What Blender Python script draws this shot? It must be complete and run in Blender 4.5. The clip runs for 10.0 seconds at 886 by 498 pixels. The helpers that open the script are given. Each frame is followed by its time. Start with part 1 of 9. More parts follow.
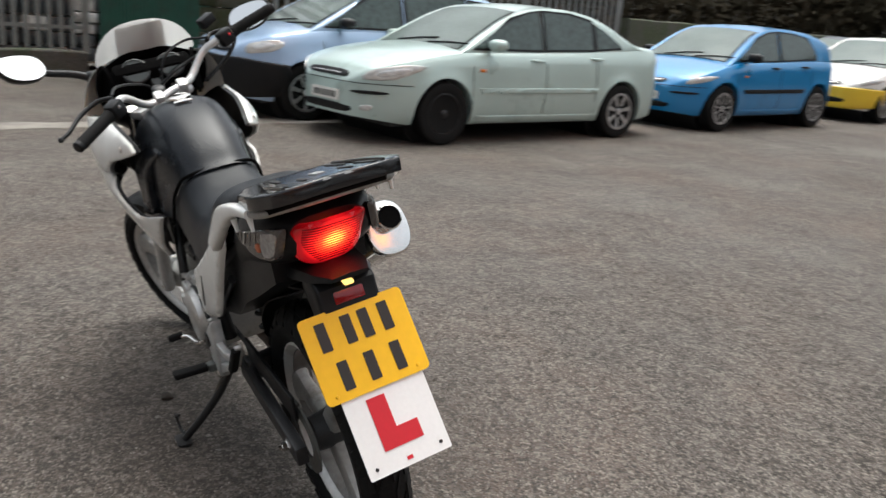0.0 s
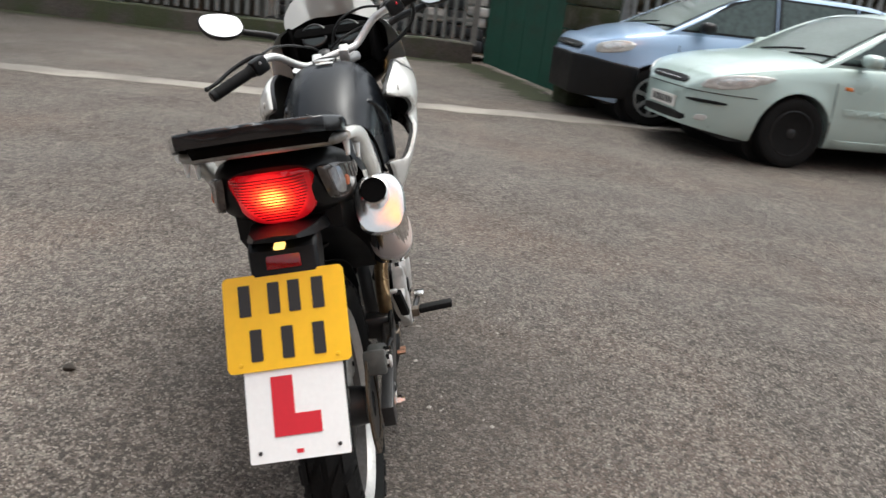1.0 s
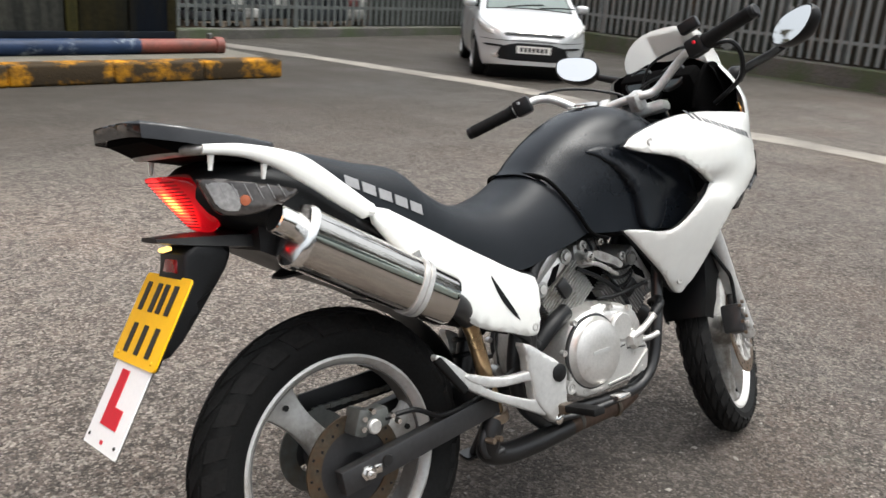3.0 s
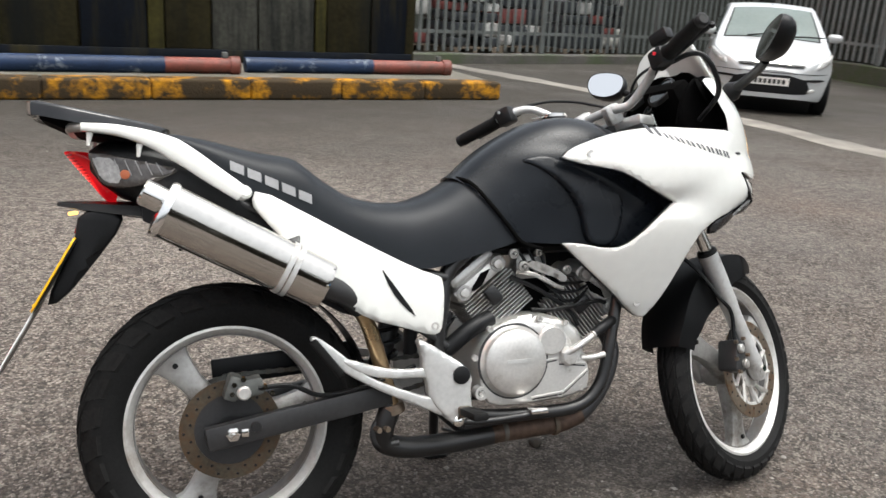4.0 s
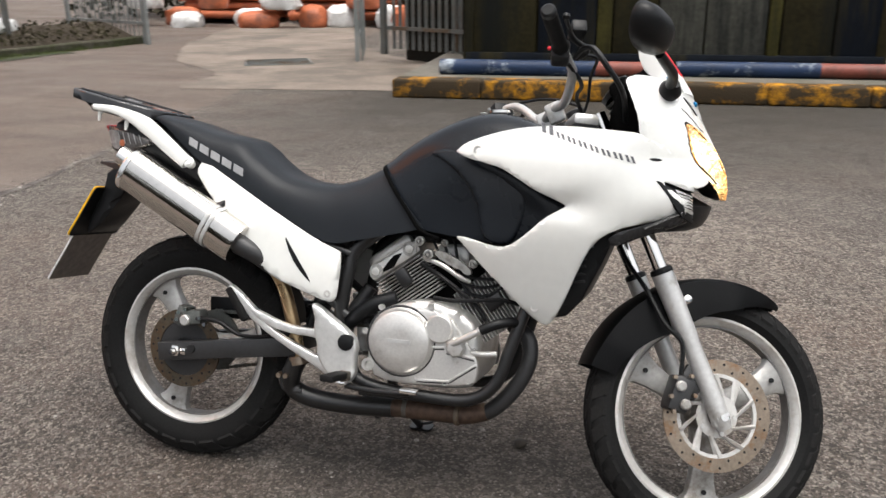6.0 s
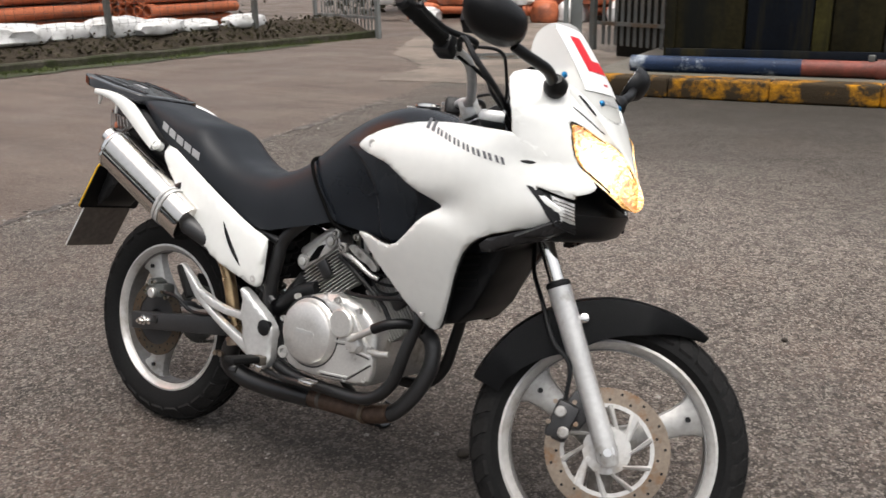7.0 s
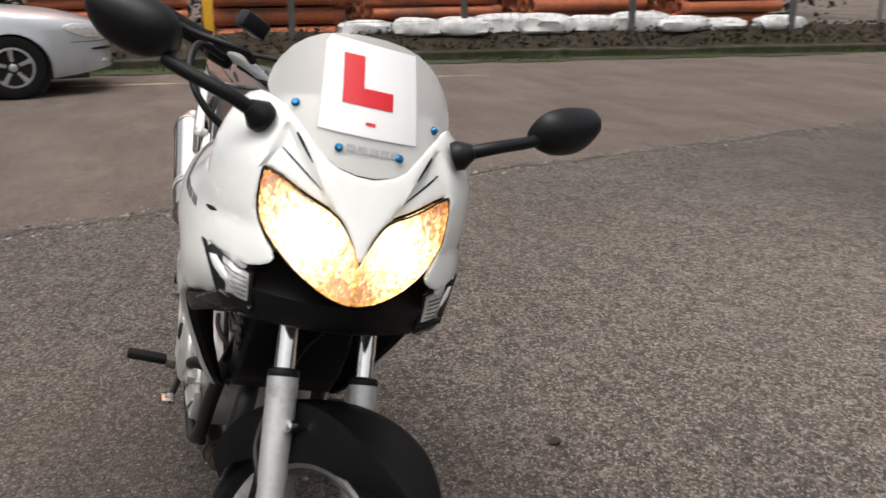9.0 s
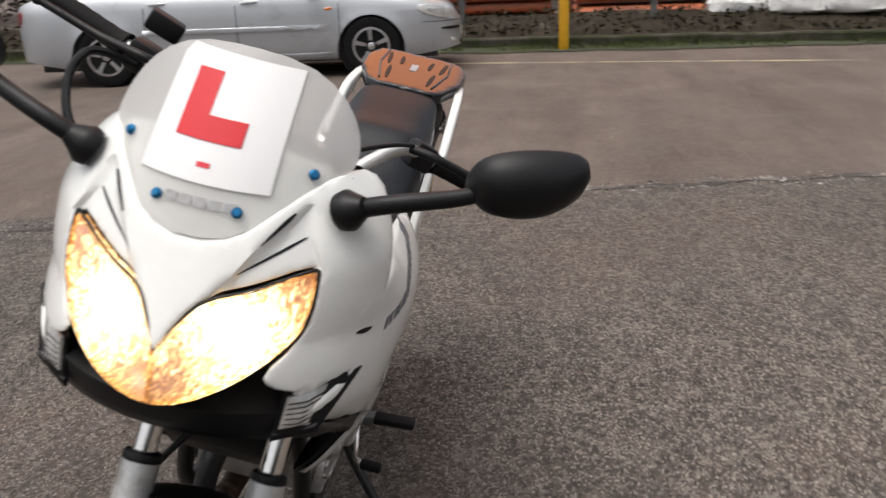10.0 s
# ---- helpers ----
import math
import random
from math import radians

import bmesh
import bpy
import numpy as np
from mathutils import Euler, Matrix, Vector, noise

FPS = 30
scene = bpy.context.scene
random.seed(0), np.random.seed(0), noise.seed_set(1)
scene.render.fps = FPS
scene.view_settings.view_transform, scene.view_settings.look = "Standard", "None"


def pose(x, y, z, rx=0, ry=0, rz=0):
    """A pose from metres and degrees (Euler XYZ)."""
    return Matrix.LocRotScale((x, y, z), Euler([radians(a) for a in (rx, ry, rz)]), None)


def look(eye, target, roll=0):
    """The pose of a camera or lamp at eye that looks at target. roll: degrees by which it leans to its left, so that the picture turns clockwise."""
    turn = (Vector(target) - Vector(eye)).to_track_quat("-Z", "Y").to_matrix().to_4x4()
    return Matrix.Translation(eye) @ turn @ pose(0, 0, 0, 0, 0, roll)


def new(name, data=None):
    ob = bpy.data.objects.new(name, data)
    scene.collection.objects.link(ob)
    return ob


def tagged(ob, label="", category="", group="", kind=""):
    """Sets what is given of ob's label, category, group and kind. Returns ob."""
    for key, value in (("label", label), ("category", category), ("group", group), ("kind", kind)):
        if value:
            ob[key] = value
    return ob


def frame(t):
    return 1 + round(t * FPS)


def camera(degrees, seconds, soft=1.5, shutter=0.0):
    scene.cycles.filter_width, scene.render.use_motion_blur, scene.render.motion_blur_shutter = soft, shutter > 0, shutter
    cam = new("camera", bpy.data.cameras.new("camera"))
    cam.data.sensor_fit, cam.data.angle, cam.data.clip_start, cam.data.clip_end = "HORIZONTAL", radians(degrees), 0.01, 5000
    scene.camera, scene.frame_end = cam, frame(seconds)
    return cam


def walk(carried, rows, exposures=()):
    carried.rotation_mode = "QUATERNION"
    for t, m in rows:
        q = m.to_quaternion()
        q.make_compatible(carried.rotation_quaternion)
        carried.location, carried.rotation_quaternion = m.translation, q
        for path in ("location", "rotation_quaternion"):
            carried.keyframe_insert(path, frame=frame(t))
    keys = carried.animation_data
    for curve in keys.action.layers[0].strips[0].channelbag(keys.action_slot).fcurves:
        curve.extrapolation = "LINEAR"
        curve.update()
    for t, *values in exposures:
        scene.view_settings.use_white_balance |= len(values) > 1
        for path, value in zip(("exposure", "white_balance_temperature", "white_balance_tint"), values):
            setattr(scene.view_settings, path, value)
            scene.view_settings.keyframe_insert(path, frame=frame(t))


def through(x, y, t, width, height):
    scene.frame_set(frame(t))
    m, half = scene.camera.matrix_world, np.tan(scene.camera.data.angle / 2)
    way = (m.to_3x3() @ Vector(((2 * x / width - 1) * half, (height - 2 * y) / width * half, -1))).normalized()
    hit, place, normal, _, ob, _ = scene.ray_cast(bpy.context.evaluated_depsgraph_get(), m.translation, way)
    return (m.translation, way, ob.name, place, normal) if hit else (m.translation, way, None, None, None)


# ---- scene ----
cam = camera(54.6, 10.0, soft=1.5, shutter=0.3)
PATH = [
    (0, (-1.708, 0.797, 1.27), (-0.043, -0.175, 0.741), 4.4),
    (0.5, (-1.809, 0.387, 1.279), (0.041, -0.12, 0.715), 4.3),
    (1, (-1.723, -0.022, 1.246), (0.182, -0.144, 0.649), 7.0),
    (1.5, (-1.59, -0.403, 1.257), (0.279, -0.086, 0.621), 6.5),
    (2, (-1.379, -0.706, 1.263), (0.328, 0.119, 0.627), 4.2),
    (2.2, (-1.255, -0.803, 1.259), (0.378, 0.174, 0.643), 6.1),
    (3.3, (-0.665, -1.424, 1.291), (0.391, 0.159, 0.677), 3.5),
    (3.5, (-0.527, -1.509, 1.278), (0.428, 0.139, 0.668), 4.2),
    (4, (-0.171, -1.742, 1.293), (0.508, 0.042, 0.695), 3.8),
    (4.5, (0.155, -1.923, 1.323), (0.545, -0.05, 0.741), 1.9),
    (5, (0.504, -1.947, 1.333), (0.554, -0.033, 0.758), 3.1),
    (5.5, (0.939, -2.004, 1.319), (0.66, -0.115, 0.723), 0.9),
    (5.7, (1.099, -1.99, 1.337), (0.725, -0.123, 0.725), 0.1),
    (6.8, (1.942, -1.615, 1.302), (0.95, 0.007, 0.683), -0.6),
    (7, (2.063, -1.521, 1.304), (1.002, 0.055, 0.681), -1.3),
    (7.5, (2.253, -1.152, 1.285), (0.949, 0.232, 0.663), -0.9),
    (8, (2.475, -0.838, 1.289), (0.9, 0.236, 0.685), -1.4),
    (8.5, (2.628, -0.484, 1.27), (0.906, 0.338, 0.672), -2.0),
    (9, (2.614, -0.063, 1.277), (0.802, 0.522, 0.664), -0.2),
    (9.5, (2.531, 0.339, 1.293), (0.64, 0.45, 0.651), -3.3),
    (10, (2.243, 0.657, 1.271), (0.371, 0.376, 0.626), -2.3),
]
EXPOSURE = [(0, 0.83, 6350, 6), (1, 0.90, 6350, 6), (2, 1.04, 6300, 6), (3.5, 1.12, 6400, 7), (4.5, 1.10, 6400, 7), (5.5, 1.06, 6450, 8), (7, 0.76, 6550, 10), (8, 0.80, 6550, 10), (8.5, 0.56, 6550, 10), (9, 0.46, 6550, 10), (10, 0.46, 6550, 11)]
walk(cam, [(t, look(eye, target, roll)) for t, eye, target, roll in PATH], exposures=EXPOSURE)

# ---- world and light: overcast late afternoon, even light from high above ----
world = bpy.data.worlds.new("overcast_sky")
scene.world = world
world.use_nodes = True
wn, wl = world.node_tree.nodes, world.node_tree.links
sky = wn.new("ShaderNodeTexSky")
sky.sky_type = "NISHITA"
sky.sun_disc = False
sky.sun_elevation = radians(76)
sky.sun_rotation = radians(125)
sky.dust_density = 8.0
grey = wn.new("ShaderNodeHueSaturation")
grey.inputs["Saturation"].default_value = 0.3
wl.new(sky.outputs["Color"], grey.inputs["Color"])
# a break in the evening cloud over the pipe yard
way = wn.new("ShaderNodeTexCoord")
toward = wn.new("ShaderNodeVectorMath")
toward.operation = "DOT_PRODUCT"
toward.inputs[1].default_value = (-0.82, 0.02, 0.57)
wl.new(way.outputs["Generated"], toward.inputs[0])
cloud = wn.new("ShaderNodeTexNoise")
cloud.inputs["Scale"].default_value, cloud.inputs["Detail"].default_value = 3.5, 5
wl.new(way.outputs["Generated"], cloud.inputs["Vector"])
both = wn.new("ShaderNodeMath")
both.operation = "MULTIPLY_ADD"
both.inputs[1].default_value = 0.10
wl.new(cloud.outputs["Fac"], both.inputs[0])
wl.new(toward.outputs["Value"], both.inputs[2])
gap = wn.new("ShaderNodeMapRange")
gap.interpolation_type = "SMOOTHSTEP"
gap.inputs["From Min"].default_value, gap.inputs["From Max"].default_value = 1.003, 1.062
wl.new(both.outputs[0], gap.inputs["Value"])
evening = wn.new("ShaderNodeMix")
evening.data_type = "RGBA"
evening.inputs["B"].default_value = (13.0, 4.3, 1.5, 1)
wl.new(gap.outputs["Result"], evening.inputs["Factor"])
wl.new(grey.outputs["Color"], evening.inputs["A"])
wl.new(evening.outputs["Result"], wn["Background"].inputs["Color"])
wn["Background"].inputs["Strength"].default_value = 0.15
sun = new("sun", bpy.data.lights.new("sun", "SUN"))
sun.data.energy, sun.data.angle, sun.data.color = 0.35, radians(70), (1.0, 0.94, 0.87)
sun.matrix_basis = look((-0.5, -4, 16), (0, 0, 0))

# ---- building helpers ----
from mathutils import geometry

V = Vector


def mat(name, color, rough=0.5, metal=0.0, var=0.12, scale=8.0, fine=120.0, bump=0.0, coat=0.0, spec=0.5, rvar=0.1, dirt=None, dirt_amount=0.0, streak=1.0):
    """A surface with slow and fine variation of colour, roughness and relief."""
    m = bpy.data.materials.new(name)
    m.use_nodes = True
    n, l = m.node_tree.nodes, m.node_tree.links
    b = n["Principled BSDF"]
    co = n.new("ShaderNodeTexCoord")
    big, small = n.new("ShaderNodeTexNoise"), n.new("ShaderNodeTexNoise")
    big.inputs["Scale"].default_value, big.inputs["Detail"].default_value = scale, 6
    small.inputs["Scale"].default_value, small.inputs["Detail"].default_value = fine, 3
    for t in (big, small):
        l.new(co.outputs["Object"], t.inputs["Vector"])
    add = n.new("ShaderNodeMath")
    add.operation = "ADD"
    l.new(big.outputs["Fac"], add.inputs[0])
    l.new(small.outputs["Fac"], add.inputs[1])
    ramp = n.new("ShaderNodeMapRange")
    ramp.inputs["From Min"].default_value, ramp.inputs["From Max"].default_value = 0.7, 1.3
    l.new(add.outputs[0], ramp.inputs["Value"])
    mix = n.new("ShaderNodeMix")
    mix.data_type = "RGBA"
    c0 = [max(0.0, c * (1 - var)) for c in color]
    c1 = [min(1.0, c * (1 + var)) for c in color]
    mix.inputs["A"].default_value, mix.inputs["B"].default_value = (*c0, 1), (*c1, 1)
    l.new(ramp.outputs["Result"], mix.inputs["Factor"])
    out = mix.outputs["Result"]
    if dirt:
        patch = n.new("ShaderNodeTexNoise")
        patch.inputs["Scale"].default_value, patch.inputs["Detail"].default_value = scale * 0.6, 9
        patch.inputs["Roughness"].default_value = 0.7
        run = n.new("ShaderNodeMapping")
        run.inputs["Scale"].default_value = (1, 1, streak)
        l.new(co.outputs["Object"], run.inputs["Vector"])
        l.new(run.outputs["Vector"], patch.inputs["Vector"])
        edge = n.new("ShaderNodeMapRange")
        edge.inputs["From Min"].default_value = 0.62 - 0.35 * dirt_amount
        edge.inputs["From Max"].default_value = 0.72 - 0.25 * dirt_amount
        l.new(patch.outputs["Fac"], edge.inputs["Value"])
        over = n.new("ShaderNodeMix")
        over.data_type = "RGBA"
        over.inputs["B"].default_value = (*dirt, 1)
        l.new(out, over.inputs["A"])
        l.new(edge.outputs["Result"], over.inputs["Factor"])
        out = over.outputs["Result"]
    l.new(out, b.inputs["Base Color"])
    rr = n.new("ShaderNodeMapRange")
    rr.inputs["To Min"].default_value, rr.inputs["To Max"].default_value = max(0.02, rough - rvar), min(1.0, rough + rvar)
    l.new(big.outputs["Fac"], rr.inputs["Value"])
    l.new(rr.outputs["Result"], b.inputs["Roughness"])
    b.inputs["Metallic"].default_value = metal
    b.inputs["Coat Weight"].default_value = coat
    b.inputs["Coat Roughness"].default_value = 0.06
    b.inputs["Specular IOR Level"].default_value = spec
    if bump:
        bp = n.new("ShaderNodeBump")
        bp.inputs["Strength"].default_value, bp.inputs["Distance"].default_value = 1.0, bump
        l.new(add.outputs[0], bp.inputs["Height"])
        l.new(bp.outputs["Normal"], b.inputs["Normal"])
    return m


def glow(name, color, strength):
    m = bpy.data.materials.new(name)
    m.use_nodes = True
    n, l = m.node_tree.nodes, m.node_tree.links
    b = n["Principled BSDF"]
    b.inputs["Base Color"].default_value = (*color, 1)
    b.inputs["Emission Color"].default_value = (*color, 1)
    b.inputs["Emission Strength"].default_value = strength
    return m


def clear(name, color=(1, 1, 1), rough=0.03, alpha=0.25, spec=0.5):
    """Thin clear sheet: part see-through, part gloss."""
    m = bpy.data.materials.new(name)
    m.use_nodes = True
    b = m.node_tree.nodes["Principled BSDF"]
    b.inputs["Base Color"].default_value = (*color, 1)
    b.inputs["Roughness"].default_value = rough
    b.inputs["Alpha"].default_value = alpha
    b.inputs["Specular IOR Level"].default_value = spec
    return m


def thin(name, color, clear_part, through, rough=0.1):
    """A thin sheet that is part see-through, lets light through its body and has a gloss."""
    m = bpy.data.materials.new(name)
    m.use_nodes = True
    n, l = m.node_tree.nodes, m.node_tree.links
    b = n["Principled BSDF"]
    b.inputs["Base Color"].default_value = (*color, 1)
    b.inputs["Roughness"].default_value = rough
    tr = n.new("ShaderNodeBsdfTranslucent")
    tr.inputs["Color"].default_value = (*color, 1)
    cl = n.new("ShaderNodeBsdfTransparent")
    m1, m2 = n.new("ShaderNodeMixShader"), n.new("ShaderNodeMixShader")
    m1.inputs["Fac"].default_value, m2.inputs["Fac"].default_value = through, clear_part
    l.new(b.outputs["BSDF"], m1.inputs[1])
    l.new(tr.outputs["BSDF"], m1.inputs[2])
    l.new(m1.outputs["Shader"], m2.inputs[1])
    l.new(cl.outputs["BSDF"], m2.inputs[2])
    l.new(m2.outputs["Shader"], n["Material Output"].inputs["Surface"])
    return m


def mesh_of(name, bm, material, smooth=True, angle=40):
    bmesh.ops.recalc_face_normals(bm, faces=bm.faces[:])
    me = bpy.data.meshes.new(name)
    for f in bm.faces:
        f.smooth = smooth
    if smooth:
        lim = radians(angle)
        for e in bm.edges:
            if len(e.link_faces) == 2 and e.calc_face_angle(0) > lim:
                e.smooth = False
    bm.to_mesh(me)
    bm.free()
    if material:
        me.materials.append(material)
    return me


def part(name, bm, material, parent=None, label="", smooth=True, angle=40):
    """Links a bmesh as one mesh object under a thing or a part."""
    ob = new(name, mesh_of(name, bm, material, smooth, angle))
    ob.parent = parent
    return tagged(ob, label) if label else ob


def thing(name, label, category, m=None, group="", kind=""):
    ob = new(name)
    ob.empty_display_size = 0.2
    if m is not None:
        ob.matrix_basis = m
    return tagged(ob, label, category, group, kind)


def chaikin(pts, rounds=2, closed=True):
    pts = [V(p) for p in pts]
    for _ in range(rounds):
        out = []
        n = len(pts)
        for i in range(n if closed else n - 1):
            a, b = pts[i], pts[(i + 1) % n]
            out += [a.lerp(b, 0.25), a.lerp(b, 0.75)]
        if not closed:
            out = [pts[0], *out, pts[-1]]
        pts = out
    return pts


def curve_pts(pts, n=8):
    """Catmull-Rom through open 3D control points."""
    P = [V(p) for p in pts]
    P = [P[0] * 2 - P[1], *P, P[-1] * 2 - P[-2]]
    out = []
    for i in range(1, len(P) - 2):
        a, b, c, d = P[i - 1 : i + 3]
        for k in range(n):
            t = k / n
            out.append(0.5 * (2 * b + (c - a) * t + (2 * a - 5 * b + 4 * c - d) * t * t + (3 * b - a - 3 * c + d) * t**3))
    out.append(P[-2])
    return out


def sweep(bm, pts, radius, seg=10, flat=1.0):
    """A round bar along points; radius may be a function of 0..1."""
    pts = [V(p) for p in pts]
    up, rings = V((0.13, 0.31, 0.94)), []
    for i, p in enumerate(pts):
        d = (pts[min(i + 1, len(pts) - 1)] - pts[max(i - 1, 0)]).normalized()
        side = d.cross(up)
        if side.length < 1e-3:
            side = d.cross(V((1, 0, 0)))
        side.normalize()
        up = side.cross(d).normalized()
        r = radius(i / (len(pts) - 1)) if callable(radius) else radius
        rings.append([bm.verts.new(p + side * r * math.cos(a) + up * r * flat * math.sin(a)) for a in (2 * math.pi * k / seg for k in range(seg))])
    for a, b in zip(rings, rings[1:]):
        for k in range(seg):
            bm.faces.new((a[k], a[(k + 1) % seg], b[(k + 1) % seg], b[k]))
    bm.faces.new(rings[0])
    bm.faces.new(rings[-1][::-1])
    return bm


def tube(pts, radius, seg=10, n=6, flat=1.0):
    return sweep(bmesh.new(), curve_pts(pts, n) if len(pts) > 2 else pts, radius, seg, flat)


def turn_to(axis):
    return V(axis).to_track_quat("Z", "Y").to_matrix().to_4x4()


def lathe(bm, profile, at=(0, 0, 0), axis=(0, 0, 1), seg=32, cap=True, closed=False):
    """Profile of (radius, height) turned round the axis through at."""
    m = Matrix.Translation(at) @ turn_to(axis)
    rings = [[bm.verts.new(m @ V((r * math.cos(a), r * math.sin(a), h))) for a in (2 * math.pi * k / seg for k in range(seg))] for r, h in profile]
    pairs = list(zip(rings, rings[1:])) + ([(rings[-1], rings[0])] if closed else [])
    for a, b in pairs:
        for k in range(seg):
            bm.faces.new((a[k], a[(k + 1) % seg], b[(k + 1) % seg], b[k]))
    if cap and not closed:
        bm.faces.new(rings[0])
        bm.faces.new(rings[-1][::-1])
    return bm


def box(bm, size, m=None, bevel=0.0, seg=2):
    g = bmesh.ops.create_cube(bm, size=1.0, matrix=(m or Matrix()) @ Matrix.Diagonal((*size, 1)))
    if bevel:
        es = list({e for v in g["verts"] for e in v.link_edges})
        bmesh.ops.bevel(bm, geom=es, offset=bevel, segments=seg, affect="EDGES", profile=0.5)
    return bm


def beam(bm, a, b, w, h, bevel=0.0):
    """A box bar from a to b, w wide (sideways) and h high."""
    a, b = V(a), V(b)
    d = b - a
    x = d.normalized()
    y = V((0, 0, 1)).cross(x)
    y = y.normalized() if y.length > 1e-4 else V((0, 1, 0))
    z = x.cross(y)
    m = Matrix.Translation((a + b) / 2) @ Matrix((x, y, z)).transposed().to_4x4()
    return box(bm, (d.length, w, h), m, bevel)


def loft(bm, rings, caps=True, closed=True):
    vs = [[bm.verts.new(p) for p in r] for r in rings]
    n = len(vs[0])
    for a, b in zip(vs, vs[1:]):
        for k in range(n if closed else n - 1):
            bm.faces.new((a[k], a[(k + 1) % n], b[(k + 1) % n], b[k]))
    if caps:
        bm.faces.new(vs[0])
        bm.faces.new(vs[-1][::-1])
    return bm


def lerp_table(rows, x):
    """Smooth value of a table of (x, value) rows."""
    if x <= rows[0][0]:
        return rows[0][1]
    for (a, u), (b, v) in zip(rows, rows[1:]):
        if x <= b:
            t = (x - a) / (b - a)
            return u + (v - u) * t
    return rows[-1][1]


def soft_table(rows, x, w=0.03):
    return sum(lerp_table(rows, x + k * w / 2) for k in (-2, -1, 0, 1, 2)) / 5


def sheet(outline, place, thick=0.004, cell=0.03, round_edge=0.0, rounds=2, both=False, holes=()):
    """A curved panel: an outline in two coordinates, filled, laid on place(u, v, depth) and given thickness.
    both: a solid between place(..., 1) and place(..., -1) sides instead."""
    loops = [[V(p[:2]) for p in (chaikin([(*q, 0) for q in o], rounds) if rounds else o)] for o in (outline, *holes)]
    dense = []
    for lp in loops:
        out = []
        for a, b in zip(lp, lp[1:] + lp[:1]):
            k = max(1, int((b - a).length / cell))
            out += [a.lerp(b, i / k) for i in range(k)]
        dense.append(out)
    pts, edges, faces = [], [], []
    for out in dense:
        s = len(pts)
        pts += out
        faces.append(list(range(s, s + len(out))))
        edges += [(s + i, s + (i + 1) % len(out)) for i in range(len(out))]
    segs = np.array([(*pts[a], *pts[b]) for a, b in edges])

    def away(p):
        d, q = segs[:, 2:] - segs[:, :2], np.array(p) - segs[:, :2]
        t = np.clip((q * d).sum(1) / np.maximum((d * d).sum(1), 1e-12), 0, 1)
        return float(np.sqrt(((q - t[:, None] * d) ** 2).sum(1).min()))

    lo = V((min(p.x for p in dense[0]), min(p.y for p in dense[0])))
    hi = V((max(p.x for p in dense[0]), max(p.y for p in dense[0])))
    inner = []
    rows = int((hi.y - lo.y) / (cell * 0.87)) + 1
    for j in range(rows):
        for i in range(int((hi.x - lo.x) / cell) + 2):
            p = V((lo.x + (i + 0.5 * (j % 2)) * cell, lo.y + (j + 0.5) * cell * 0.87))
            cross = (segs[:, 1] > p.y) != (segs[:, 3] > p.y)
            with np.errstate(divide="ignore", invalid="ignore"):
                xs = segs[:, 0] + (p.y - segs[:, 1]) / (segs[:, 3] - segs[:, 1]) * (segs[:, 2] - segs[:, 0])
            if (cross & (xs > p.x)).sum() % 2 and away(p) > cell * 0.4:
                inner.append(p)
    if round_edge:
        for out in dense:
            n = len(out)
            for i in range(n):
                d = out[(i + 1) % n] - out[i - 1]
                if d.length < 1e-6:
                    continue
                nrm = V((-d.y, d.x)).normalized()
                for k in (0.18, 0.5, 1.0):
                    for sgn in (1, -1):
                        p = out[i] + nrm * sgn * round_edge * k
                        cross = (segs[:, 1] > p.y) != (segs[:, 3] > p.y)
                        with np.errstate(divide="ignore", invalid="ignore"):
                            xs = segs[:, 0] + (p.y - segs[:, 1]) / (segs[:, 3] - segs[:, 1]) * (segs[:, 2] - segs[:, 0])
                        if (cross & (xs > p.x)).sum() % 2 and away(p) > round_edge * k * 0.85:
                            inner.append(p)
    ov, oe, of, _, _, _ = geometry.delaunay_2d_cdt(pts + inner, edges, faces, 3 if holes else 1, 1e-5)
    bm = bmesh.new()
    depth = []
    for p in ov:
        e = 0.0
        if round_edge:
            d = min(1.0, away(p) / round_edge)
            e = round_edge * (1 - math.sqrt(max(0.0, 1 - (1 - d) ** 2)))
        depth.append(e)
    if both:
        front = [bm.verts.new(place(p.x, p.y, e, 1)) for p, e in zip(ov, depth)]
        back = [bm.verts.new(place(p.x, p.y, e, -1)) for p, e in zip(ov, depth)]
    else:
        front = [bm.verts.new(place(p.x, p.y, e)) for p, e in zip(ov, depth)]
        back = [bm.verts.new(place(p.x, p.y, e + thick)) for p, e in zip(ov, depth)]
    count, done = {}, set()
    for f in of:
        if len(set(f)) < 3 or frozenset(f) in done:
            continue
        done.add(frozenset(f))
        bm.faces.new([front[i] for i in f])
        bm.faces.new([back[i] for i in reversed(f)])
        for a, b in zip(f, f[1:] + f[:1]):
            count.setdefault((min(a, b), max(a, b)), []).append((a, b))
    for uses in count.values():
        if len(uses) == 1:
            a, b = uses[0]
            bm.faces.new((front[b], front[a], back[a], back[b]))
    loose = [v for v in bm.verts if not v.link_faces]
    bmesh.ops.delete(bm, geom=loose, context="VERTS")
    return bm


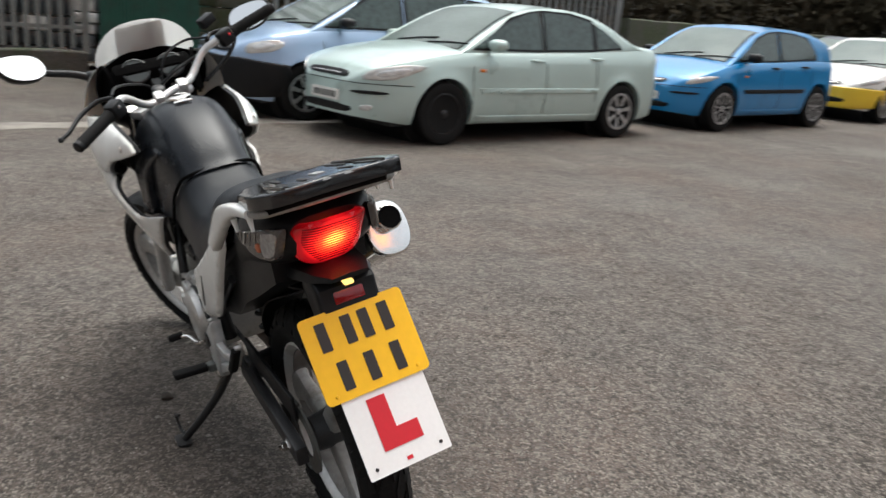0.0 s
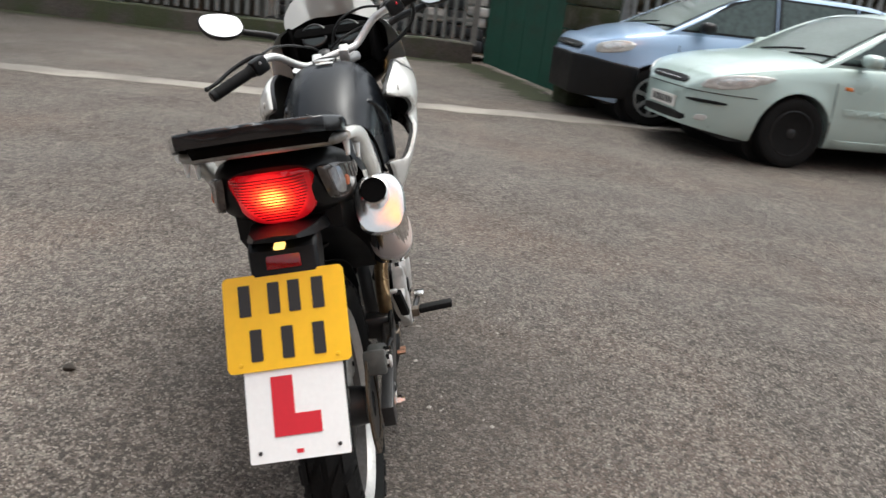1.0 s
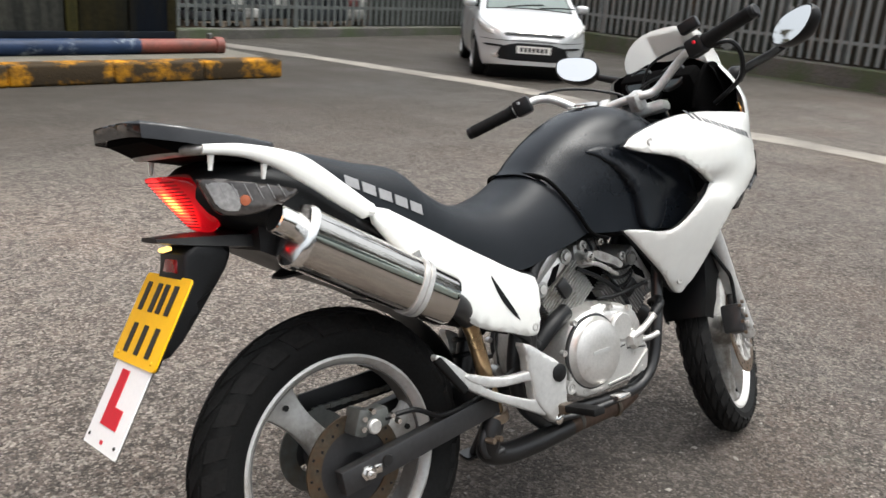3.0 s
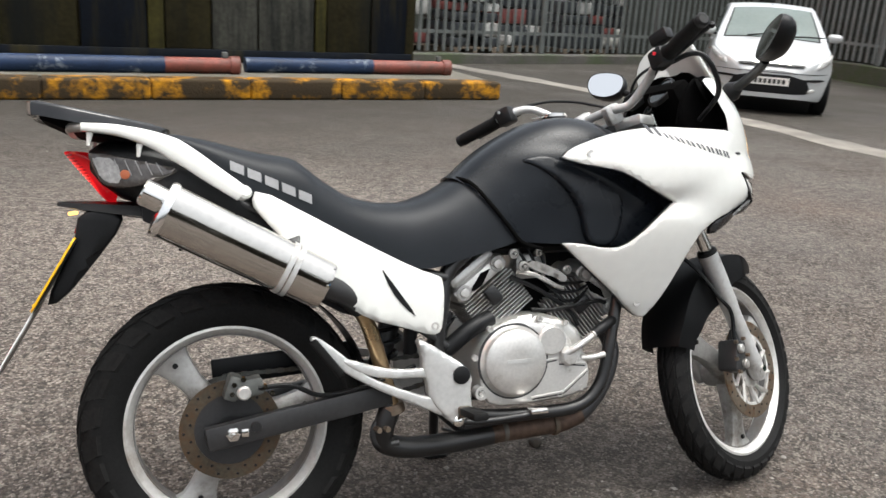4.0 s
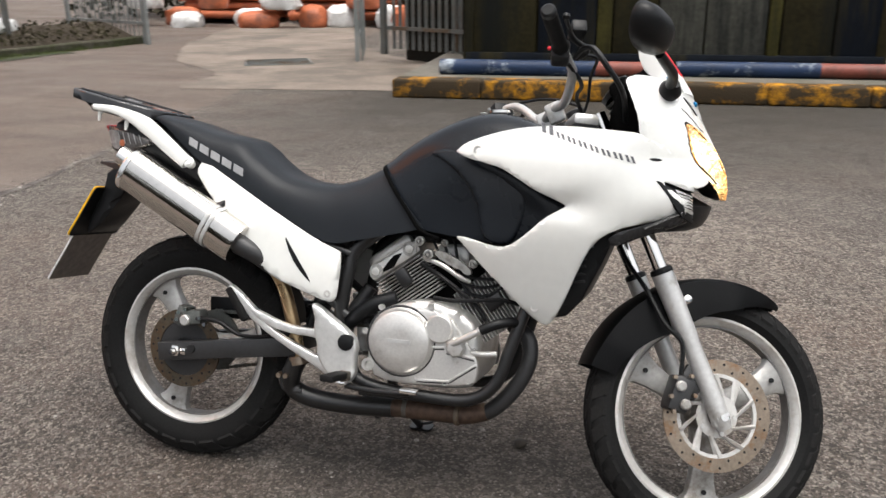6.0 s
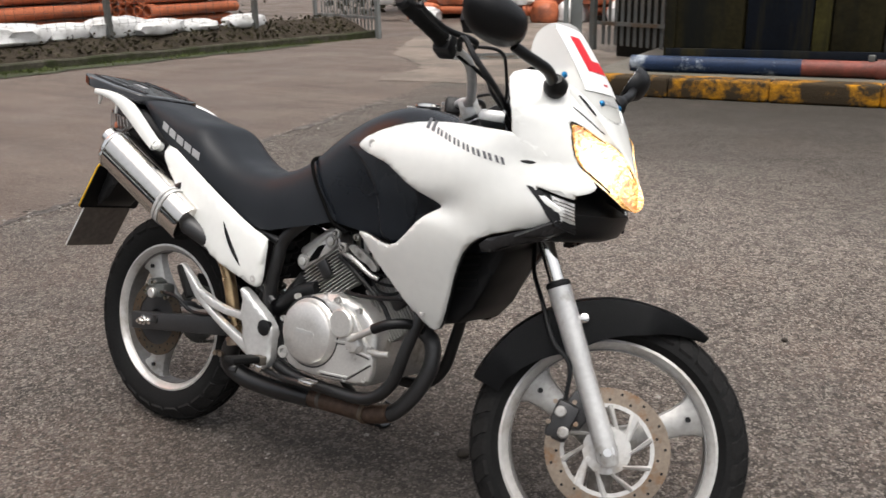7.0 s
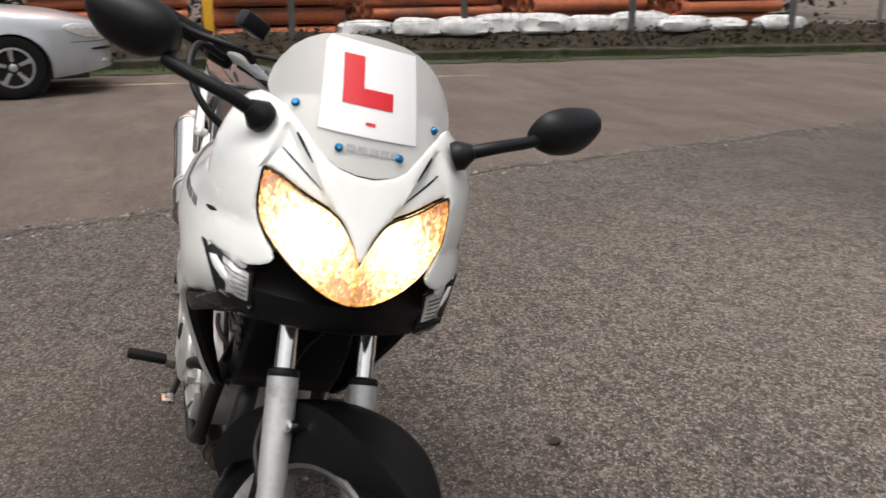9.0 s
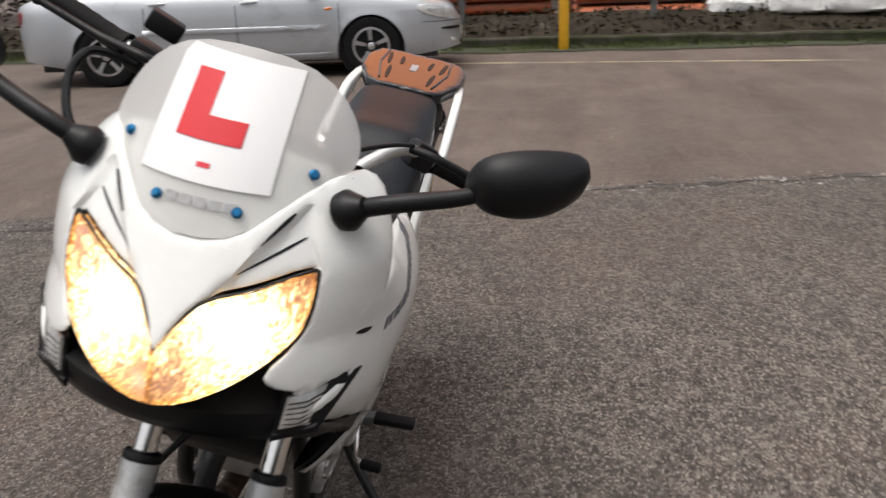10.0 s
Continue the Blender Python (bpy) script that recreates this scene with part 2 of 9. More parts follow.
def flat_plate(outline, at, u, v, thick=0.003, rounds=0):
    """A flat plate: outline in the plane of u and v through at."""
    u, v = V(u).normalized(), V(v).normalized()
    n = u.cross(v)
    bm = bmesh.new()
    pts = [V(p[:2]) for p in (chaikin([(*q, 0) for q in outline], rounds) if rounds else outline)]
    top = [bm.verts.new(V(at) + u * p.x + v * p.y) for p in pts]
    low = [bm.verts.new(V(at) + u * p.x + v * p.y - n * thick) for p in pts]
    bm.faces.new(top)
    bm.faces.new(low[::-1])
    for i in range(len(pts)):
        j = (i + 1) % len(pts)
        bm.faces.new((top[j], top[i], low[i], low[j]))
    return bm


def rect(w, h, r=0.0):
    if not r:
        return [(-w / 2, -h / 2), (w / 2, -h / 2), (w / 2, h / 2), (-w / 2, h / 2)]
    out = []
    for cx, cy, a0 in ((1, -1, -90), (1, 1, 0), (-1, 1, 90), (-1, -1, 180)):
        for k in range(4):
            a = radians(a0 + 30 * k)
            out.append((cx * (w / 2 - r) + r * math.cos(a), cy * (h / 2 - r) + r * math.sin(a)))
    return out


# ---- shared materials ----
M_STEEL = mat("galvanised_steel", (0.20, 0.215, 0.21), 0.6, 0.3, 0.2, 3, 60, dirt=(0.10, 0.10, 0.085), dirt_amount=0.3)
M_DULLSTEEL = mat("dull_galvanised_steel", (0.115, 0.125, 0.12), 0.65, 0.25, 0.2, 3, 60, dirt=(0.07, 0.07, 0.06), dirt_amount=0.35)
M_DARKSTEEL = mat("weathered_steel", (0.10, 0.105, 0.10), 0.6, 0.3, 0.25, 3, 60, dirt=(0.09, 0.06, 0.035), dirt_amount=0.4)
M_CONC = mat("weathered_concrete", (0.062, 0.056, 0.044), 0.9, 0, 0.4, 5.0, 40, 0.01, dirt=(0.028, 0.032, 0.015), dirt_amount=0.62, spec=0.15)
M_DARKWALL = mat("dark_damp_wall", (0.075, 0.07, 0.062), 0.8, 0, 0.35, 2, 30, 0.01, dirt=(0.05, 0.065, 0.03), dirt_amount=0.5)
M_GRASS = mat("short_grass", (0.030, 0.036, 0.013), 0.9, 0, 0.4, 5, 90)
M_SOIL = mat("dark_soil", (0.042, 0.034, 0.025), 0.95, 0, 0.5, 5, 40, 0.03, dirt=(0.10, 0.085, 0.065), dirt_amount=0.12, spec=0.1)
M_RUBBER = mat("tyre_rubber", (0.0085, 0.0085, 0.0085), 0.7, 0, 0.3, 12, 150, 0.0004, spec=0.12)
M_TREAD = mat("worn_tread_rubber", (0.0105, 0.0102, 0.010), 0.8, 0, 0.35, 12, 150, 0.0004, spec=0.15)
M_BLACK = mat("black_plastic", (0.0065, 0.0068, 0.0075), 0.42, 0, 0.25, 10, 300, 0.0002, spec=0.24)
M_GLASS = mat("dial_glass", (0.018, 0.024, 0.024), 0.06, 0, 0.2, 2, 20, spec=0.35, rvar=0.02)
M_LAMPGLASS = mat("lamp_glass", (0.62, 0.62, 0.60), 0.12, 0.3, 0.2, 20, 80, rvar=0.05)
M_ALLOY = mat("alloy_wheel", (0.50, 0.50, 0.50), 0.35, 0.8, 0.1)
M_PLATEWHITE = mat("plate_white", (0.75, 0.74, 0.70), 0.35, 0, 0.05)
M_PLATEYEL = mat("plate_yellow", (0.88, 0.49, 0.006), 0.35, 0, 0.04, 6, 60)
M_INK = mat("plate_black", (0.012, 0.012, 0.012), 0.5)


def asphalt():
    m = bpy.data.materials.new("old_wet_asphalt")
    m.use_nodes = True
    n, l = m.node_tree.nodes, m.node_tree.links
    b = n["Principled BSDF"]
    geo = n.new("ShaderNodeNewGeometry")

    def noise_at(scale, detail=6, rough=0.55):
        t = n.new("ShaderNodeTexNoise")
        t.inputs["Scale"].default_value, t.inputs["Detail"].default_value, t.inputs["Roughness"].default_value = scale, detail, rough
        l.new(geo.outputs["Position"], t.inputs["Vector"])
        return t

    def span(src, a, b2, c=0.0, d=1.0):
        r = n.new("ShaderNodeMapRange")
        for k, v in (("From Min", a), ("From Max", b2), ("To Min", c), ("To Max", d)):
            r.inputs[k].default_value = v
        l.new(src, r.inputs["Value"])
        return r.outputs["Result"]

    def blend(f, a, b2, mode="MIX"):
        x = n.new("ShaderNodeMix")
        x.data_type, x.blend_type = "RGBA", mode
        for key, val in (("Factor", f), ("A", a), ("B", b2)):
            if isinstance(val, (tuple, float)):
                x.inputs[key].default_value = val if isinstance(val, float) else (*val, 1)
            else:
                l.new(val, x.inputs[key])
        return x.outputs["Result"]

    slow, mid, fine = noise_at(0.30, 6, 0.6), noise_at(1.5, 10, 0.68), noise_at(75, 5, 0.7)

    def stones(scale):
        """Crushed stone in the surface: colour picker and depth of each chip."""
        v = n.new("ShaderNodeTexVoronoi")
        v.inputs["Scale"].default_value = scale
        l.new(geo.outputs["Position"], v.inputs["Vector"])
        c = n.new("ShaderNodeSeparateColor")
        l.new(v.outputs["Color"], c.inputs["Color"])
        return v, c.outputs

    chips, chip = stones(150)
    big_chips, big_chip = stones(78)
    base = blend(span(slow.outputs["Fac"], 0.35, 0.65), (0.128, 0.101, 0.084), (0.176, 0.156, 0.139))
    base = blend(span(mid.outputs["Fac"], 0.40, 0.62), base, (0.096, 0.081, 0.070))
    # tyre-dragged dirt and washed streaks
    drag = n.new("ShaderNodeMapping")
    drag.inputs["Rotation"].default_value = (0, 0, 0.5)
    drag.inputs["Scale"].default_value = (0.5, 2.6, 1)
    l.new(geo.outputs["Position"], drag.inputs["Vector"])
    stain = noise_at(0.8, 9, 0.7)
    l.new(drag.outputs["Vector"], stain.inputs["Vector"])
    base = blend(span(stain.outputs["Fac"], 0.52, 0.68, 0.0, 0.7), base, (0.058, 0.049, 0.043))
    base = blend(span(stain.outputs["Fac"], 0.45, 0.33, 0.0, 0.6), base, (0.225, 0.198, 0.175))
    mottle = noise_at(9.0, 10, 0.75)
    base = blend(span(mottle.outputs["Fac"], 0.49, 0.58, 0.0, 0.8), base, (0.052, 0.044, 0.038))
    base = blend(span(mottle.outputs["Fac"], 0.47, 0.37, 0.0, 0.6), base, (0.27, 0.245, 0.22))
    crumb = noise_at(28.0, 8, 0.75)
    base = blend(span(crumb.outputs["Fac"], 0.52, 0.59, 0.0, 0.8), base, (0.030, 0.026, 0.023))
    base = blend(span(crumb.outputs["Fac"], 0.47, 0.39, 0.0, 0.5), base, (0.27, 0.248, 0.225))
    earth = noise_at(0.55, 8, 0.62)
    base = blend(span(earth.outputs["Fac"], 0.50, 0.66, 0.0, 0.55), base, (0.155, 0.108, 0.083))
    base = blend(span(chip["Red"], 0.60, 0.90, 0.0, 0.7), base, (0.42, 0.39, 0.352))
    base = blend(span(chip["Green"], 0.62, 0.92, 0.0, 0.8), base, (0.022, 0.019, 0.017))
    base = blend(span(big_chip["Blue"], 0.90, 0.97, 0.0, 0.45), base, (0.31, 0.29, 0.265))
    base = blend(span(big_chip["Red"], 0.82, 0.95, 0.0, 0.7), base, (0.024, 0.021, 0.019))
    base = blend(span(fine.outputs["Fac"], 0.38, 0.68, 0.0, 0.5), base, (0.050, 0.045, 0.041))
    xyz = n.new("ShaderNodeSeparateXYZ")
    l.new(geo.outputs["Position"], xyz.inputs["Vector"])
    damp = noise_at(1.1, 8, 0.65)
    lift = n.new("ShaderNodeMath")
    lift.operation = "MULTIPLY_ADD"
    lift.inputs[1].default_value = 2.6
    l.new(damp.outputs["Fac"], lift.inputs[0])
    l.new(xyz.outputs["Y"], lift.inputs[2])
    near = n.new("ShaderNodeMath")
    near.operation = "MULTIPLY"
    l.new(span(lift.outputs[0], 4.2, 7.8, 0.0, 0.85), near.inputs[0])
    l.new(span(xyz.outputs["X"], -3.6, -1.6), near.inputs[1])
    base = blend(near.outputs[0], base, (0.040, 0.037, 0.031))
    # round paler stretch in the middle of the yard, uneven at its edge
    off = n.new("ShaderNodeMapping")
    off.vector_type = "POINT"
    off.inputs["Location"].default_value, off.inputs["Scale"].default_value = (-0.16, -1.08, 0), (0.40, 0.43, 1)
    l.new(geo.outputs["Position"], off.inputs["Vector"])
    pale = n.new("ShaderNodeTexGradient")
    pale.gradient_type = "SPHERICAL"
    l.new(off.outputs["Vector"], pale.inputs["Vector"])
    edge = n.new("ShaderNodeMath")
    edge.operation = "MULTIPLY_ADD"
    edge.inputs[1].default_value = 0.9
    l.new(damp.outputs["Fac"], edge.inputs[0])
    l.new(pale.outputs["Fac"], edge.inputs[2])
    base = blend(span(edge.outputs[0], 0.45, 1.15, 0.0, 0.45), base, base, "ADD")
    # smoother, browner older surface beyond the trench seam
    west = n.new("ShaderNodeVectorMath")
    west.operation = "DOT_PRODUCT"
    west.inputs[1].default_value = (1.0, 0.2, 0.0)
    l.new(geo.outputs["Position"], west.inputs[0])
    ragged = n.new("ShaderNodeMath")
    ragged.operation = "MULTIPLY_ADD"
    ragged.inputs[1].default_value = 0.35
    l.new(mottle.outputs["Fac"], ragged.inputs[0])
    l.new(west.outputs["Value"], ragged.inputs[2])
    older = blend(span(stain.outputs["Fac"], 0.36, 0.62), (0.225, 0.180, 0.154), (0.120, 0.093, 0.078))
    older = blend(span(mid.outputs["Fac"], 0.42, 0.62, 0.0, 0.5), older, (0.160, 0.134, 0.116))
    base = blend(span(ragged.outputs[0], -2.12, -2.22, 0.0, 0.62), base, older)
    # soft damp patch round the motorcycle, with its shade painted into the colour
    bike_patch = n.new("ShaderNodeMapping")
    bike_patch.inputs["Location"].default_value, bike_patch.inputs["Scale"].default_value = (-0.66, -0.05, 0), (0.88, 0.90, 1)
    l.new(geo.outputs["Position"], bike_patch.inputs["Vector"])
    bike_shade = n.new("ShaderNodeTexGradient")
    bike_shade.gradient_type = "SPHERICAL"
    l.new(bike_patch.outputs["Vector"], bike_shade.inputs["Vector"])
    shade_edge = n.new("ShaderNodeMath")
    shade_edge.operation = "MULTIPLY_ADD"
    shade_edge.inputs[1].default_value = 0.7
    l.new(damp.outputs["Fac"], shade_edge.inputs[0])
    l.new(bike_shade.outputs["Fac"], shade_edge.inputs[2])
    base = blend(span(shade_edge.outputs[0], 0.46, 1.0, 0.0, 0.5), base, (0.045, 0.039, 0.034))
    moss = noise_at(0.9, 9, 0.7)
    base = blend(span(moss.outputs["Fac"], 0.64, 0.72, 0.0, 0.25), base, (0.095, 0.105, 0.085))
    base = blend(1.0, base, (0.80, 0.775, 0.75), "MULTIPLY")
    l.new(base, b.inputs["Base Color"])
    wet = noise_at(0.7, 7, 0.6)
    l.new(span(wet.outputs["Fac"], 0.36, 0.62, 0.9, 0.6), b.inputs["Roughness"])
    b.inputs["Specular IOR Level"].default_value = 0.26
    bump = n.new("ShaderNodeBump")
    bump.inputs["Strength"].default_value, bump.inputs["Distance"].default_value = 1.0, 0.008
    hsum = n.new("ShaderNodeMath")
    hsum.operation = "MULTIPLY_ADD"
    hsum.inputs[1].default_value = -0.6
    l.new(chips.outputs["Distance"], hsum.inputs[0])
    l.new(fine.outputs["Fac"], hsum.inputs[2])
    l.new(hsum.outputs[0], bump.inputs["Height"])
    l.new(bump.outputs["Normal"], b.inputs["Normal"])
    return m


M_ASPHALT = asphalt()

# ---- ground ----
bm = bmesh.new()
bmesh.ops.create_grid(bm, x_segments=8, y_segments=8, size=250)
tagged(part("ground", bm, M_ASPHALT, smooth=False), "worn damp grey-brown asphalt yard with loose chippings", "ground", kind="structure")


def strip(name, pts, width, z, material, label, jitter=0.0, category="ground", kind="structure", step=0.25):
    """A flat band on the ground along points, with uneven edges."""
    P = curve_pts([(*p, 0) for p in pts], 10) if len(pts) > 2 else [V((*pts[0], 0)).lerp(V((*pts[1], 0)), k / 30) for k in range(31)]
    rnd = random.Random(len(name) * 7 + int(width * 100))
    bm = bmesh.new()
    rows = []
    for i, p in enumerate(P):
        d = (P[min(i + 1, len(P) - 1)] - P[max(i - 1, 0)]).normalized()
        s = V((-d.y, d.x, 0))
        a = p + s * (width / 2 + rnd.uniform(-jitter, jitter))
        c = p - s * (width / 2 + rnd.uniform(-jitter, jitter))
        rows.append([bm.verts.new(V((q.x, q.y, z))) for q in (a, a.lerp(c, 0.33), a.lerp(c, 0.66), c)])
    for a, b in zip(rows, rows[1:]):
        for k in range(3):
            bm.faces.new((a[k], b[k], b[k + 1], a[k + 1]))
    return tagged(part(name, bm, material, smooth=False), label, category, kind=kind)


M_PALE = mat("pale_worn_concrete", (0.24, 0.22, 0.19), 0.85, 0, 0.2, 1.2, 60, 0.003, dirt=(0.13, 0.118, 0.102), dirt_amount=0.6)
M_DRIVE = mat("stained_driveway_concrete", (0.185, 0.155, 0.130), 0.85, 0, 0.3, 1.2, 60, 0.003, dirt=(0.115, 0.10, 0.085), dirt_amount=0.5, spec=0.15)
M_LINE = mat("faded_line_paint", (0.42, 0.36, 0.22), 0.8, 0, 0.2, 3, 60, dirt=(0.14, 0.13, 0.12), dirt_amount=0.5)
strip("concrete_channel", [(3.9, 13.0), (4.88, 10.7), (6.1, 7.0), (6.45, 4.0), (6.75, 1.4), (7.2, -1.4), (7.6, -4.0)], 0.40, 0.004, M_PALE, "pale worn concrete drainage strip set in the asphalt", 0.055)
strip("painted_line", [(-8.75, -3.0), (-8.5, -0.4), (-8.25, 2.0), (-8.0, 4.0)], 0.085, 0.004, M_LINE, "faded yellowish painted line on the asphalt", 0.012)
strip("driveway_slab", [(-3.0, 7.2), (-3.4, 9.0), (-5.6, 11.5), (-7.5, 16.0), (-9, 24)], 3.2, 0.006, M_DRIVE, "cracked pale concrete driveway through the gateway", 0.12)
M_SEAM = mat("broken_seam", (0.050, 0.043, 0.038), 0.9, 0, 0.5, 6, 80, 0.01, dirt=(0.15, 0.135, 0.12), dirt_amount=0.5)
SEAM = [(-1.25, -3.9), (-1.82, -1.68), (-2.2, -0.6), (-2.38, 0.32), (-2.57, 1.17), (-2.71, 1.96), (-3.1, 4.0), (-3.4, 5.5)]
strip("trench_seam", SEAM, 0.045, 0.004, M_SEAM, "broken seam of an old trench in the asphalt", 0.045)
# manhole plate by the gateway
th = thing("ground_hatch", "rusty metal hatch cover set in the driveway", "hatch", pose(-4.75, 9.9, 0.006, 0, 0, 30))
bm = box(bmesh.new(), (1.0, 0.85, 0.02), None, 0.004)
part("cover", bm, M_DARKSTEEL, th)
for k in range(6):
    part("rib", box(bmesh.new(), (0.9, 0.03, 0.008), pose(0, -0.32 + k * 0.13, 0.014)), M_DARKSTEEL, th)

# loose chippings and dark grit
base_v = [(1, 0, 0), (0, 1, 0), (-1, 0, 0), (0, -1, 0), (0, 0, 1), (0, 0, -0.6)]
base_f = [(0, 1, 4), (1, 2, 4), (2, 3, 4), (3, 0, 4), (1, 0, 5), (2, 1, 5), (3, 2, 5), (0, 3, 5)]


def scatter(name, seed, count, lo, hi, big, flat, material, label, line=None):
    """Small broken pieces lying on the asphalt round the motorcycle, or along a line."""
    rnd = random.Random(seed)
    verts, faces = [], []
    for k in range(count):
        a, r = rnd.uniform(0, 6.28), rnd.uniform(0.2, 5.2)
        x, y = 0.7 + r * math.cos(a), r * math.sin(a)
        if line:
            f = rnd.uniform(0, len(line) - 1.001)
            i = int(f)
            x, y = (p + (q - p) * (f - i) + rnd.gauss(0, 0.075) for p, q in zip(line[i], line[i + 1]))
        s = rnd.uniform(lo, hi) if rnd.random() < 0.93 else rnd.uniform(hi, big)
        c, d = math.cos(a * 7), math.sin(a * 7)
        o = len(verts)
        for vx, vy, vz in base_v:
            vx, vy, vz = vx * s * rnd.uniform(0.7, 1.4), vy * s * rnd.uniform(0.6, 1.1), vz * s * flat
            verts.append((x + vx * c - vy * d, y + vx * d + vy * c, s * flat * 0.4 + vz))
        faces += [tuple(o + i for i in f) for f in base_f]
    me = bpy.data.meshes.new(name)
    me.from_pydata(verts, [], faces)
    me.materials.append(material)
    tagged(new(name, me), label, "stones", kind="stuff")


M_STONE = mat("stone_chips", (0.24, 0.225, 0.205), 0.85, 0, 0.6, 0.9, 30)
M_GRIT = mat("dark_grit", (0.030, 0.024, 0.018), 0.9, 0, 0.5, 0.9, 30)
scatter("loose_stones", 4, 1500, 0.002, 0.0055, 0.011, 0.6, M_STONE, "small grey stone chippings scattered on the asphalt")
scatter("seam_crumbs", 6, 1100, 0.003, 0.009, 0.018, 0.55, M_STONE, "broken stone crumbs along the trench seam", SEAM)
scatter("seam_dirt", 7, 700, 0.004, 0.012, 0.024, 0.3, M_GRIT, "dark dirt crumbs along the trench seam", SEAM)
scatter("dark_litter", 8, 1100, 0.002, 0.006, 0.014, 0.3, M_GRIT, "dark grit and bits of dead leaf on the asphalt")
for x, y, s in ((0.92, 0.255, 0.02), (0.66, 0.9, 0.018), (1.5, 1.5, 0.012)):
    bm = bmesh.new()
    bmesh.ops.create_icosphere(bm, subdivisions=2, radius=s)
    for v in bm.verts:
        v.co *= 1 + 0.35 * noise.noise(v.co * 60 + V((x, y, 0)))
        v.co.z *= 0.6
    ob = part("pebble", bm, M_GRIT)
    ob.matrix_basis = pose(x, y, s * 0.4)
    tagged(ob, "loose dark grey pebble lying on the asphalt", "stone", "loose pebbles")


# ---- palisade fences ----
def pale_mesh(h, w=0.066):
    """One pressed steel pale with a pointed, split top."""
    bm = bmesh.new()
    t = 0.012
    prof = [(-w / 2, 0.0), (-w * 0.22, t), (w * 0.22, t), (w / 2, 0.0)]
    zs = [0.0, h - 0.11]
    rows = [[bm.verts.new((x, -y, z)) for x, y in prof] for z in zs]
    tips = [bm.verts.new((x * s, -y, h - 0.11 + dz)) for (x, y), s, dz in zip(prof, (1.1, 1, 1, 1.1), (0.075, 0.11, 0.11, 0.075))]
    rows.append(tips)
    for a, b in zip(rows, rows[1:]):
        for k in range(3):
            bm.faces.new((a[k], a[k + 1], b[k + 1], b[k]))
    return mesh_of("pale", bm, M_STEEL, False)


def palisade(name, a, b, h, label, gap=0.15, base_z=0.0, material=None, group="palisade fences", lift=0.08):
    """A palisade fence from a to b: posts, two rails, single pales."""
    a, b = V((*a, base_z)), V((*b, base_z))
    d = b - a
    L = d.length
    th = thing(name, label, "fence", Matrix.Translation(a) @ pose(0, 0, 0, 0, 0, math.degrees(math.atan2(d.y, d.x))), group)
    pm = pale_mesh(h - lift)
    if material:
        pm.materials.clear()
        pm.materials.append(material)
    post = mesh_of("post", box(bmesh.new(), (0.10, 0.06, h - 0.12), pose(0, 0.05, (h - 0.12) / 2)), material or M_STEEL, False)
    n = max(1, round(L / 2.75))
    for k in range(n + 1):
        o = new("post", post)
        o.parent, o.location = th, (k * L / n, 0, 0)
    for z in (0.38, h - 0.38):
        bm = box(bmesh.new(), (L, 0.045, 0.05), pose(L / 2, 0.012, z))
        part("rail", bm, material or M_STEEL, th, smooth=False)
    for k in range(int(L / gap)):
        o = new("pale", pm)
        o.parent, o.location = th, ((k + 0.5) * gap, -0.012, lift)
    return th


palisade("palisade_fence", (12.2, 12.9), (12.35, -1.0), 2.3, "grey galvanised palisade fence on a dark low wall", 0.155, 0.28)
palisade("palisade_fence", (4.0, 11.45), (12.1, 13.3), 2.3, "dull grey galvanised palisade fence behind the yard", 0.155, 0.12, M_DULLSTEEL)
palisade("palisade_fence", (9.1, -2.6), (10.4, -9.5), 2.3, "grey palisade fence behind the parked cars", 0.155, 0.0)
palisade("palisade_fence", (-1.25, 9.45), (-3.2, 10.4), 2.2, "dark steel palisade fence beside the container", 0.13, 0.12, M_DARKSTEEL)
palisade("palisade_gate", (-3.6, 10.35), (-4.35, 12.4), 2.2, "open grey palisade gate leaf", 0.15, 0.006, lift=0.0)
palisade("palisade_gate", (-8.6, 12.3), (-11.2, 13.4), 2.1, "grey palisade gate leaf folded open", 0.15, 0.0, lift=0.0)


def wall(name, pts, h, t, material, label, cap=0.0, kind="structure", category="wall"):
    """A low wall along points with slightly uneven top."""
    bm = bmesh.new()
    P = [V((*p, 0)) for p in pts]
    dense = []
    for a, b in zip(P, P[1:]):
        k = max(1, int((b - a).length / 0.4))
        dense += [a.lerp(b, i / k) for i in range(k)]
    dense.append(P[-1])
    rings = []
    for i, p in enumerate(dense):
        d = (dense[min(i + 1, len(dense) - 1)] - dense[max(i - 1, 0)]).normalized()
        s = V((-d.y, d.x, 0))
        up = h + 0.02 * noise.noise(p * 1.3)
        rings.append([p + s * t / 2, p + s * t / 2 + V((0, 0, up - 0.02)), p + s * (t / 2 - 0.02) + V((0, 0, up)), p - s * (t / 2 - 0.02) + V((0, 0, up)), p - s * t / 2 + V((0, 0, up - 0.02)), p - s * t / 2])
    loft(bm, rings)
    return tagged(part(name, bm, material, smooth=False), label, category, kind=kind)


wall("wall_east", [(12.25, 13.1), (12.4, -1.0)], 0.32, 0.3, M_DARKWALL, "dark mossy low wall under the fence")
wall("wall_north", [(4.0, 11.5), (12.1, 13.35)], 0.16, 0.25, M_DARKWALL, "dark low kerb wall under the fence")
wall("wall_west", [(-8.9, 12.6), (-9.55, 9.0), (-10.0, 6.0), (-10.3, 3.0), (-10.45, -1.0), (-10.5, -14.0)], 0.13, 0.20, M_CONC, "low weathered concrete wall along the yard edge")
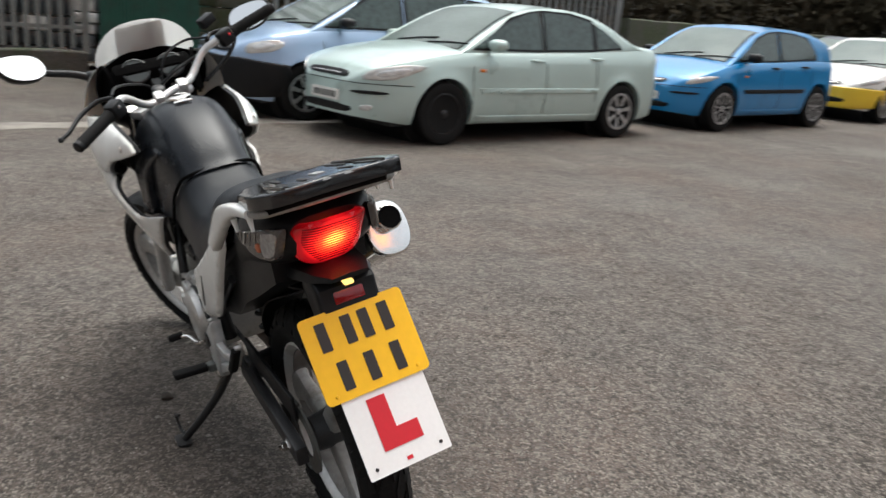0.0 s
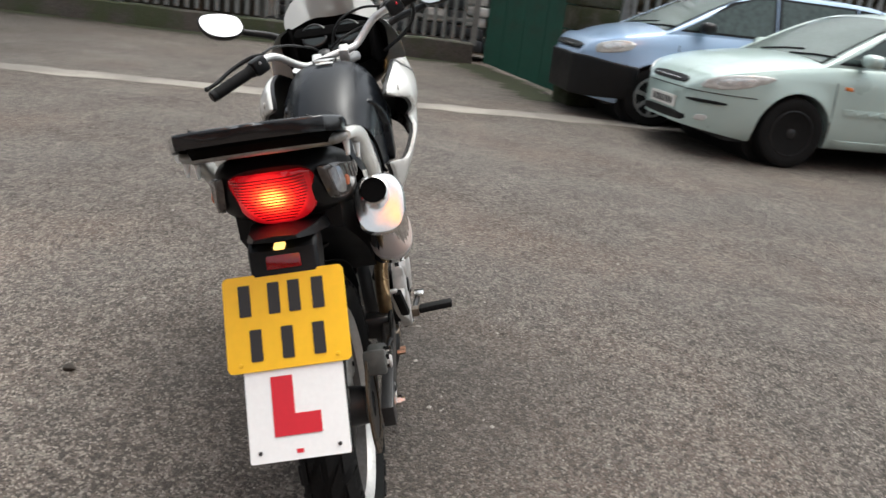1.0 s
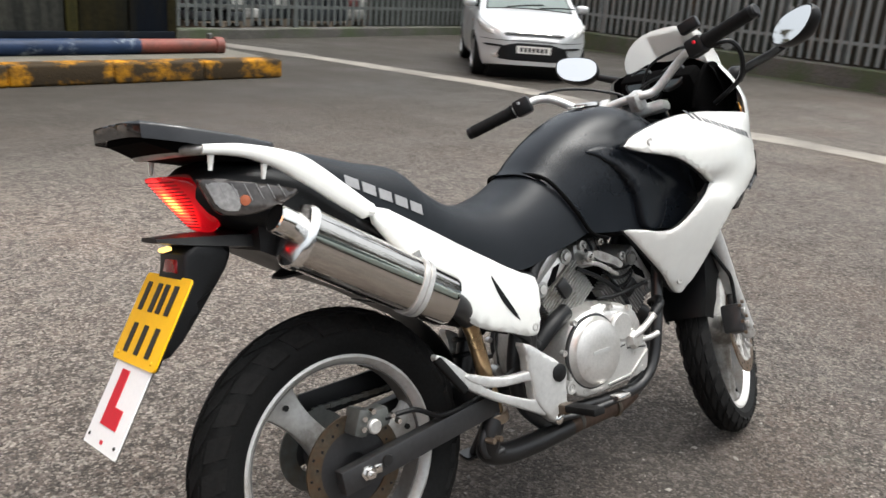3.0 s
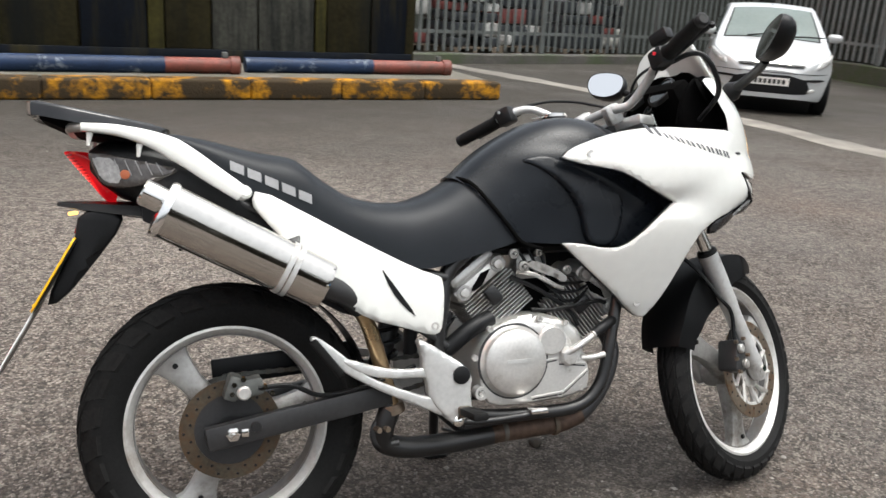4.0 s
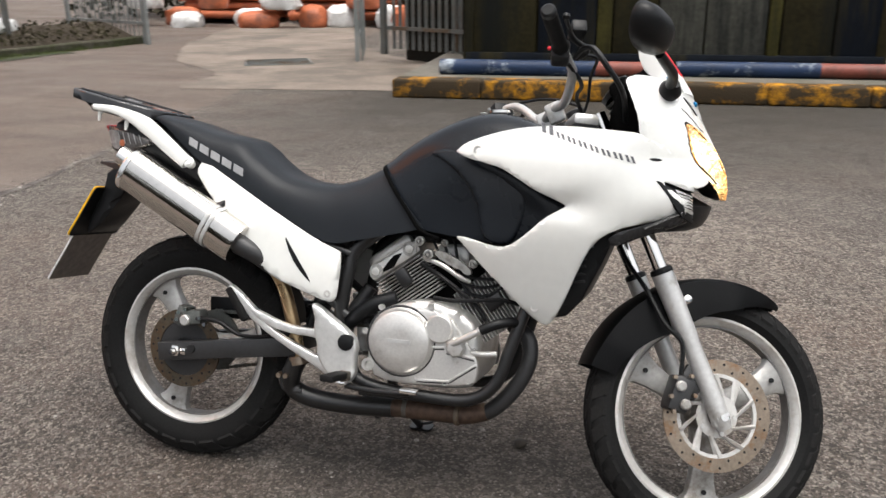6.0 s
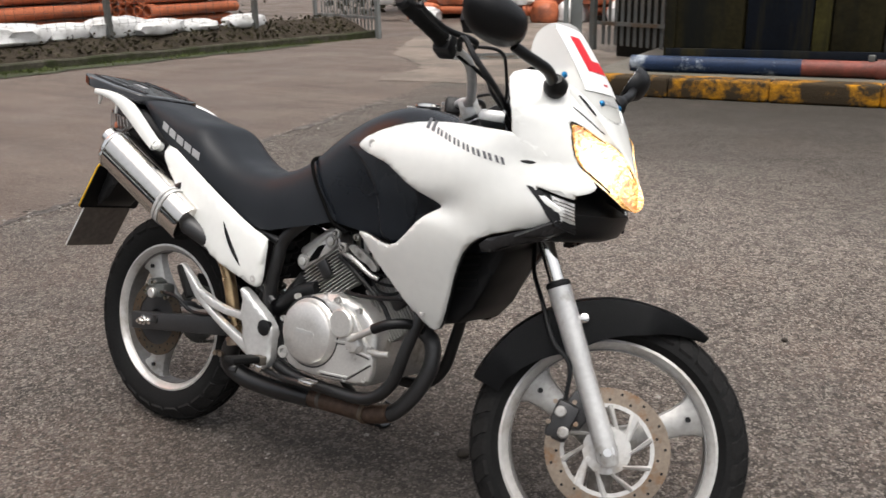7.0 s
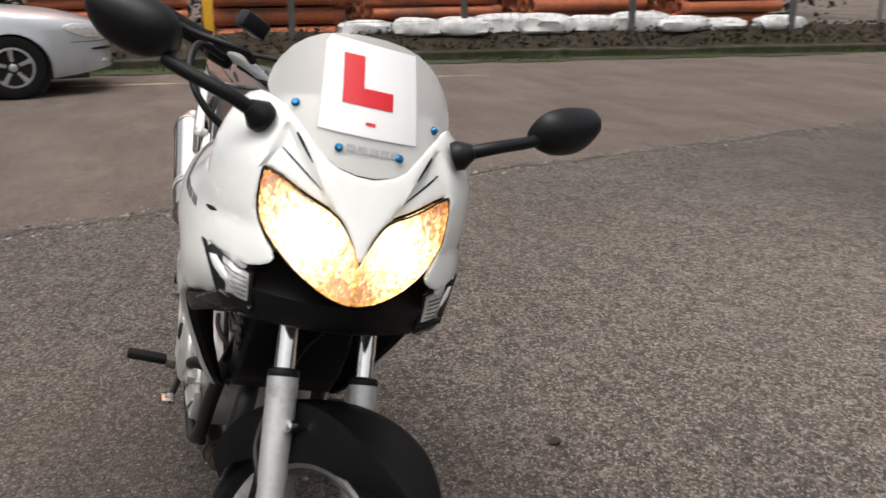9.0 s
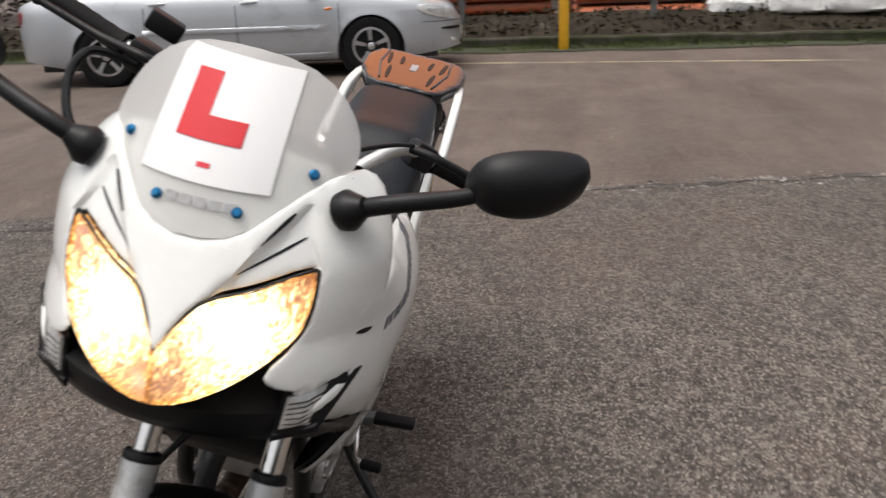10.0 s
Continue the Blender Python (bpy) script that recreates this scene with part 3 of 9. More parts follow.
strip("grass_verge", [(-9.2, 10.5), (-9.75, 6.0), (-9.95, 3.0), (-10.0, -1.0), (-10.0, -12.0)], 0.75, 0.012, M_GRASS, "narrow strip of short grass and moss", 0.12)
strip("moss_edge", [(12.0, 11.5), (12.1, 4.0), (12.1, -0.6)], 0.35, 0.006, M_GRASS, "mossy edge along the low wall", 0.12)
strip("moss_edge", [(12.2, -0.85), (10.5, -1.35), (9.2, -1.6), (8.5, -1.75)], 0.5, 0.007, M_GRASS, "mossy grass along the foot of the green sheeting", 0.15)

# grass blades and weeds along the verge and the walls
verts, faces = [], []
rnd = random.Random(31)
for k in range(15000):
    y = rnd.uniform(-12.0, 11.8)
    x = lerp_table([(-14.0, -10.0), (-1.0, -10.0), (3.0, -9.95), (6.0, -9.75), (10.5, -9.2), (12.6, -8.9)], y) + rnd.gauss(-0.06, 0.17)
    if noise.noise(V((x * 1.5, y * 0.9, 7))) < rnd.uniform(-0.5, 0.15):
        continue
    hgt, a = rnd.uniform(0.02, 0.085), rnd.uniform(0, 6.28)
    o, w = len(verts), rnd.uniform(0.004, 0.009)
    dx, dy = math.cos(a), math.sin(a)
    verts += [(x - w * dy, y + w * dx, 0.01), (x + w * dy, y - w * dx, 0.01), (x + 0.5 * hgt * dx, y + 0.5 * hgt * dy, hgt)]
    faces.append((o, o + 1, o + 2))
me = bpy.data.meshes.new("verge_grass")
me.from_pydata(verts, [], faces)
M_BLADE = mat("grass_blades", (0.055, 0.070, 0.020), 0.8, 0, 0.6, 1.2, 40, spec=0.15)
me.materials.append(M_BLADE)
tagged(new("verge_grass", me), "short dull green grass and moss along the wall", "grass", kind="stuff")

wall("boundary_wall", [(10.4, -9.6), (11.6, -16.0), (13.4, -26.0)], 1.42, 0.25, M_DARKWALL, "dark grey boundary wall behind the far cars")
# ---- green sheet hoarding and pillar ----
M_GREEN = mat("dark_green_paint", (0.007, 0.070, 0.045), 0.5, 0, 0.3, 1.5, 30, dirt=(0.02, 0.03, 0.02), dirt_amount=0.3)
a, b = V((12.25, -1.2, 0)), V((8.95, -1.95, 0))
th = thing("green_hoarding", "tall dark green corrugated sheet hoarding", "hoarding", Matrix.Translation(a) @ pose(0, 0, 0, 0, 0, math.degrees(math.atan2((b - a).y, (b - a).x))))
L = (b - a).length
for k in range(4):
    bm = bmesh.new()
    n = 28
    w = L / 4 - 0.012
    rows = []
    for i in range(n + 1):
        y = 0.018 * (1 if (i // 2) % 2 else -1)
        rows.append([bm.verts.new((i * w / n, y + dy, z)) for dy, z in ((0, 0.05), (0, 2.75), (0.012, 2.75), (0.012, 0.05))])
    for r, q in zip(rows, rows[1:]):
        for j in range(4):
            bm.faces.new((r[j], r[(j + 1) % 4], q[(j + 1) % 4], q[j]))
    ob = part("sheet", bm, M_GREEN, th, smooth=False)
    ob.location = (k * L / 4, 0, 0)
for z in (0.5, 2.3):
    part("rail", box(bmesh.new(), (L, 0.05, 0.08), pose(L / 2, 0.06, z)), M_DARKSTEEL, th)
th = thing("gate_pillar", "grey weathered stone gate pillar", "pillar", pose(8.62, -2.08, 0, 0, 0, 12))
rnd = random.Random(9)
for k in range(9):
    part("stone", box(bmesh.new(), (0.5 + rnd.uniform(-0.015, 0.015), 0.5 + rnd.uniform(-0.015, 0.015), 0.275), pose(0, 0, 0.14 + 0.285 * k, 0, 0, rnd.uniform(-1, 1)), 0.02), M_CONC, th)
part("cap", box(bmesh.new(), (0.6, 0.6, 0.12), pose(0, 0, 2.68), 0.03), M_CONC, th)

# ---- kerbed platform with container and pipes ----
M_KERB = mat("worn_yellow_kerb", (0.52, 0.235, 0.010), 0.85, 0, 0.5, 6.0, 40, 0.006, dirt=(0.040, 0.029, 0.017), dirt_amount=0.84, spec=0.15)
M_KERBTOP = mat("kerb_concrete", (0.12, 0.11, 0.092), 0.85, 0, 0.3, 3, 40, 0.004, dirt=(0.09, 0.085, 0.065), dirt_amount=0.5)
KA, KB = V((-1.86, 6.88, 0)), V((3.92, 7.46, 0))
kd = (KB - KA).normalized()
kn = V((-kd.y, kd.x, 0))
KM = Matrix.Translation(KA) @ Matrix((kd, kn, V((0, 0, 1)))).transposed().to_4x4()
KL = (KB - KA).length
bm = box(bmesh.new(), (KL - 0.02, 3.4, 0.19), KM @ pose(KL / 2, 0.3 + 1.7, 0.095), 0.01)
tagged(part("platform", bm, M_KERBTOP, smooth=False), "raised concrete platform along the yard", "platform", kind="structure")
th = thing("yellow_kerb", "worn yellow-painted kerb stones with dirt and rust stains", "kerb", KM, kind="structure")
for k in range(6):
    w = KL / 6
    bm = box(bmesh.new(), (w - 0.004, 0.29, 0.2), pose(w * (k + 0.5), 0.145, 0.1), 0.028, 3)
    part("kerb_stone", bm, M_KERB, th)

M_BLUEP = mat("blue_pipe_paint", (0.012, 0.026, 0.062), 0.5, 0, 0.3, 5, 50, dirt=(0.30, 0.34, 0.38), dirt_amount=0.16, spec=0.25)
M_REDP = mat("red_pipe_paint", (0.17, 0.040, 0.026), 0.6, 0, 0.3, 5, 50, dirt=(0.08, 0.03, 0.02), dirt_amount=0.45)
M_BAG = mat("white_sack", (0.62, 0.62, 0.61), 0.7, 0, 0.15, 5, 60, dirt=(0.35, 0.34, 0.32), dirt_amount=0.3)
M_CONT = mat("stained_container_paint", (0.020, 0.017, 0.007), 0.6, 0, 0.4, 3.0, 20, 0.002, dirt=(0.008, 0.009, 0.008), dirt_amount=0.45, streak=0.10, spec=0.12)
M_CONT2 = mat("dark_container_panel", (0.004, 0.006, 0.010), 0.6, 0, 0.3, 3.0, 20, 0.002, dirt=(0.026, 0.022, 0.009), dirt_amount=0.30, streak=0.08, spec=0.12)
CX0, CX1, CY = 0.55, 5.35, 1.65
th = thing("steel_container", "dark stained steel container with algae streaks", "container", KM @ pose(0, CY, 0.19), )
part("body", box(bmesh.new(), (CX1 - CX0, 2.2, 2.5), pose((CX0 + CX1) / 2, 1.12, 1.27), 0.01), M_CONT, th)
M_OLIVE = mat("algae_stained_paint", (0.048, 0.043, 0.012), 0.65, 0, 0.4, 3.0, 20, 0.002, dirt=(0.014, 0.014, 0.008), dirt_amount=0.45, streak=0.08, spec=0.12)
M_CHALKY = mat("chalky_streaked_paint", (0.060, 0.060, 0.050), 0.75, 0, 0.35, 3.5, 20, 0.002, dirt=(0.007, 0.008, 0.009), dirt_amount=0.55, streak=0.09, spec=0.12)
for x0, x1, out, finish in ((0.62, 1.40, 0.0, M_CONT), (1.43, 2.12, 0.012, M_CONT2), (2.13, 2.30, 0.03, M_OLIVE), (2.32, 2.82, 0.0, M_CONT), (2.84, 3.36, 0.012, M_CHALKY), (3.38, 4.05, 0.012, M_CHALKY), (4.07, 4.20, 0.03, M_OLIVE), (4.22, 4.78, 0.0, M_CONT), (4.80, 5.28, 0.012, M_CONT2)):
    part("panel", box(bmesh.new(), (x1 - x0, 0.05, 2.3), pose((x0 + x1) / 2, -0.012 - out, 1.27), 0.012), finish, th)
for x in (CX0 + 0.03, CX1 - 0.03):
    part("corner_post", box(bmesh.new(), (0.12, 0.12, 2.5), pose(x, 0.0, 1.27), 0.01), M_CONT, th)
sign = part("notice_board", box(bmesh.new(), (0.92, 0.012, 0.5), pose(3.38, -0.062, 1.27), 0.003), M_BAG, th, "white notice board with a red-brown edge")
for dz in (-0.24, 0.24):
    part("board_edge", box(bmesh.new(), (0.92, 0.006, 0.025), pose(3.38, -0.071, 1.27 + dz)), M_REDP, sign)
part("bottom_rail", box(bmesh.new(), (CX1 - CX0, 0.1, 0.14), pose((CX0 + CX1) / 2, -0.02, 0.09), 0.01), M_CONT2, th)


def steel_pipe(x0, x1, split, y, r, label):
    th = thing("steel_pipe", label, "pipe", KM @ pose(0, y, 0.19 + r), "pipes on the platform")
    part("blue_length", lathe(bmesh.new(), [(r * 0.86, 0), (r, 0), (r, split - x0), (r * 0.86, split - x0)], (x0, 0, 0), (1, 0, 0), 24), M_BLUEP, th)
    part("red_length", lathe(bmesh.new(), [(r * 0.8, split - x0), (r * 0.95, split - x0), (r * 0.95, x1 - x0 - 0.1), (r * 1.18, x1 - x0 - 0.1), (r * 1.18, x1 - x0), (r * 0.7, x1 - x0)], (x0, 0, 0), (1, 0, 0), 24), M_REDP, th, "rusty red end with a flange")
    part("bracket", box(bmesh.new(), (0.06, 0.05, 0.07), pose(x1 - 0.15, 0, r + 0.02), 0.01), M_DARKSTEEL, th)


steel_pipe(0.42, 2.92, 2.15, 0.62, 0.085, "chipped blue and rusty red steel pipe lying on the platform")
steel_pipe(3.02, 5.5, 4.5, 0.78, 0.082, "dark blue and rusty red steel pipe lying on the platform")

# ---- west yard edge: yellow post, mesh fence, stock of clay pipes ----
M_YPOST = mat("yellow_post_paint", (0.62, 0.33, 0.01), 0.5, 0, 0.15, 8, 60, dirt=(0.2, 0.12, 0.03), dirt_amount=0.15)
th = thing("yellow_post", "yellow painted steel post at the grass edge", "post", pose(-9.85, 0.62, 0))
part("shaft", box(bmesh.new(), (0.13, 0.13, 1.25), pose(0, 0, 0.62), 0.012), M_YPOST, th)
part("cap", box(bmesh.new(), (0.14, 0.14, 0.03), pose(0, 0, 1.26), 0.008), M_YPOST, th)

M_ORANGE = mat("terracotta_pipe", (0.42, 0.115, 0.045), 0.6, 0, 0.3, 2, 30, dirt=(0.20, 0.07, 0.04), dirt_amount=0.35)
M_PALLET = mat("grey_timber", (0.16, 0.125, 0.09), 0.85, 0, 0.3, 6, 80)
wallx = lambda y: lerp_table([(-14.0, -10.5), (-1.0, -10.45), (3.0, -10.3), (6.0, -10.0), (9.0, -9.55), (12.6, -8.9)], y)
rnd = random.Random(12)
# dark planted bank behind the wall
verts, faces = [], []
for k in range(3600):
    y = rnd.uniform(-13.0, 12.2)
    x = wallx(y) - 0.12 - rnd.random() ** 1.5 * 0.9
    z = lerp_table([(0.1, 0.13), (0.45, 0.28), (0.8, 0.40), (1.4, 0.33)], wallx(y) - x) + rnd.random() * 0.09 * (1 + 0.6 * noise.noise(V((0, y * 0.8, 3))))
    s = rnd.uniform(0.02, 0.06)
    d1 = V((rnd.gauss(0, 1), rnd.gauss(0, 1), rnd.gauss(0, 1))).normalized() * s
    d2 = d1.orthogonal().normalized() * s * 0.5
    p, o = V((x, y, z)), len(verts)
    verts += [tuple(p - d1), tuple(p + d2), tuple(p + d1), tuple(p - d2)]
    faces.append((o, o + 1, o + 2, o + 3))
me = bpy.data.meshes.new("scrub")
me.from_pydata(verts, [], faces)
M_SCRUB = mat("dry_scrub", (0.040, 0.036, 0.022), 0.95, 0, 0.5, 1, 30, spec=0.05)
me.materials.append(M_SCRUB)
tagged(new("scrub", me), "low dark scrub and dead stems behind the wall", "plants", kind="stuff")
bm = bmesh.new()
rings = []
for k in range(40):
    y = -13.5 + k * 0.665
    rings.append([V((wallx(y) - 0.1, y, 0)), V((wallx(y) - 0.09, y, 0.125)), V((wallx(y) - 0.45, y, 0.28 + 0.05 * noise.noise(V((3, y * 1.3, 0))))), V((wallx(y) - 0.8, y, 0.40 + 0.06 * noise.noise(V((0, y, 0))))), V((wallx(y) - 1.4, y, 0.32)), V((wallx(y) - 1.4, y, 0))])
loft(bm, rings)
tagged(part("soil_bank", bm, M_SOIL), "dark soil bank behind the low wall", "bank", kind="structure")


def pipe_stack(y, x, n, rows, length, r, rot, label):
    """A bundle of clay pipes with sockets, lying on timber bearers."""
    th = thing("pipe_stack", label, "pipes", pose(x, y, 0, 0, 0, rot), "stacks of clay pipes")
    pm = mesh_of("clay_pipe", lathe(bmesh.new(), [(r * 0.78, 0), (r, 0), (r, length - 0.16), (r * 1.25, length - 0.14), (r * 1.25, length), (r * 0.95, length), (r * 0.8, length - 0.15)], (0, -length / 2, 0), (0, 1, 0), 14, closed=True), M_ORANGE)
    for s in (-0.35, 0.35):
        part("bearer", box(bmesh.new(), (n * r * 2.6, 0.1, 0.1), pose(0, s * length, 0.05), 0.008), M_PALLET, th)
    for j in range(rows):
        for i in range(n - (j % 2)):
            o = new("clay_pipe", pm)
            o.parent = th
            o.matrix_basis = pose((i - (n - 1) / 2 + 0.5 * (j % 2)) * r * 2.55 + rnd.uniform(-0.01, 0.01), rnd.uniform(-0.06, 0.06), 0.1 + r * 1.25 + j * r * 2.25, 0, 0, 180 * ((i + j) % 2))


for y0, n, rows, length, r in ((-6.5, 6, 6, 2.4, 0.11), (-3.6, 7, 7, 2.4, 0.10), (-0.8, 6, 8, 2.4, 0.09), (1.9, 5, 5, 2.2, 0.14), (4.5, 7, 7, 2.4, 0.09), (7.2, 6, 6, 2.4, 0.11), (9.8, 6, 6, 2.2, 0.10)):
    pipe_stack(y0, wallx(y0) - 2.2 - rnd.uniform(0, 0.5), n, rows, length, r, rnd.uniform(-4, 4) + 5, "stack of orange clay drain pipes on timber bearers")


def sack(at, size, rot, label="filled white sack slumped on the bank", material=None):
    bm = bmesh.new()
    bmesh.ops.create_icosphere(bm, subdivisions=3, radius=1.0)
    for v in bm.verts:
        p = v.co.copy()
        p.x, p.y, p.z = (math.copysign(abs(c) ** 0.7, c) for c in p)
        p *= 1 + 0.16 * noise.noise(p * 2.1 + V(at)) + 0.06 * noise.noise(p * 6 + V(at))
        v.co = V((p.x * size[0], p.y * size[1], max(p.z, -0.7) * size[2]))
    ob = part("sack", bm, material or M_BAG)
    ob.matrix_basis = pose(at[0], at[1], at[2] + 0.6 * size[2], 0, 0, rot)
    return tagged(ob, label, "sack", "white sacks")


for y in (3.1, 3.9, 4.6, 5.4, 6.0, 6.9, 7.7, 8.4, 9.2, 10.2):
    sack((wallx(y) - rnd.uniform(0.75, 0.95), y, 0.34), (rnd.uniform(0.25, 0.4), rnd.uniform(0.38, 0.6), rnd.uniform(0.11, 0.2)), rnd.uniform(-15, 15))
th = thing("mesh_fence", "wire mesh fence on dark posts behind the wall", "fence", pose(0, 0, 0))
post = mesh_of("post", box(bmesh.new(), (0.09, 0.09, 2.3), pose(0, 0, 1.15), 0.01), M_DARKSTEEL, False)
for y in (-12, -9.2, -6.4, -3.6, -0.9, 1.9, 4.6, 7.4, 10.2):
    o = new("post", post)
    o.parent, o.location = th, (wallx(y) - 0.55, y, 0.25)
bm = bmesh.new()
wire = 0.0022
for z in [0.55 + 0.11 * k for k in range(18)]:
    for y in range(-12, 10):
        beam(bm, (wallx(y) - 0.5, y, z), (wallx(y + 1) - 0.5, y + 1, z), wire * 2, wire * 2)
tagged(part("wire_course", bm, M_DARKSTEEL, th, smooth=False), kind="stuff")
bm = bmesh.new()
for k in range(150):
    y = -12 + k * 0.147
    beam(bm, (wallx(y) - 0.5, y, 0.5), (wallx(y) - 0.5, y + 0.0001, 2.45), wire * 2, wire * 2)
tagged(part("wire_web", bm, M_DARKSTEEL, th, smooth=False), kind="stuff")


# ---- sheeting behind the fences ----
M_SHEET = mat("weathered_sheeting", (0.055, 0.050, 0.042), 0.7, 0.1, 0.3, 1.2, 20, 0.002, dirt=(0.05, 0.052, 0.042), dirt_amount=0.45, streak=0.15, spec=0.15)
M_BOARD = mat("grey_green_board", (0.040, 0.044, 0.038), 0.75, 0, 0.25, 1.0, 20, 0.002, dirt=(0.04, 0.042, 0.036), dirt_amount=0.4, streak=0.3, spec=0.15)


# near-black finish of the board that stands in for a shaded yard
M_SHADEBOARD = mat("yard_shade_board", (0.012, 0.011, 0.009), 0.8, 0, 0.3, 1.0, 20, 0.002, dirt=(0.02, 0.02, 0.014), dirt_amount=0.3, streak=0.2, spec=0.1)


def sheeting(name, a, b, h, material, label, ribs=True, panels=5):
    a, b = V((*a, 0)), V((*b, 0))
    th = thing(name, label, "fence", Matrix.Translation(a) @ pose(0, 0, 0, 0, 0, math.degrees(math.atan2((b - a).y, (b - a).x))))
    w = (b - a).length / panels
    for k in range(panels):
        bm = bmesh.new()
        n = 30 if ribs else 2
        rows = []
        for i in range(n + 1):
            y = (0.02 if (i // 2) % 2 else -0.02) if ribs else 0.0
            rows.append([bm.verts.new((k * w + i * (w - 0.015) / n, y + dy, z)) for dy, z in ((0, 0.0), (0, h), (0.015, h), (0.015, 0.0))])
        for r, q in zip(rows, rows[1:]):
            for j in range(4):
                bm.faces.new((r[j], r[(j + 1) % 4], q[(j + 1) % 4], q[j]))
        part("panel", bm, material, th, smooth=False)
        part("post", box(bmesh.new(), (0.09, 0.09, h + 0.05), pose(k * w, 0.06, h / 2)), M_DARKSTEEL, th)
    part("top_rail", box(bmesh.new(), ((b - a).length, 0.05, 0.08), pose((b - a).length / 2, 0.06, h - 0.05)), M_DARKSTEEL, th)


sheeting("sheet_fence", (12.62, 2.4), (12.55, 6.4), 2.5, M_SHEET, "brown-grey corrugated sheet fence", True, 4)
sheeting("board_fence", (12.55, 6.5), (12.45, 13.6), 2.5, M_BOARD, "plain grey-green board fence", False, 4)
sheeting("board_fence", (9.0, 13.2), (12.3, 13.95), 2.4, M_BOARD, "plain grey-green board fence in the corner", False, 2)
# boarding added here for the shade of the yard behind the pales
sheeting("board_fence", (-1.0, 9.75), (-3.0, 10.72), 2.3, M_SHADEBOARD, "black-brown boarding added behind the steel fence as shade", False, 2)
sheeting("sheet_fence", (3.0, 17.6), (12.0, 18.4), 3.0, M_BOARD, "dark grey sheeting of the neighbouring yard", True, 6)

# stock beyond the gateway
rnd = random.Random(21)
for k in range(16):
    x, y = -12.0 + k * 0.62, 17.5 + rnd.uniform(-0.5, 0.5)
    sack((x, y, 0.0 if k % 3 else 0.45), (rnd.uniform(0.3, 0.5), rnd.uniform(0.25, 0.4), rnd.uniform(0.22, 0.34)), rnd.uniform(-20, 20), "orange sack in the stock beyond the gateway" if k % 2 else "white sack in the stock beyond the gateway", M_ORANGE if k % 2 else M_BAG)
for y0, x0 in ((19.2, -10.5), (19.2, -7.4), (19.4, -4.2)):
    pipe_stack(y0, x0, 8, 8, 2.4, 0.10, 88, "stack of orange clay drain pipes beyond the gateway")

# wrapped stock on pallets behind the north fence
M_WRAPW = mat("white_wrap", (0.50, 0.50, 0.48), 0.3, 0, 0.25, 3, 30, dirt=(0.16, 0.15, 0.14), dirt_amount=0.4)
M_WRAPD = mat("dark_wrap", (0.030, 0.034, 0.038), 0.3, 0, 0.3, 3, 30)
M_WRAPR = mat("red_wrap", (0.16, 0.045, 0.04), 0.4, 0, 0.3, 3, 30)


def stock_pallet(x, y, rot, seed):
    """A timber pallet with layers of wrapped packs."""
    rnd = random.Random(seed)
    th = thing("stock_pallet", "timber pallet loaded with white and dark wrapped packs", "pallet", pose(x, y, 0, 0, 0, rot), "pallets of wrapped stock")
    for k in range(5):
        part("board", box(bmesh.new(), (1.1, 0.12, 0.022), pose(0, -0.44 + 0.22 * k, 0.125)), M_PALLET, th)
    for k in range(3):
        part("bearer", box(bmesh.new(), (0.1, 1.0, 0.11), pose(-0.45 + 0.45 * k, 0, 0.056)), M_PALLET, th)
    z = 0.14
    for layer in range(rnd.randint(4, 6)):
        hgt = rnd.uniform(0.16, 0.34)
        for k in range(3):
            if rnd.random() < 0.88:
                bm = box(bmesh.new(), (0.34, 0.92, hgt - 0.02), pose(-0.37 + 0.37 * k + rnd.uniform(-0.02, 0.02), rnd.uniform(-0.05, 0.05), z + hgt / 2, 0, 0, rnd.uniform(-3, 3)), 0.03)
                part("pack", bm, rnd.choice((M_WRAPW, M_WRAPD, M_WRAPD, M_WRAPD, M_WRAPD, M_WRAPD, M_WRAPR)), th)
        z += hgt


for k in range(8):
    stock_pallet(3.3 + 1.25 * k, 13.35 + 0.23 * k + (0.5 if k % 2 else 0), 13 + (k % 3) * 2, 40 + k)
for k in range(5):
    stock_pallet(13.3 + 0.2 * (k % 2), -1.4 + 1.05 * k, 90 + (k % 3) * 3, 60 + k)

# ---- woods and sheds beyond the fences ----
def thicket(name, box_lo, box_hi, count, size, material, label, seed):
    """Bare, dark undergrowth: many small leaf clumps and twigs."""
    rnd = random.Random(seed)
    lo, hi = V(box_lo), V(box_hi)
    verts, faces = [], []
    for _ in range(count):
        p = V([rnd.uniform(a, b) for a, b in zip(lo, hi)])
        top = lo.z + (hi.z - lo.z) * (0.65 + 0.5 * noise.noise(V((p.x * 0.35, p.y * 0.35, seed))))
        p.z = lo.z + (top - lo.z) * rnd.random() ** 0.7
        s = size * rnd.uniform(0.5, 1.6)
        d1 = V((rnd.gauss(0, 1), rnd.gauss(0, 1), rnd.gauss(0, 1))).normalized() * s
        d2 = d1.orthogonal().normalized() * s * 0.55
        o = len(verts)
        verts += [tuple(p - d1), tuple(p + d2), tuple(p + d1), tuple(p - d2)]
        faces.append((o, o + 1, o + 2, o + 3))
    me = bpy.data.meshes.new(name)
    me.from_pydata(verts, [], faces)
    me.materials.append(material)
    return tagged(new(name, me), label, "trees", kind="stuff")


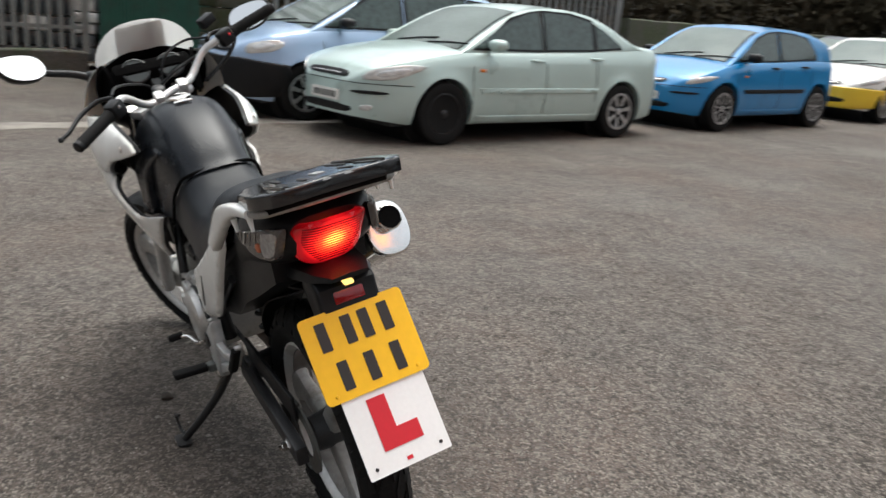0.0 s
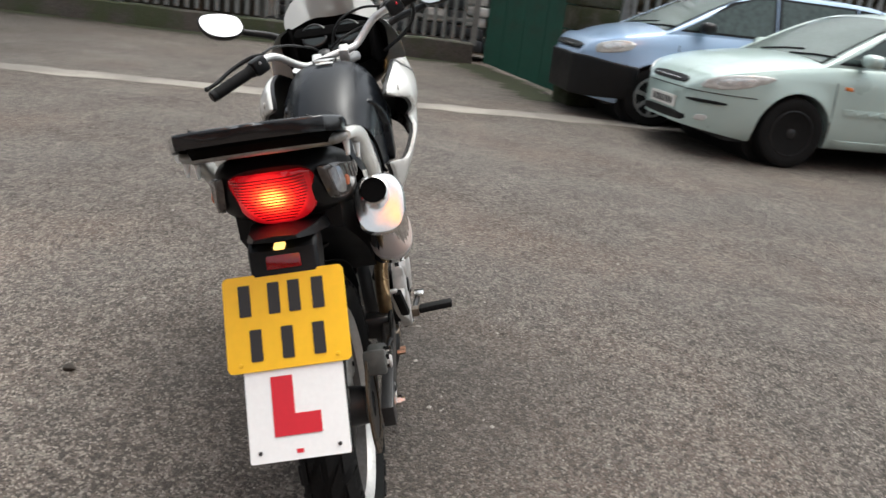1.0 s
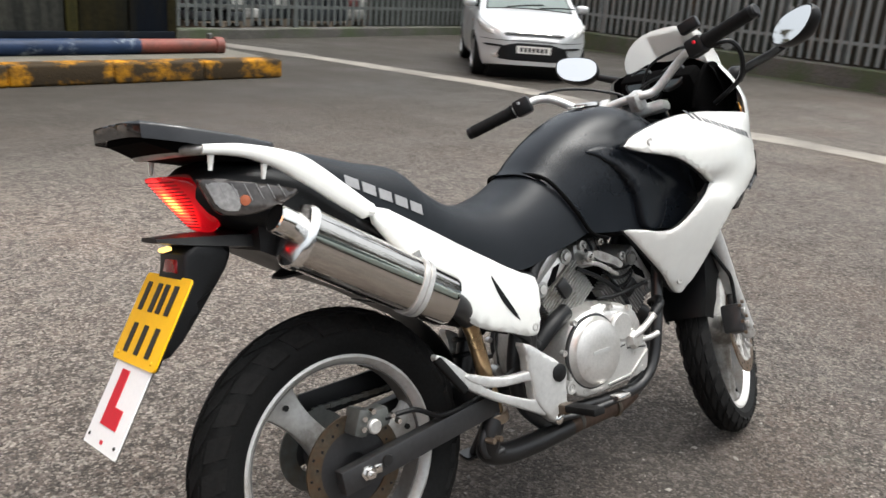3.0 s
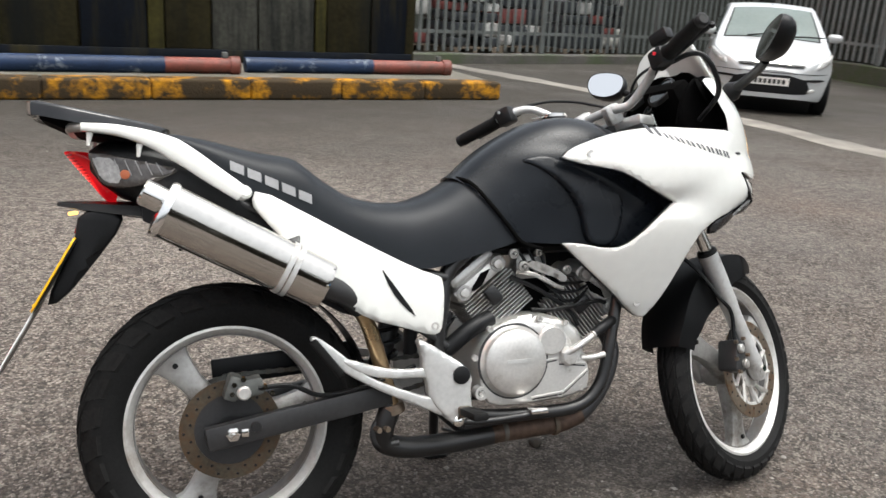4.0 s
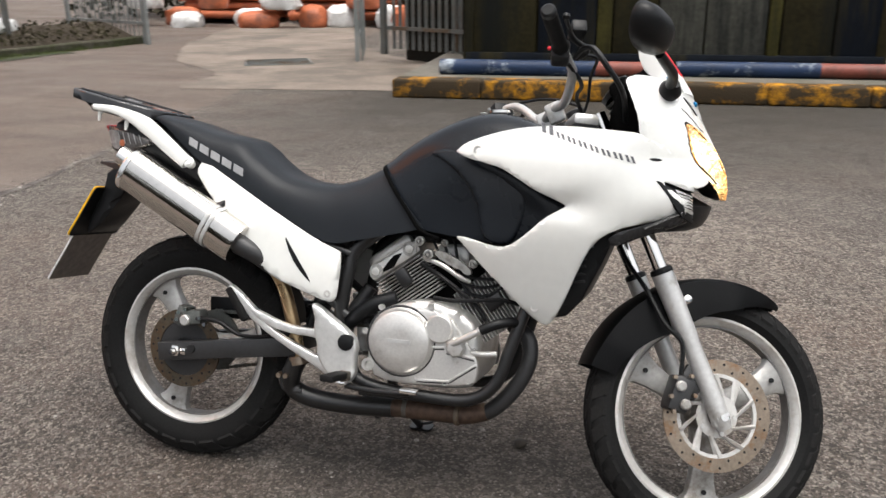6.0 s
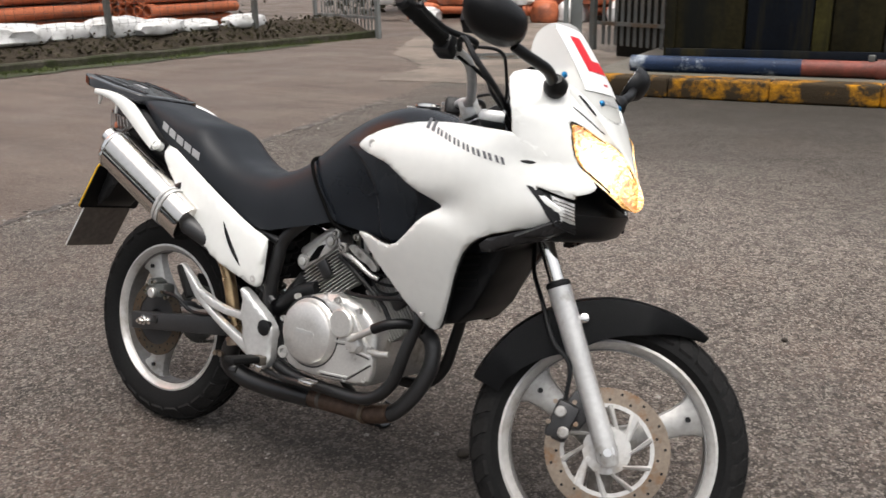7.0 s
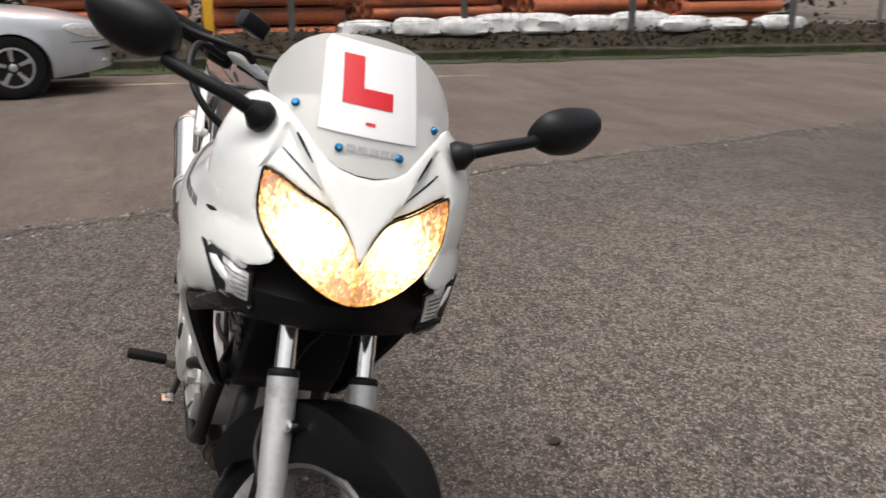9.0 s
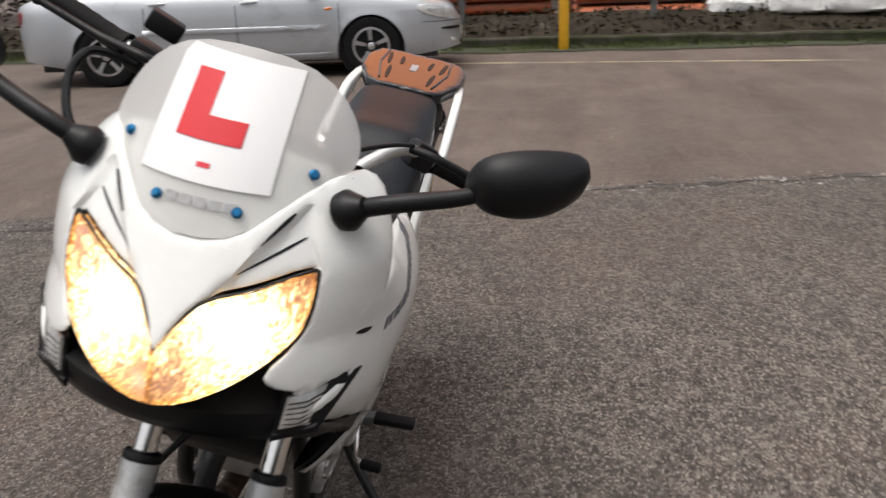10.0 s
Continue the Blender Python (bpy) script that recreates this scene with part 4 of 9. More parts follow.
M_WOOD = mat("winter_thicket", (0.036, 0.032, 0.022), 0.95, 0, 0.5, 0.6, 10, spec=0.05)
M_IVY = mat("dark_evergreen", (0.020, 0.030, 0.014), 0.9, 0, 0.5, 0.6, 10, spec=0.1)
thicket("thicket", (16, -34, 0), (23, 4, 6.5), 42000, 0.11, M_WOOD, "dark bare winter woodland beyond the fence", 5)
thicket("thicket", (15, 4, 0), (20, 26, 6), 22000, 0.11, M_IVY, "dark evergreen bushes beyond the fence", 6)
thicket("thicket", (-16, 19, 0), (15, 25, 6.5), 34000, 0.11, M_WOOD, "dark woodland behind the far fence", 7)
thicket("thicket", (-24, -20, 0), (-18, 19, 6), 30000, 0.11, M_WOOD, "dark woodland beyond the pipe yard", 8)
# unseen side: trees added only to show in reflections
thicket("thicket", (-20, -30, 0), (20, -24, 7), 9000, 0.25, M_WOOD, "dark woodland added along the unseen far side", 9)

# ---- the motorcycle ----
M_WHITE = mat("white_fairing_paint", (0.74, 0.745, 0.715), 0.22, 0, 0.03, 4, 40, coat=0.6, rvar=0.06)
M_TANK = mat("black_tank_paint", (0.0070, 0.0088, 0.0118), 0.27, 0, 0.25, 5, 260, 0.00025, coat=0.0, rvar=0.06, spec=0.25)
M_SEAT = mat("black_seat_vinyl", (0.0115, 0.0135, 0.0165), 0.40, 0, 0.2, 8, 500, 0.0003, spec=0.2)
M_SATIN = mat("satin_black_paint", (0.009, 0.009, 0.0095), 0.38, 0, 0.2, 12, 120)
M_CHROME = mat("polished_steel", (0.80, 0.78, 0.75), 0.07, 1.0, 0.04, 5, 90, rvar=0.03)
M_CAST = mat("cast_aluminium", (0.58, 0.57, 0.55), 0.40, 0.7, 0.10, 9, 160, 0.00015, dirt=(0.26, 0.24, 0.20), dirt_amount=0.16)
M_SILENCER = mat("polished_silencer_steel", (0.62, 0.595, 0.56), 0.055, 1.0, 0.06, 4, 60, rvar=0.03)
M_SILVER = mat("silver_paint", (0.56, 0.56, 0.55), 0.38, 0.55, 0.1, 10, 100, dirt=(0.30, 0.28, 0.25), dirt_amount=0.15)
M_RIM = mat("silver_white_wheel_paint", (0.56, 0.55, 0.53), 0.36, 0.35, 0.1, 8, 80, dirt=(0.34, 0.30, 0.26), dirt_amount=0.25)
M_SPOKE = mat("grey_spoke_paint", (0.36, 0.355, 0.34), 0.42, 0.4, 0.15, 10, 80, dirt=(0.16, 0.14, 0.12), dirt_amount=0.3)
# darker copy of the wheel paint: shade inside the rim put into colour
M_RIMSHADE = mat("shaded_wheel_paint", (0.16, 0.155, 0.15), 0.5, 0.4, 0.2, 10, 80, dirt=(0.12, 0.105, 0.09), dirt_amount=0.4)
M_ARM = mat("grey_black_paint", (0.022, 0.022, 0.023), 0.42, 0.1, 0.2, 12, 120)
M_RUST = mat("heat_stained_pipe", (0.085, 0.055, 0.040), 0.6, 0.6, 0.4, 9, 70, 0.0005, dirt=(0.17, 0.115, 0.075), dirt_amount=0.3)
M_PIPEBRONZE = mat("bronzed_pipe", (0.42, 0.30, 0.17), 0.3, 0.9, 0.25, 12, 60)
M_DISC = mat("brake_disc_steel", (0.30, 0.24, 0.185), 0.34, 0.9, 0.2, 20, 120, dirt=(0.26, 0.14, 0.07), dirt_amount=0.35)
M_DISCDIRTY = mat("dirty_brake_disc", (0.075, 0.062, 0.045), 0.5, 0.6, 0.3, 20, 120, dirt=(0.09, 0.055, 0.03), dirt_amount=0.5)
# dull black parts, and near-black put in for shade in recesses and openings
M_SHADE = mat("dull_black_and_shade", (0.004, 0.004, 0.004), 0.95, 0, 0.2, 20, 200, spec=0.02)
M_REDLENS = mat("red_lens", (0.20, 0.003, 0.005), 0.12, 0, 0.1, 30, 90, coat=0.5)
M_SMOKE = mat("smoked_lens", (0.085, 0.076, 0.071), 0.15, 0.3, 0.35, 40, 130, coat=0.5)
M_SMOKECLEAR = mat("clear_indicator_plastic", (0.34, 0.33, 0.32), 0.15, 0.3, 0.3, 40, 130, coat=0.5)
M_SMOKEDARK = mat("dark_smoked_plastic", (0.022, 0.022, 0.023), 0.25, 0, 0.3, 30, 130, spec=0.35)
M_WRAP = mat("red_print", (0.56, 0.008, 0.022), 0.45, 0, 0.04)
M_LWHITE = mat("white_plastic_card", (0.80, 0.80, 0.79), 0.4, 0, 0.03)
M_CARD = thin("thin_white_card", (0.86, 0.86, 0.855), 0.0, 0.22, 0.5)
M_CARDRED = thin("thin_red_print", (0.66, 0.006, 0.018), 0.0, 0.2, 0.5)
M_PALEPRINT = mat("pale_grey_print", (0.34, 0.34, 0.34), 0.5, 0, 0.2)
M_GREYPRINT = mat("grey_print", (0.27, 0.272, 0.278), 0.5, 0, 0.1)
M_SCRIPT = mat("dark_grey_script", (0.085, 0.087, 0.095), 0.5, 0, 0.1)
M_MIRROR = mat("mirror_glass", (0.92, 0.92, 0.92), 0.02, 1.0, 0.0, rvar=0.0)
M_BLUEBOLT = mat("blue_anodised_bolt", (0.02, 0.16, 0.34), 0.3, 0.8, 0.1)
M_SCREEN = thin("clear_screen", (0.86, 0.86, 0.84), 0.45, 0.5, 0.08)
M_LENS = clear("clear_lens", (1, 1, 1), 0.02, 0.12, 0.8)
M_HEAD = glow("headlamp_bulb", (1.0, 0.56, 0.24), 9.0)


def lit_lens(name, centre, size, stops, strength, facets=0.0):
    """A lit lens, brightest before its bulb."""
    m = bpy.data.materials.new(name)
    m.use_nodes = True
    n, l = m.node_tree.nodes, m.node_tree.links
    b = n["Principled BSDF"]
    b.inputs["Roughness"].default_value = 0.12
    co, at, ball, ramp = n.new("ShaderNodeTexCoord"), n.new("ShaderNodeMapping"), n.new("ShaderNodeTexGradient"), n.new("ShaderNodeValToRGB")
    at.inputs["Scale"].default_value = [1 / k for k in size]
    at.inputs["Location"].default_value = [-c / k for c, k in zip(centre, size)]
    ball.gradient_type = "SPHERICAL"
    l.new(co.outputs["Object"], at.inputs["Vector"])
    l.new(at.outputs["Vector"], ball.inputs["Vector"])
    fac = ball.outputs["Fac"]
    if facets:
        cut, cell, mixed = n.new("ShaderNodeMapping"), n.new("ShaderNodeTexNoise"), n.new("ShaderNodeMath")
        cut.inputs["Scale"].default_value = (90, 120, 60)
        cell.inputs["Scale"].default_value, cell.inputs["Detail"].default_value, cell.inputs["Distortion"].default_value = 1.0, 3, 1.5
        l.new(co.outputs["Object"], cut.inputs["Vector"])
        l.new(cut.outputs["Vector"], cell.inputs["Vector"])
        mixed.operation = "MULTIPLY_ADD"
        mixed.inputs[1].default_value = facets
        l.new(cell.outputs["Fac"], mixed.inputs[0])
        l.new(fac, mixed.inputs[2])
        less = n.new("ShaderNodeMath")
        less.operation = "SUBTRACT"
        less.inputs[1].default_value = facets * 0.5
        l.new(mixed.outputs[0], less.inputs[0])
        fac = less.outputs[0]
    l.new(fac, ramp.inputs["Fac"])
    while len(ramp.color_ramp.elements) < len(stops):
        ramp.color_ramp.elements.new(0.5)
    for e, (p, c) in zip(ramp.color_ramp.elements, stops):
        e.position, e.color = p, (*c, 1)
    b.inputs["Base Color"].default_value = (*stops[1][1], 1)
    l.new(ramp.outputs["Color"], b.inputs["Emission Color"])
    b.inputs["Emission Strength"].default_value = strength
    return m


M_LITRED = lit_lens("lit_red_lens", (-0.28, 0.0, 0.872), (0.5, 0.088, 0.078), ((0.0, (0.012, 0.0, 0.0)), (0.30, (0.10, 0.001, 0.002)), (0.52, (0.50, 0.006, 0.006)), (0.70, (0.95, 0.055, 0.018)), (0.90, (1.0, 0.42, 0.07))), 2.4)
M_LITLAMP = {s: lit_lens("lit_headlamp_reflector", (1.36, s * 0.074, 0.902), (0.6, 0.100, 0.090), ((0.0, (0.06, 0.026, 0.010)), (0.19, (0.46, 0.22, 0.06)), (0.40, (1.0, 0.66, 0.25)), (0.60, (1.0, 0.93, 0.68))), 1.4, 2.0) for s in (-1, 1)}
M_PLATELAMP = glow("plate_lamp", (1.0, 0.62, 0.16), 1.1)

LEAN = 14.5
bike = thing("motorcycle", "white and black learner motorcycle leaning on its side stand", "motorcycle", Matrix.Translation((0.011, -0.028, 0.003)) @ pose(0, 0, 0, -LEAN))


def bp(name, bm, material, parent=None, label="", angle=40):
    return part(name, bm, material, parent or bike, label, True, angle)


# steering turned to the left about the raked head
RAKE, STEER = radians(26), radians(25)
SA, SF = V((-math.sin(RAKE), 0, math.cos(RAKE))), V((math.cos(RAKE), 0, math.sin(RAKE)))
SQ = V((1.41, 0, 0.295)) - 0.075 * SF
SM = Matrix.Translation(SQ) @ Matrix.Rotation(STEER, 4, SA) @ Matrix.Translation(-SQ)


def steer(h, off, y):
    """A point on the steered parts: height along the head axis, distance ahead of it, sideways."""
    return SM @ (SQ + SA * h + SF * off + V((0, y, 0)))


def steered(name, bm, material, parent=None, label="", angle=40):
    bmesh.ops.transform(bm, matrix=SM, verts=bm.verts[:])
    return bp(name, bm, material, parent, label, angle)


def wheel(name, centre, R, r, rim, spoke_angle, front, label):
    """Tyre with cut tread, cast rim, three broad spokes, hub and disc. Built upright in the local plane."""
    c = V(centre)
    put = steered if front else bp
    tyre = bmesh.new()
    n, prof = 72, []
    half = r * 0.98
    for k in range(13):
        a = math.pi * (k / 12)
        prof.append((R - r + r * math.sin(a) ** 0.85, half * math.cos(a) * (1.0 if 0.15 < k / 12 < 0.85 else 0.94)))
    prof += [(rim * 1.0, -half * 0.62), (rim * 0.96, -half * 0.5), (rim * 0.96, half * 0.5), (rim * 1.0, half * 0.62)]
    lathe(tyre, prof, c, (0, 1, 0), n, closed=True)
    t = put("tyre", tyre, M_RUBBER, None, label)
    # tread blocks
    tb = bmesh.new()
    cnt = 28 if not front else 36
    for k in range(cnt):
        for s in (-1, 1):
            a0 = 2 * math.pi * (k + 0.25 * s) / cnt
            for lane, (lo, hi, sh) in enumerate(((6, 30, 0.16), (36, 72, 0.06))):
                vs = []
                for ang, da in ((lo, 0.0), (hi, sh), (hi, sh + 2 * math.pi / cnt * 0.70), (lo, 2 * math.pi / cnt * 0.66)):
                    th = radians(90 - s * ang)
                    rr, yy = R - r + (r + 0.0055) * math.sin(th) ** 0.85, half * 1.035 * math.cos(th)
                    vs.append((rr, yy, a0 + da * (1 if s > 0 else -1)))
                top = [tb.verts.new(c + V((rr * math.cos(a), yy, rr * math.sin(a)))) for rr, yy, a in vs]
                low = [tb.verts.new(c + V(((rr - 0.009) * math.cos(a), yy * 0.95, (rr - 0.006) * math.sin(a)))) for rr, yy, a in vs]
                tb.faces.new(top)
                for i in range(4):
                    tb.faces.new((top[i], top[(i + 1) % 4], low[(i + 1) % 4], low[i]))
    tagged(put("tread", tb, M_TREAD, t), kind="stuff")
    w = half * 0.60
    rb = lathe(bmesh.new(), [(rim * 0.955, -w), (rim * 0.985, -w - 0.006), (rim * 1.01, -w - 0.004), (rim * 1.012, -w + 0.004), (rim * 0.955, -w + 0.016), (rim * 0.93, 0), (rim * 0.955, w - 0.016), (rim * 1.012, w - 0.004), (rim * 1.01, w + 0.004), (rim * 0.985, w + 0.006), (rim * 0.955, w), (rim * 0.915, w * 0.62), (rim * 0.91, 0), (rim * 0.915, -w * 0.62)], c, (0, 1, 0), 64, closed=True)
    rb_ob = put("rim", rb, M_RIM)
    put("rim_barrel", lathe(bmesh.new(), [(rim * 0.918, -w * 0.66), (rim * 0.908, -w * 0.5), (rim * 0.908, w * 0.5), (rim * 0.918, w * 0.66), (rim * 0.903, w * 0.66), (rim * 0.900, 0), (rim * 0.903, -w * 0.66)], c, (0, 1, 0), 64, closed=True), M_RIMSHADE, rb_ob)
    for k in range(3):
        a = radians(spoke_angle + 120 * k)
        ca, sa = math.cos(a), math.sin(a)
        rings = []
        for f, hw, hy in ((0.035, 0.034, 0.030), (0.075, 0.028, 0.026), (0.12, 0.027, 0.022), (rim * 0.70, 0.032, 0.019), (rim * 0.82, 0.040, 0.018), (rim * 0.925, 0.062, 0.024)):
            ring = []
            for q in range(12):
                b = 2 * math.pi * q / 12
                u = hw * math.copysign(abs(math.cos(b)) ** 0.6, math.cos(b))
                yy = hy * math.copysign(abs(math.sin(b)) ** 0.6, math.sin(b))
                bow = 0.006 * (f / rim)
                ring.append(c + V((f * ca - u * sa, yy + bow, f * sa + u * ca)))
            rings.append(ring)
        sp = put("spoke", loft(bmesh.new(), rings), M_SPOKE, rb_ob)
        f = rim * 0.80
        hole = c + V((f * ca, -0.019, f * sa))
        put("spoke_hole", lathe(bmesh.new(), [(0.0062, -0.003), (0.0062, 0.002)], hole, (0, -1, 0), 12), M_BLACK, rb_ob)
    put("hub", lathe(bmesh.new(), [(0.02, -0.062), (0.042, -0.06), (0.046, -0.03), (0.05, 0), (0.046, 0.03), (0.042, 0.06), (0.02, 0.062)], c, (0, 1, 0), 32), M_SPOKE if front else M_ARM, rb_ob)
    # brake disc on the right
    ro, ri = (0.134, 0.098) if front else (0.110, 0.078)
    y0 = -0.068 if front else -0.072
    disc = lathe(bmesh.new(), [(ri, y0), (ro, y0), (ro, y0 - 0.0045), (ri, y0 - 0.0045)], c, (0, 1, 0), 60, closed=True)
    d_ob = put("brake_disc", disc, M_DISC if front else M_DISCDIRTY, None, "drilled steel brake disc")
    holes = bmesh.new()
    for k in range(30):
        a = 2 * math.pi * k / 30
        rr = ri + (ro - ri) * (0.3 + 0.4 * (k % 2))
        lathe(holes, [(0.0032, 0), (0.0032, 0.0008)], c + V((rr * math.cos(a), y0 - 0.0045, rr * math.sin(a))), (0, -1, 0), 8)
    tagged(put("disc_hole", holes, M_BLACK, d_ob), kind="stuff")
    if front:
        car = bmesh.new()
        lathe(car, [(0.024, y0), (0.052, y0), (0.052, y0 - 0.004), (0.024, y0 - 0.004)], c, (0, 1, 0), 40, closed=True)
        put("carrier_ring", lathe(bmesh.new(), [(0.092, y0 + 0.001), (0.1005, y0 + 0.001), (0.1005, y0 - 0.005), (0.092, y0 - 0.005)], c, (0, 1, 0), 48, closed=True), M_RIM, d_ob)
        dc = put("disc_carrier", car, M_RIM, d_ob, "silver spoked disc carrier")
        for k in range(10):
            a = 2 * math.pi * k / 10
            p0 = c + V((0.048 * math.cos(a), y0 - 0.002, 0.048 * math.sin(a)))
            p1 = c + V((0.098 * math.cos(a + 0.42), y0 - 0.002, 0.098 * math.sin(a + 0.42)))
            put("carrier_arm", sweep(bmesh.new(), [p0, p1], lambda t: 0.006 + 0.006 * t, 6, 0.5), M_RIM, d_ob)
        for k in range(5):
            a = 2 * math.pi * k / 5
            put("disc_bolt", lathe(bmesh.new(), [(0.006, 0), (0.006, 0.004)], c + V((0.044 * math.cos(a), y0 - 0.004, 0.044 * math.sin(a))), (0, -1, 0), 8), M_CAST, d_ob)
    else:
        put("disc_carrier", lathe(bmesh.new(), [(0.03, y0), (0.079, y0), (0.079, y0 - 0.002), (0.03, y0 - 0.002)], c, (0, 1, 0), 40, closed=True), M_ARM, d_ob)


REAR = (0.003, 0, 0.311)
FRONT = (1.41, 0, 0.295)
wheel("rear", REAR, 0.312, 0.060, 0.221, 128, False, "wide black block-tread rear tyre")
wheel("front", FRONT, 0.302, 0.048, 0.236, 150, True, "black block-tread front tyre")

# rear drive: sprocket, chain on the left
bp("sprocket", lathe(bmesh.new(), [(0.05, 0.075), (0.088, 0.075), (0.088, 0.081), (0.05, 0.081)], REAR, (0, 1, 0), 40, closed=True), M_DARKSTEEL)
for dz0, dz1 in ((0.088, 0.035), (-0.088, -0.035)):
    ch = bmesh.new()
    a, b = V((0.003, 0.079, 0.311 + dz0)), V((0.52, 0.079, 0.37 + dz1))
    for k in range(36):
        p = a.lerp(b, (k + 0.5) / 36)
        box(ch, (0.0135, 0.010, 0.011 if k % 2 else 0.008), Matrix.Translation(p) @ Matrix.Rotation(-math.atan2((b - a).z, (b - a).x), 4, "Y"))
    tagged(bp("chain_run", ch, M_DARKSTEEL), kind="stuff")
for s in (-1, 1):
    sw = bmesh.new()
    beam(sw, (-0.052, s * 0.108, 0.302), (0.36, s * 0.105, 0.362), 0.028, 0.050, 0.003)
    bp("swingarm_beam", sw, M_ARM, None, "satin black box-section swingarm")
bp("swingarm_bridge", beam(bmesh.new(), (0.33, -0.11, 0.365), (0.33, 0.11, 0.365), 0.05, 0.06, 0.01), M_SATIN)
for s in (-1, 1):
    q = lathe(bmesh.new(), [(0.016, 0), (0.016, 0.006), (0.011, 0.007), (0.011, 0.018), (0.006, 0.018), (0.006, 0.026)], (0.003, s * 0.119, 0.311), (0, s, 0), 6)
    bp("axle_nut", q, M_CHROME)
bp("chain_adjuster", box(bmesh.new(), (0.016, 0.01, 0.018), pose(0.028, -0.121, 0.312), 0.002), M_CHROME)
bp("swingarm_boss", lathe(bmesh.new(), [(0.013, 0), (0.011, 0.006)], (0.052, -0.119, 0.322), (0, -1, 0), 20), M_SATIN)
bp("chain_guard", beam(bmesh.new(), (-0.02, 0.092, 0.405), (0.33, 0.092, 0.425), 0.010, 0.065, 0.004), M_BLACK)
# rear caliper and hose
cal = bmesh.new()
box(cal, (0.075, 0.045, 0.04), pose(0.035, -0.095, 0.405, 0, -8, 0), 0.008)
box(cal, (0.03, 0.05, 0.055), pose(0.008, -0.092, 0.408, 0, 20, 0), 0.006)
rc = bp("rear_caliper", cal, M_DARKSTEEL)
bp("piston_cover", lathe(bmesh.new(), [(0.015, 0), (0.015, 0.01), (0.012, 0.013)], (0.029, -0.115, 0.398), (0, -1, 0), 20), M_CAST, rc)
for dx, dz in ((-0.02, 0.02), (0.0, 0.03), (0.045, 0.01), (0.06, -0.005), (-0.025, 0.0)):
    bp("caliper_bolt", lathe(bmesh.new(), [(0.006, 0), (0.006, 0.012)], (0.029 + dx, -0.113, 0.398 + dz), (0, -1, 0), 6), M_CHROME, rc)
bp("rear_brake_hose", tube([(0.06, -0.115, 0.405), (0.13, -0.12, 0.405), (0.2, -0.118, 0.375), (0.3, -0.115, 0.385), (0.42, -0.11, 0.42)], 0.0055, 8), M_BLACK)
bp("tyre_hugger", sheet([(-0.02, -0.05), (0.30, -0.055), (0.30, 0.055), (-0.02, 0.05)], lambda u, v, e: V((0.003 + (0.335 - e) * math.cos(1.25 - u * 3.2), v, 0.311 + (0.335 - e) * math.sin(1.25 - u * 3.2))), 0.004, 0.03), M_BLACK)

# ---- seat and tank ----
SEAT_TOP = [(-0.13, 0.952), (-0.10, 0.960), (-0.02, 0.944), (0.08, 0.918), (0.165, 0.905), (0.215, 0.862), (0.28, 0.818), (0.35, 0.799), (0.43, 0.797), (0.50, 0.818), (0.56, 0.853)]
SEAT_LOW = [(-0.13, 0.945), (-0.08, 0.935), (0.02, 0.855), (0.076, 0.822), (0.186, 0.762), (0.296, 0.702), (0.379, 0.662), (0.44, 0.640), (0.57, 0.672), (0.64, 0.690), (0.69, 0.708)]
SEAT_W = [(-0.13, 0.080), (-0.08, 0.108), (0.05, 0.128), (0.16, 0.132), (0.22, 0.130), (0.30, 0.128), (0.42, 0.130), (0.50, 0.126), (0.56, 0.122)]


def saddle_ring(x, slope, top, low, w, edge=0.80, n=18, low_slope=None):
    """Half ring over the top from the left lower edge to the right one."""
    ring = []
    for k in range(2 * n + 1):
        t = k / (2 * n)
        a = math.pi * t
        cy, cz = math.cos(a), math.sin(a)
        y = w * math.copysign(abs(cy) ** 0.62, cy)
        z = low + (top - low) * abs(cz) ** edge
        ring.append(V((x + slope * (top - z), y, z)))
    return ring


rings = []
for k in range(46):
    x = -0.13 + 0.69 * k / 45
    slope = 0.90 * max(0.0, (x - 0.34) / 0.22) ** 1.4
    top, w = soft_table(SEAT_TOP, x, 0.017), soft_table(SEAT_W, x)
    low = soft_table(SEAT_LOW, x + slope * 0.13 if x > 0.34 else x)
    low = min(low, top - 0.012)
    edge = 0.52 if x < 0.2 else 0.62
    rings.append(saddle_ring(x, slope, top, low, w, edge))
bp("seat", loft(bmesh.new(), rings, closed=False, caps=True), M_SEAT, None, "black vinyl stepped dual seat")
# seat lettering as plain blocks
def seat_y(x, z):
    top, low, w = soft_table(SEAT_TOP, x), soft_table(SEAT_LOW, x), soft_table(SEAT_W, x)
    sn = min(1.0, max(0.0, (z - low) / (top - low))) ** (1 / 0.52)
    return w * max(0.0, 1 - sn * sn) ** 0.31


for k in range(5):
    x, z = 0.018 + k * 0.0355, 0.877 - k * 0.0160
    for s in (-1, 1):
        bp("seat_print", sheet([(x, z), (x + 0.028, z - 0.0125), (x + 0.028, z + 0.0075), (x, z + 0.020)], lambda u, v, e, s=s: V((u, s * (seat_y(u, v) + 0.0018 - e), v)), 0.003, 0.012, 0, 0), M_GREYPRINT)

